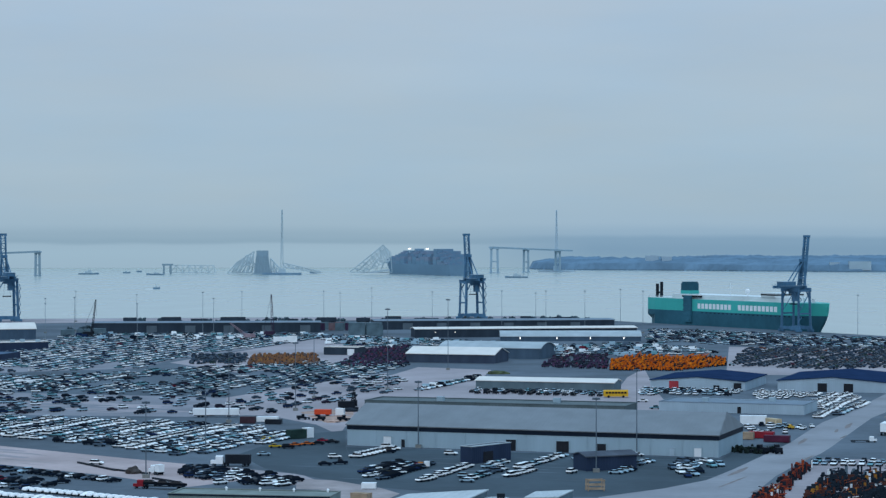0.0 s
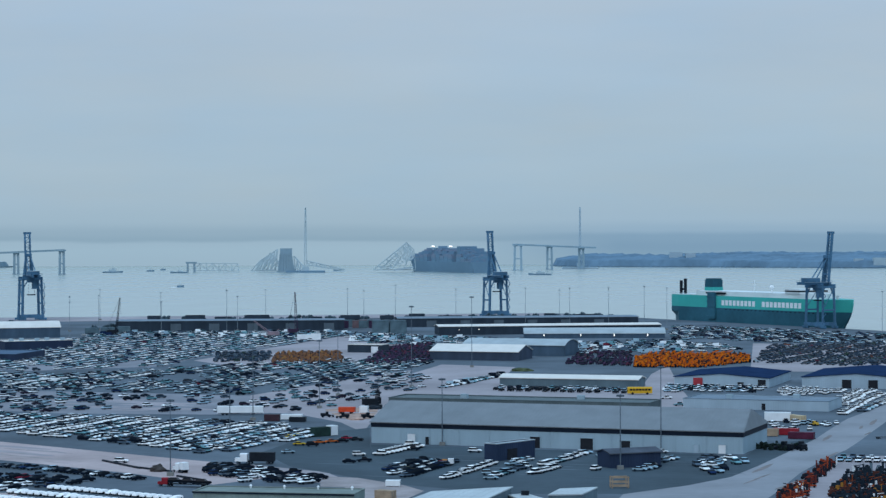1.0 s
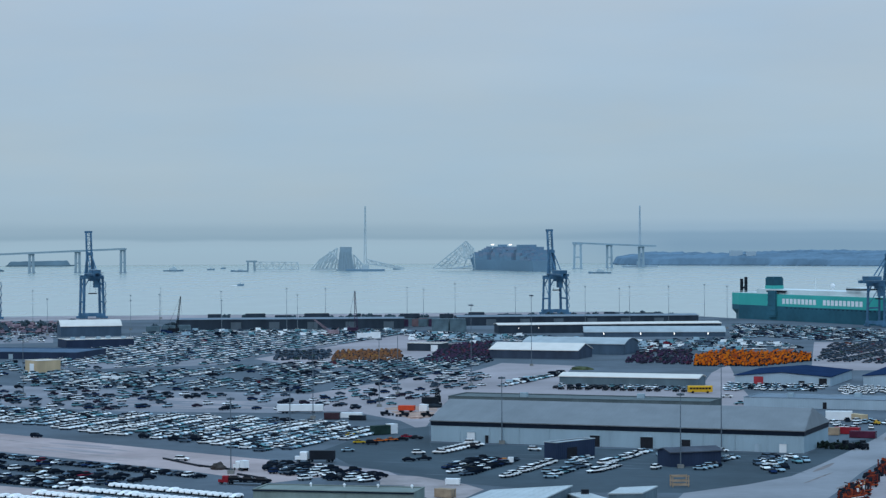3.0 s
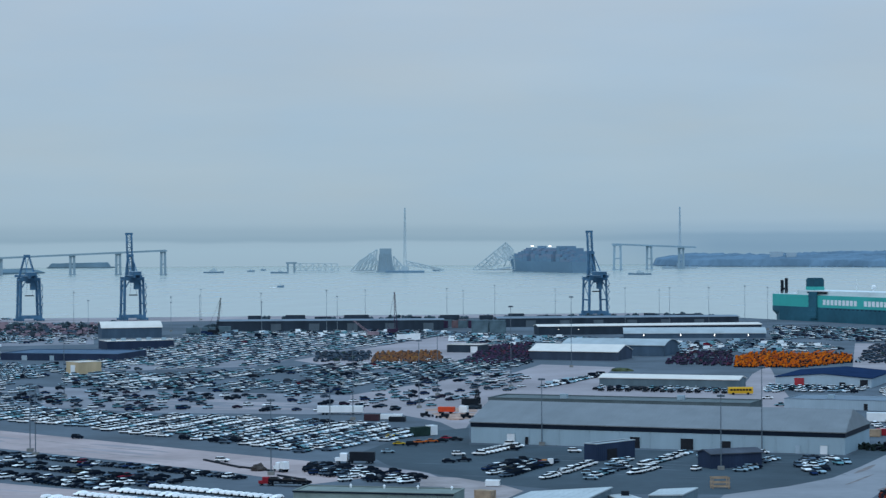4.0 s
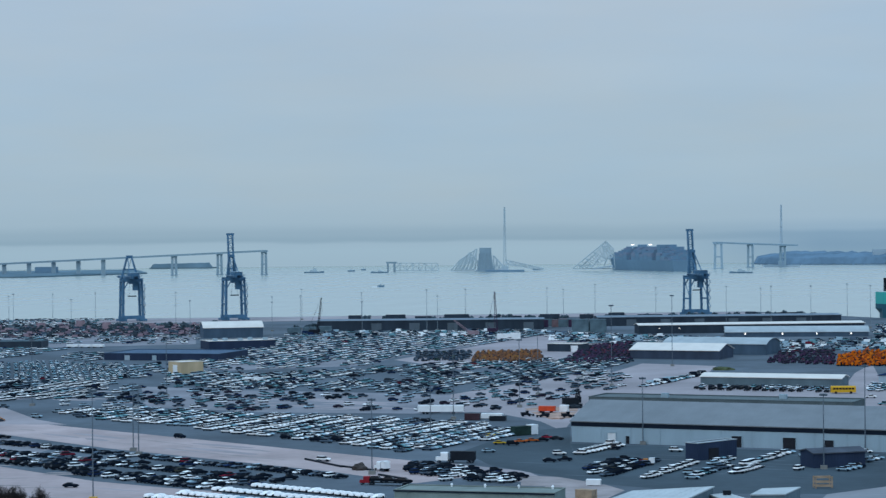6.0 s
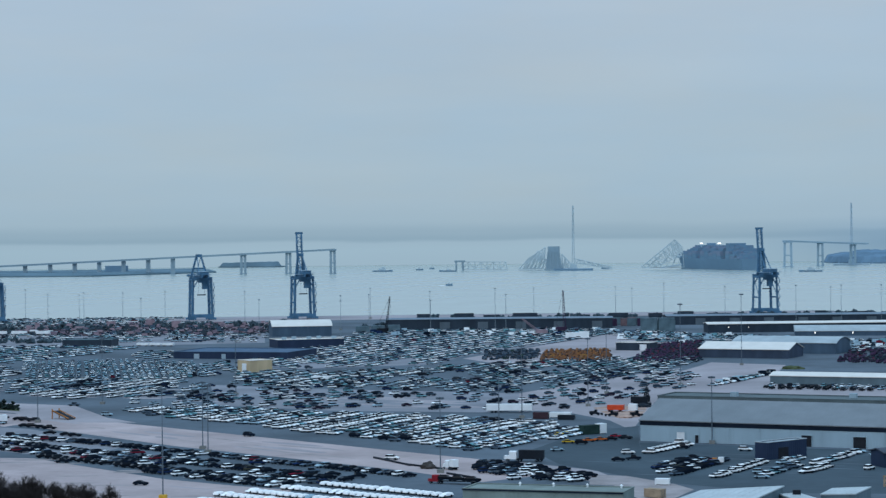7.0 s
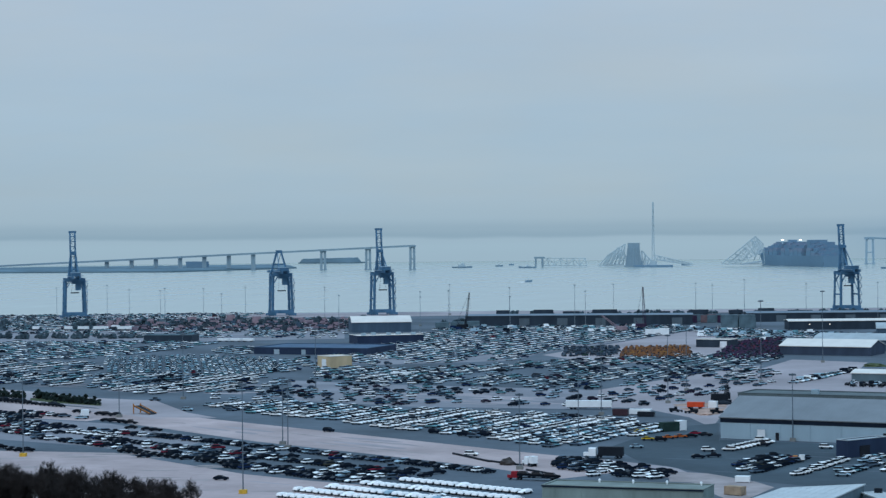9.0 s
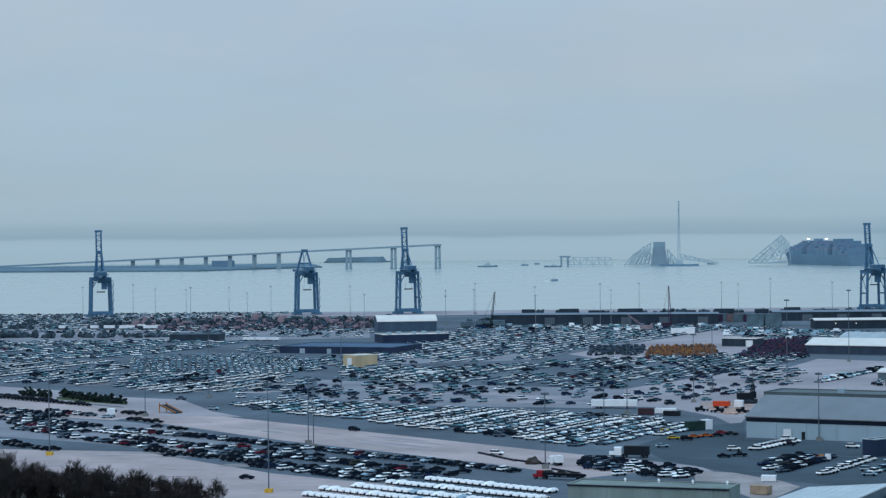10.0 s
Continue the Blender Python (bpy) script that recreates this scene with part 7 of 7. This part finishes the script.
for p, deg, kind, pal, lab in (
        ((-99.8, 651.0), -12, "suv", "white", "white utility car on the concrete road"), ((-158.6, 725.7), -30, "suv", "dark", "dark car driving on the concrete road"),
        ((-156.8, 583.0), -4, "saloon", "dark", "lone dark car on pale concrete"), ((-195.4, 639.7), -8, "pickup", "dark", "dark pickup on pale concrete"),
        ((-92.9, 550.7), -6, "saloon", "dark", "dark car on pale concrete"), ((-256.4, 855.3), -8, "pickup", "pale", "pale pickup by the loading ramp"),
        ((-229.5, 807.1), 0, "suv", "mixed", "car parked by the loading ramp"), ((-146.2, 849.3), 10, "suv", "pale", "pale car on open asphalt"),
        ((-53.7, 677.8), 15, "saloon", "mixed", "lone car in the dark asphalt lot"), ((-48.0, 700.6), 5, "suv", "black", "lone dark car in the lot"),
        ((-32.0, 669.2), 10, "suv", "white", "white car alone in the lot"), ((-33.9, 649.4), 5, "saloon", "dark", "dark car alone in the lot"),
        ((-29.7, 652.6), 0, "pickup", "dark", "dark pickup alone in the lot"), ((-16.5, 686.6), -10, "pickup", "dark", "dark pickup beside white vans"),
        ((2.4, 679.5), -12, "suv", "pale", "pale car beside the dark shed"), ((58.2, 676.0), -8, "saloon", "dark", "dark car beside the low shed"),
        ((35.8, 627.8), 60, "suv", "white", "white car near the low shed"), ((6.4, 604.7), -6, "saloon", "pale", "pale car in front of the lot"),
        ((6.0, 616.0), -6, "suv", "mixed", "car in front of the lot"), ((79.2, 896.7), -5, "pickup", "white", "white pickup behind the hall"),
        ((81.0, 861.5), 10, "pickup", "pale", "pale pickup behind the hall")):
    single_vehicle(*p, deg, kind, pal, lab)


def bus(x, y, deg):
    b = thing("bus", x, y, 0, deg, "bright yellow bus parked behind the hall", "bus")
    bm = fresh()
    prism(bm, [(-1.2, 0.5), (-1.25, 2.6), (-0.9, 3.1), (0.9, 3.1), (1.25, 2.6), (1.2, 0.5)], 0, 10.0)
    part("body", bm, M_YELLOW_BUS, b)
    for k in range(7):
        boxed("window", M_GLASS, b, 0.8 + 1.25 * k, 1.8 + 1.25 * k, -1.29, -1.22, 1.7, 2.4)
    for wx in (2, 8):
        for s in (-1, 1):
            bm = fresh()
            rod(bm, (wx, s * 0.95, 0.5), (wx, s * 1.25, 0.5), 0.5, n=12)
            part("wheel", bm, M_TYRE, b)
    return b


bus(65.5, 921.8, 2)

box_thing(-47.0, 827.0, -8, 5.8, 2.6, 1.9, M_ORANGE_BRIGHT, "low bright orange steel skip by the soil", "skip", "skip", True, 0.5)
loader(-50.5, 811.2, 10, M_BLACKSTEEL, "dark wheel loader parked beside orange skip", size=0.6)
loader(-44.0, 806.5, 175, M_BLACKSTEEL, "dark wheel loader parked before the soil", size=0.6)
loader(-35.6, 806.0, 20, M_BLACKSTEEL, "small dark machine beside the soil heap", size=0.62)
for x, y, deg, kind, pal, lab in ((-57.2, 727.8, 42, "saloon", "yellow", "yellow car at the end of a parked row"), (-54.4, 731.2, 42, "saloon", "yellow", "yellow car at the end of a parked row"),
                                  (-46.2, 708.4, 20, "saloon", "orange", "orange car alone in the dark asphalt lot"), (-42.6, 711.6, 20, "saloon", "orange", "orange car alone in the dark asphalt lot"),
                                  (-39.4, 713.8, 10, "saloon", "black", "black car beside orange cars in the lot"), (-38.2, 722.4, -20, "saloon", "red", "red car near the end of the hall"),
                                  (-35.0, 719.2, -20, "saloon", "black", "black car near the end of the hall"), (-52.2, 703.0, 5, "saloon", "yellow", "yellow car alone in the dark asphalt lot")):
    single_vehicle(x, y, deg, kind, pal, lab)
loader(118.4, 770.9, 120, M_YELLOW, "yellow loader behind the hall", size=0.5)
for k in range(2):
    loader(101.3, 684.8, 100 + 40 * k, M_BLACKSTEEL, "black machine parked beside the road", size=0.8).location.x -= 5 * k
crawler_crane(-113.2, 1480.3, 0, M_PLUM, 25, -2, "dark plum crawler crane with upright boom", None, 1.9)
crawler_crane(-230.4, 1472.1, 0, M_BLACKSTEEL, 22, 7, "black crawler crane with raised boom", None, 1.2)
crawler_crane(-123.8, 1439.9, 180, M_RUST, 13, 52, "faded orange crawler crane with low boom", None, 1.4)
crawler_crane(-35.4, 853.2, 0, M_BLACKSTEEL, 4.5, 4, "dark material handler with short boom", None, 2.2)


def heap(x, y, w, d, h, material, label, seed):
    """An uneven heap."""
    bm = fresh()
    bmesh.ops.create_icosphere(bm, subdivisions=3, radius=1)
    bmesh.ops.bisect_plane(bm, geom=bm.verts[:] + bm.edges[:] + bm.faces[:], plane_co=(0, 0, 0), plane_no=(0, 0, -1), clear_outer=True)
    for v in bm.verts:
        k = 1 + 0.35 * noise.noise(v.co * 2.2 + Vector((seed, 0, 0)))
        v.co = Vector((v.co.x * w * k, v.co.y * d * k, max(0, v.co.z) * h * k))
    ob = part("mound", bm, material)
    ob.matrix_basis = pose(x, y, 0)
    return tagged(ob, label, "heap")


heap(*(-35.3, 850.4), 3.6, 4, 1.4, M_BLACKSTEEL, "dark scrap heap beside the hall", 3)
heap(*(26.5, 1080.3), 5.5, 4, 1.6, M_GRASS, "low grassy mound beside the shed", 13)
heap(*(-39.3, 801.3), 3, 4, 1.0, M_SAND, "low sandy soil heap", 5)
heap(*(-86.0, 627.8), 2.2, 2.4, 1.9, M_RUBBLE, "brown rubble heap beside the road", 8)


def barrier(a, b, label):
    """A run of low dark kerb rails."""
    a, b = Vector((*a, 0)), Vector((*b, 0))
    n = max(2, int((b - a).length / 4))
    t = thing("barrier", a.x, a.y, 0, 0, label, "barrier")
    for i in range(n):
        p, q = (b - a) * (i / n), (b - a) * ((i + 0.94) / n)
        bm = fresh()
        beam(bm, p + Vector((0, 0, 0.25)), q + Vector((0, 0, 0.25)), 0.55, 0.5)
        part("rail", bm, M_BLACKSTEEL, t)
    return t


barrier((-106.0, 655.9), (-91.8, 633.8), "low dark steel barrier on the road")
barrier((-93.8, 636.9), (-81.6, 624.8), "low dark steel barrier on the road")
barrier((-78.8, 613.2), (-69.9, 602.0), "low dark steel barrier on the road")


def loading_ramp(x, y, deg):
    t = thing("loading_ramp", x, y, 0, deg, "dark steel loading ramp with orange posts", "ramp")
    bm = fresh()
    prism(bm, [(-1.6, 0), (-1.6, 0.2), (1.6, 0.2), (1.6, 0)], 0, 9)
    for v in bm.verts:
        v.co.z += 0.05 + (9 - v.co.x) / 9 * 2.6
    part("deck", bm, M_BLACKSTEEL, t)
    for s in (-1.65, 1.65):
        bm = fresh()
        beam(bm, (0, s, 3.1), (9, s, 0.5), 0.2, 0.3)
        part("side_rail", bm, M_RUST_ORANGE, t)
        bm = fresh()
        beam(bm, (0.2, s, 0), (0.2, s, 3.6), 0.3)
        part("post", bm, M_RUST_ORANGE, t)
    return t


loading_ramp(*(-245.6, 795.9), -32)


def timber_frame(x, y):
    t = thing("timber_crate", x, y, 0, 10, "open crate of raw timber beside the lot", "crate")
    for px_ in (0, 4.2):
        for py_ in (0, 2.4):
            boxed("post", M_WOOD, t, px_, px_ + 0.3, py_, py_ + 0.3, 0, 3.0)
    for z in (0.4, 1.4, 2.6):
        for py_ in (-0.12, 2.52):
            boxed("slat", M_WOOD, t, -0.1, 4.6, py_, py_ + 0.1, z, z + 0.35)


timber_frame(*(37.4, 583.3))

# ---------------------------------------------------------------- trees and bushes


def bare_tree(x, y, height, seed, spread_=0.42):
    """A leafless tree: a tapered trunk, limbs and a haze of fine twigs."""
    r = random.Random(seed)
    t = thing("bare_tree", x, y, 0, r.uniform(0, 360), "dark leafless tree with fine twigs", "tree", "trees at the yard's edge")
    V_, F_ = [], []

    def stick(a, b, r0, r1, n=4):
        w = (b - a).normalized()
        u = w.orthogonal().normalized()
        v = w.cross(u)
        k = len(V_)
        for p, rr in ((a, r0), (b, r1)):
            for i in range(n):
                q = 2 * math.pi * i / n
                V_.append(tuple(p + u * math.cos(q) * rr + v * math.sin(q) * rr))
        for i in range(n):
            F_.append((k + i, k + (i + 1) % n, k + n + (i + 1) % n, k + n + i))

    def grow(a, way, length, rad, depth):
        b = a + way * length
        stick(a, b, rad, rad * 0.7, 5 if depth > 3 else 3)
        if depth == 0:
            return
        for i in range(3 if depth > 1 else 4):
            side = Vector((r.uniform(-1, 1), r.uniform(-1, 1), r.uniform(0.0, 0.95)))
            w = (way + side * (spread_ + 0.12 * (5 - depth))).normalized()
            grow(a.lerp(b, r.uniform(0.55, 1.0)), w, length * r.uniform(0.6, 0.82), max(rad * 0.55, 0.026), depth - 1)

    trunk_h = height * 0.22
    bm = fresh()
    rod(bm, (0, 0, -0.2), (0, 0, trunk_h), height * 0.022, height * 0.016, 8)
    part("trunk", bm, M_BARK, t)
    for i in range(4):
        w = Vector((r.uniform(-0.6, 0.6), r.uniform(-0.6, 0.6), 1)).normalized()
        grow(Vector((0, 0, trunk_h * r.uniform(0.7, 1.0))), w, height * 0.27, height * 0.011, 5)
    top = max(v[2] for v in V_)
    k = height / top
    me = bpy.data.meshes.new("crown")
    me.from_pydata([(v[0] * k, v[1] * k, v[2] * k) for v in V_], [], F_)
    me.materials.append(M_TWIG)
    crown = new("crown", me)
    crown.parent = t
    return t


TREES = [bare_tree(-212 + 14 * k, 486 - 6 * k, h, 40 + k) for k, h in enumerate((15.5, 14.5, 16.0))]
for k in range(130):
    f = k / 129
    tx, ty = -218 + 76 * f + r3.uniform(-3, 3), 500 - 4 * f + r3.uniform(-14, 8)
    hh = 15.0 - 4.0 * f - 3.4 * f * f + r3.uniform(-1.8, 1.8)
    src = TREES[k % 3]
    m = pose(tx, ty, 0, 0, 0, r3.uniform(0, 360)) @ Matrix.Diagonal((1, 1, 1, 1))
    c = copy_thing(src, m)
    c.scale = (hh / 15.3,) * 3


def clump(name, spots, material, label, seed):
    """Bushes as many small leaf clumps."""
    r = random.Random(seed)
    t = thing(name, spots[0][0], spots[0][1], 0, 0, label, "bush")
    ox, oy = spots[0][0], spots[0][1]
    for x, y, w, h in spots:
        bm = fresh()
        for _ in range(16):
            a, q = r.uniform(0, 6.28), r.uniform(0, 1) ** 0.5 * w
            z = r.uniform(0.2, 1.0) * h * (1 - 0.4 * q / w)
            s = r.uniform(0.35, 0.6) * w * 0.7
            vs = bmesh.ops.create_icosphere(bm, subdivisions=1, radius=s, matrix=Matrix.Translation((x - ox + q * math.cos(a), y - oy + q * math.sin(a), max(z - s * 0.4, s * 0.4))))["verts"]
            for v in vs:
                v.co += Vector((r.uniform(-1, 1), r.uniform(-1, 1), r.uniform(-1, 1))) * s * 0.35
        part("foliage", bm, material, t)
    return t


HEDGE = [(-328.9, 875.9), (-325.4, 873.0), (-319.6, 870.2), (-316.1, 867.3), (-309.1, 867.6), (-305.3, 864.8), (-300.4, 859.0), (-295.6, 853.3), (-291.9, 850.6), (-287.2, 845.0), (-283.6, 842.4), (-279.5, 839.7), (-275.4, 837.1)]
for i, (x, y) in enumerate(HEDGE):
    clump("evergreen_bush", [(x, y, 2.0, 3.8), (x + 1.6, y - 1.2, 1.7, 3.2)], M_BUSH, "dark evergreen bush beside the road", i)
for k in range(46):
    f = k / 45
    x, y = -640 + 330 * f + r3.uniform(-4, 4), 1470 + 130 * f + r3.uniform(-46, 46)
    clump("quay_tree", [(x, y, r3.uniform(2.4, 4.2), r3.uniform(3.5, 7.0))], M_SCRUB, "dark scrubby tree near the quay", 60 + k)
for k in range(16):
    x, y = -255 + 3.4 * k + r3.uniform(-3, 3), 1560 + r3.uniform(-20, 40)
    clump("quay_tree", [(x, y, r3.uniform(2.4, 3.6), r3.uniform(3.5, 6.0))], M_SCRUB, "dark scrubby tree near the quay", 120 + k)
for k in range(24):
    a_, b_ = Vector((-523.0, 1359.9)), Vector((-414.3, 1364.8))
    p = a_.lerp(b_, k / 23) + Vector((r3.uniform(-3, 3), r3.uniform(-10, 10)))
    clump("quay_tree", [(p.x, p.y, r3.uniform(1.8, 4.4), r3.uniform(2.0, 5.6))], M_SCRUB, "dark scrubby tree near the quay", 300 + k)
for p, ln in (((-526.5, 1470.1), 4), ((-503.7, 1469.3), 5), ((-494.0, 1468.9), 7), ((-483.0, 1468.5), 10), ((-475.6, 1485.3), 5), ((-465.7, 1467.9), 9)):
    box_thing(*p, 4, ln, 2.6, 2.0, M_WHITE, "white box trailer parked near the quay", "box_trailer", "trailer", raised=0.9)
for k, (x, y) in enumerate(((91.4, 686.6), (94.3, 690.2), (96.1, 684.8), (90.0, 690.2), (99.2, 688.4))):
    clump("dark_bush", [(x, y, 1.8, 2.6)], M_BUSH, "dark bush beside the hall", 150 + k)

for k in range(70):
    f = k / 69
    x, y = -219 + 72 * f + r3.uniform(-2, 2), 492 + r3.uniform(-12, 10)
    clump("undergrowth_bush", [(x, y, r3.uniform(2.2, 3.4), (11.0 - 4.5 * f) * r3.uniform(0.42, 0.66))], M_TWIG, "dark tangled undergrowth among bare trees", 200 + k)

for k in range(60):
    f = k / 59
    x, y = -214 + 70 * f + r3.uniform(-2, 2), 474 + r3.uniform(-8, 8)
    clump("undergrowth_bush", [(x, y, r3.uniform(2.4, 3.4), (6.5 - 3.0 * f) * r3.uniform(0.7, 1.0))], M_TWIG, "dark tangled undergrowth among bare trees", 400 + k)

# lit lamps on the sheds' walls
for d in (12.0, 35.0, 56.0, 77.0):
    boxed("wall_lamp", M_LIT, arched_store, d, d + 0.45, -0.35, -0.02, 1.3, 2.6, label="lit wall lamp")
for d in (13.0, 26.0):
    boxed("wall_lamp", M_LIT, transit_shed, d, d + 0.45, -0.35, -0.02, 3.2, 3.6, label="lit wall lamp")
# the cab's orange stands in for an amber glow at this spot
lorry(-5.4, 641.0, 172, M_RUST_ORANGE, M_WHITE, 3.2, "small white lorry among parked cars, orange cab for amber glow", size=0.5)

# dark rail wagons standing along the quay behind the sheds
WAGONS = [(-212, 1700), (-190, 1703), (-168, 1707), (-118, 1714), (-96, 1718), (-66, 1722), (-44, 1726), (-22, 1730), (60, 1745), (84, 1740), (-240, 1696)]


def rail_wagon(x, y, deg):
    t = thing("rail_wagon", x, y, 0, deg, "dark rail wagon standing on the quay", "wagon", "rail wagons along the quay")
    boxed("body", M_WALL_DARK, t, 0, 15, -1.5, 1.5, 1.1, 4.6)
    boxed("roof_walk", M_BLACKSTEEL, t, 0.2, 14.8, -0.5, 0.5, 4.6, 4.9)
    for wx in (1.8, 3.4, 11.6, 13.2):
        for s in (-1, 1):
            bm = fresh()
            rod(bm, (wx, s * 0.65, 0.45), (wx, s * 0.85, 0.45), 0.45, n=10)
            part("wheel", bm, M_BLACKSTEEL, t)
    boxed("underframe", M_BLACKSTEEL, t, 0.5, 14.5, -0.9, 0.9, 0.6, 1.1)
    return t


first = rail_wagon(*WAGONS[0], 9)
for k, (x, y) in enumerate(WAGONS[1:]):
    copy_thing(first, pose(x, y, 0, 0, 0, 9)).scale = ((0.8, 1.25, 0.55, 1.0, 0.7)[k % 5], 1, (0.72, 0.95, 0.62, 0.8)[k % 4])
for k in range(40):
    x = -235 + 345 * k / 39 + r3.uniform(-5, 5)
    clump("quay_tree", [(x, 1722 + 0.16 * (x + 235) * 0.9 + r3.uniform(-12, 6), r3.uniform(2.0, 4.5), r3.uniform(2.2, 4.4))], M_SCRUB, "low dark scrub behind the quay sheds", 500 + k)

# tyre streaks, patches and worn paint on the roads and lots
r5 = random.Random(77)


def streaks(name, count, a, b, spread_m, deg, lengths, widths, material, label, z):
    """Worn streaks scattered along the line from a to b."""
    a, b = Vector(a), Vector(b)
    bm = fresh()
    for k in range(count):
        c = a.lerp(b, r5.random()) + Vector((-(b - a).y, (b - a).x)).normalized() * r5.uniform(-1, 1) * spread_m
        t = radians(deg + r5.uniform(-5, 5))
        d, e = Vector((math.cos(t), math.sin(t))), Vector((-math.sin(t), math.cos(t)))
        ln, w = r5.uniform(*lengths), r5.uniform(*widths)
        ring = []
        for i in range(10):
            q = 2 * math.pi * i / 10
            k2 = r5.uniform(0.7, 1.0)
            p = c + d * math.cos(q) * ln * k2 + e * math.sin(q) * w * k2
            ring.append(bm.verts.new((p.x, p.y, z + 0.0006 * k)))
        bm.faces.new(ring)
    tagged(part(name, bm, material), label, "stains", "", "stuff")


streaks("tyre_streaks", 16, (-330, 850), (-90, 640), 13, -41, (6, 26), (0.4, 1.2), M_CONCRETE_WORN, "dark tyre streaks along the concrete road", 0.02)
streaks("road_patches", 14, (-330, 850), (-90, 640), 14, -41, (8, 22), (1.0, 3.0), M_APRON, "greyer patches in the concrete road", 0.012)
streaks("tyre_streaks", 12, (70, 580), (165, 840), 11, 71, (6, 20), (0.5, 1.2), M_STAIN, "dark tyre streaks along the east road", 0.02)
streaks("lot_stains", 20, (-200, 560), (-110, 560), 40, -30, (3, 12), (0.5, 1.8), M_APRON, "dark stains on the pale concrete lot", 0.012)
streaks("lot_stains", 20, (-230.5, 650.4), (-132.2, 559.2), 30, 8, (4, 12), (0.8, 2.6), M_CONCRETE_WORN, "greyer worn streaks on the pale concrete lot", 0.012)
streaks("lot_stains", 22, (-40, 640), (80, 640), 32, -18, (3, 12), (0.4, 1.4), M_ASPHALT, "pale worn patches in the dark asphalt", 0.012)
streaks("lot_stains", 30, (-180, 880), (-40, 860), 30, -15, (6, 22), (1.0, 4.0), M_APRON, "pale worn patches in the asphalt yard", 0.012)
streaks("lot_stains", 18, (-330, 960), (-200, 900), 30, -15, (6, 22), (1.0, 4.0), M_APRON, "pale worn patches in the asphalt yard", 0.012)
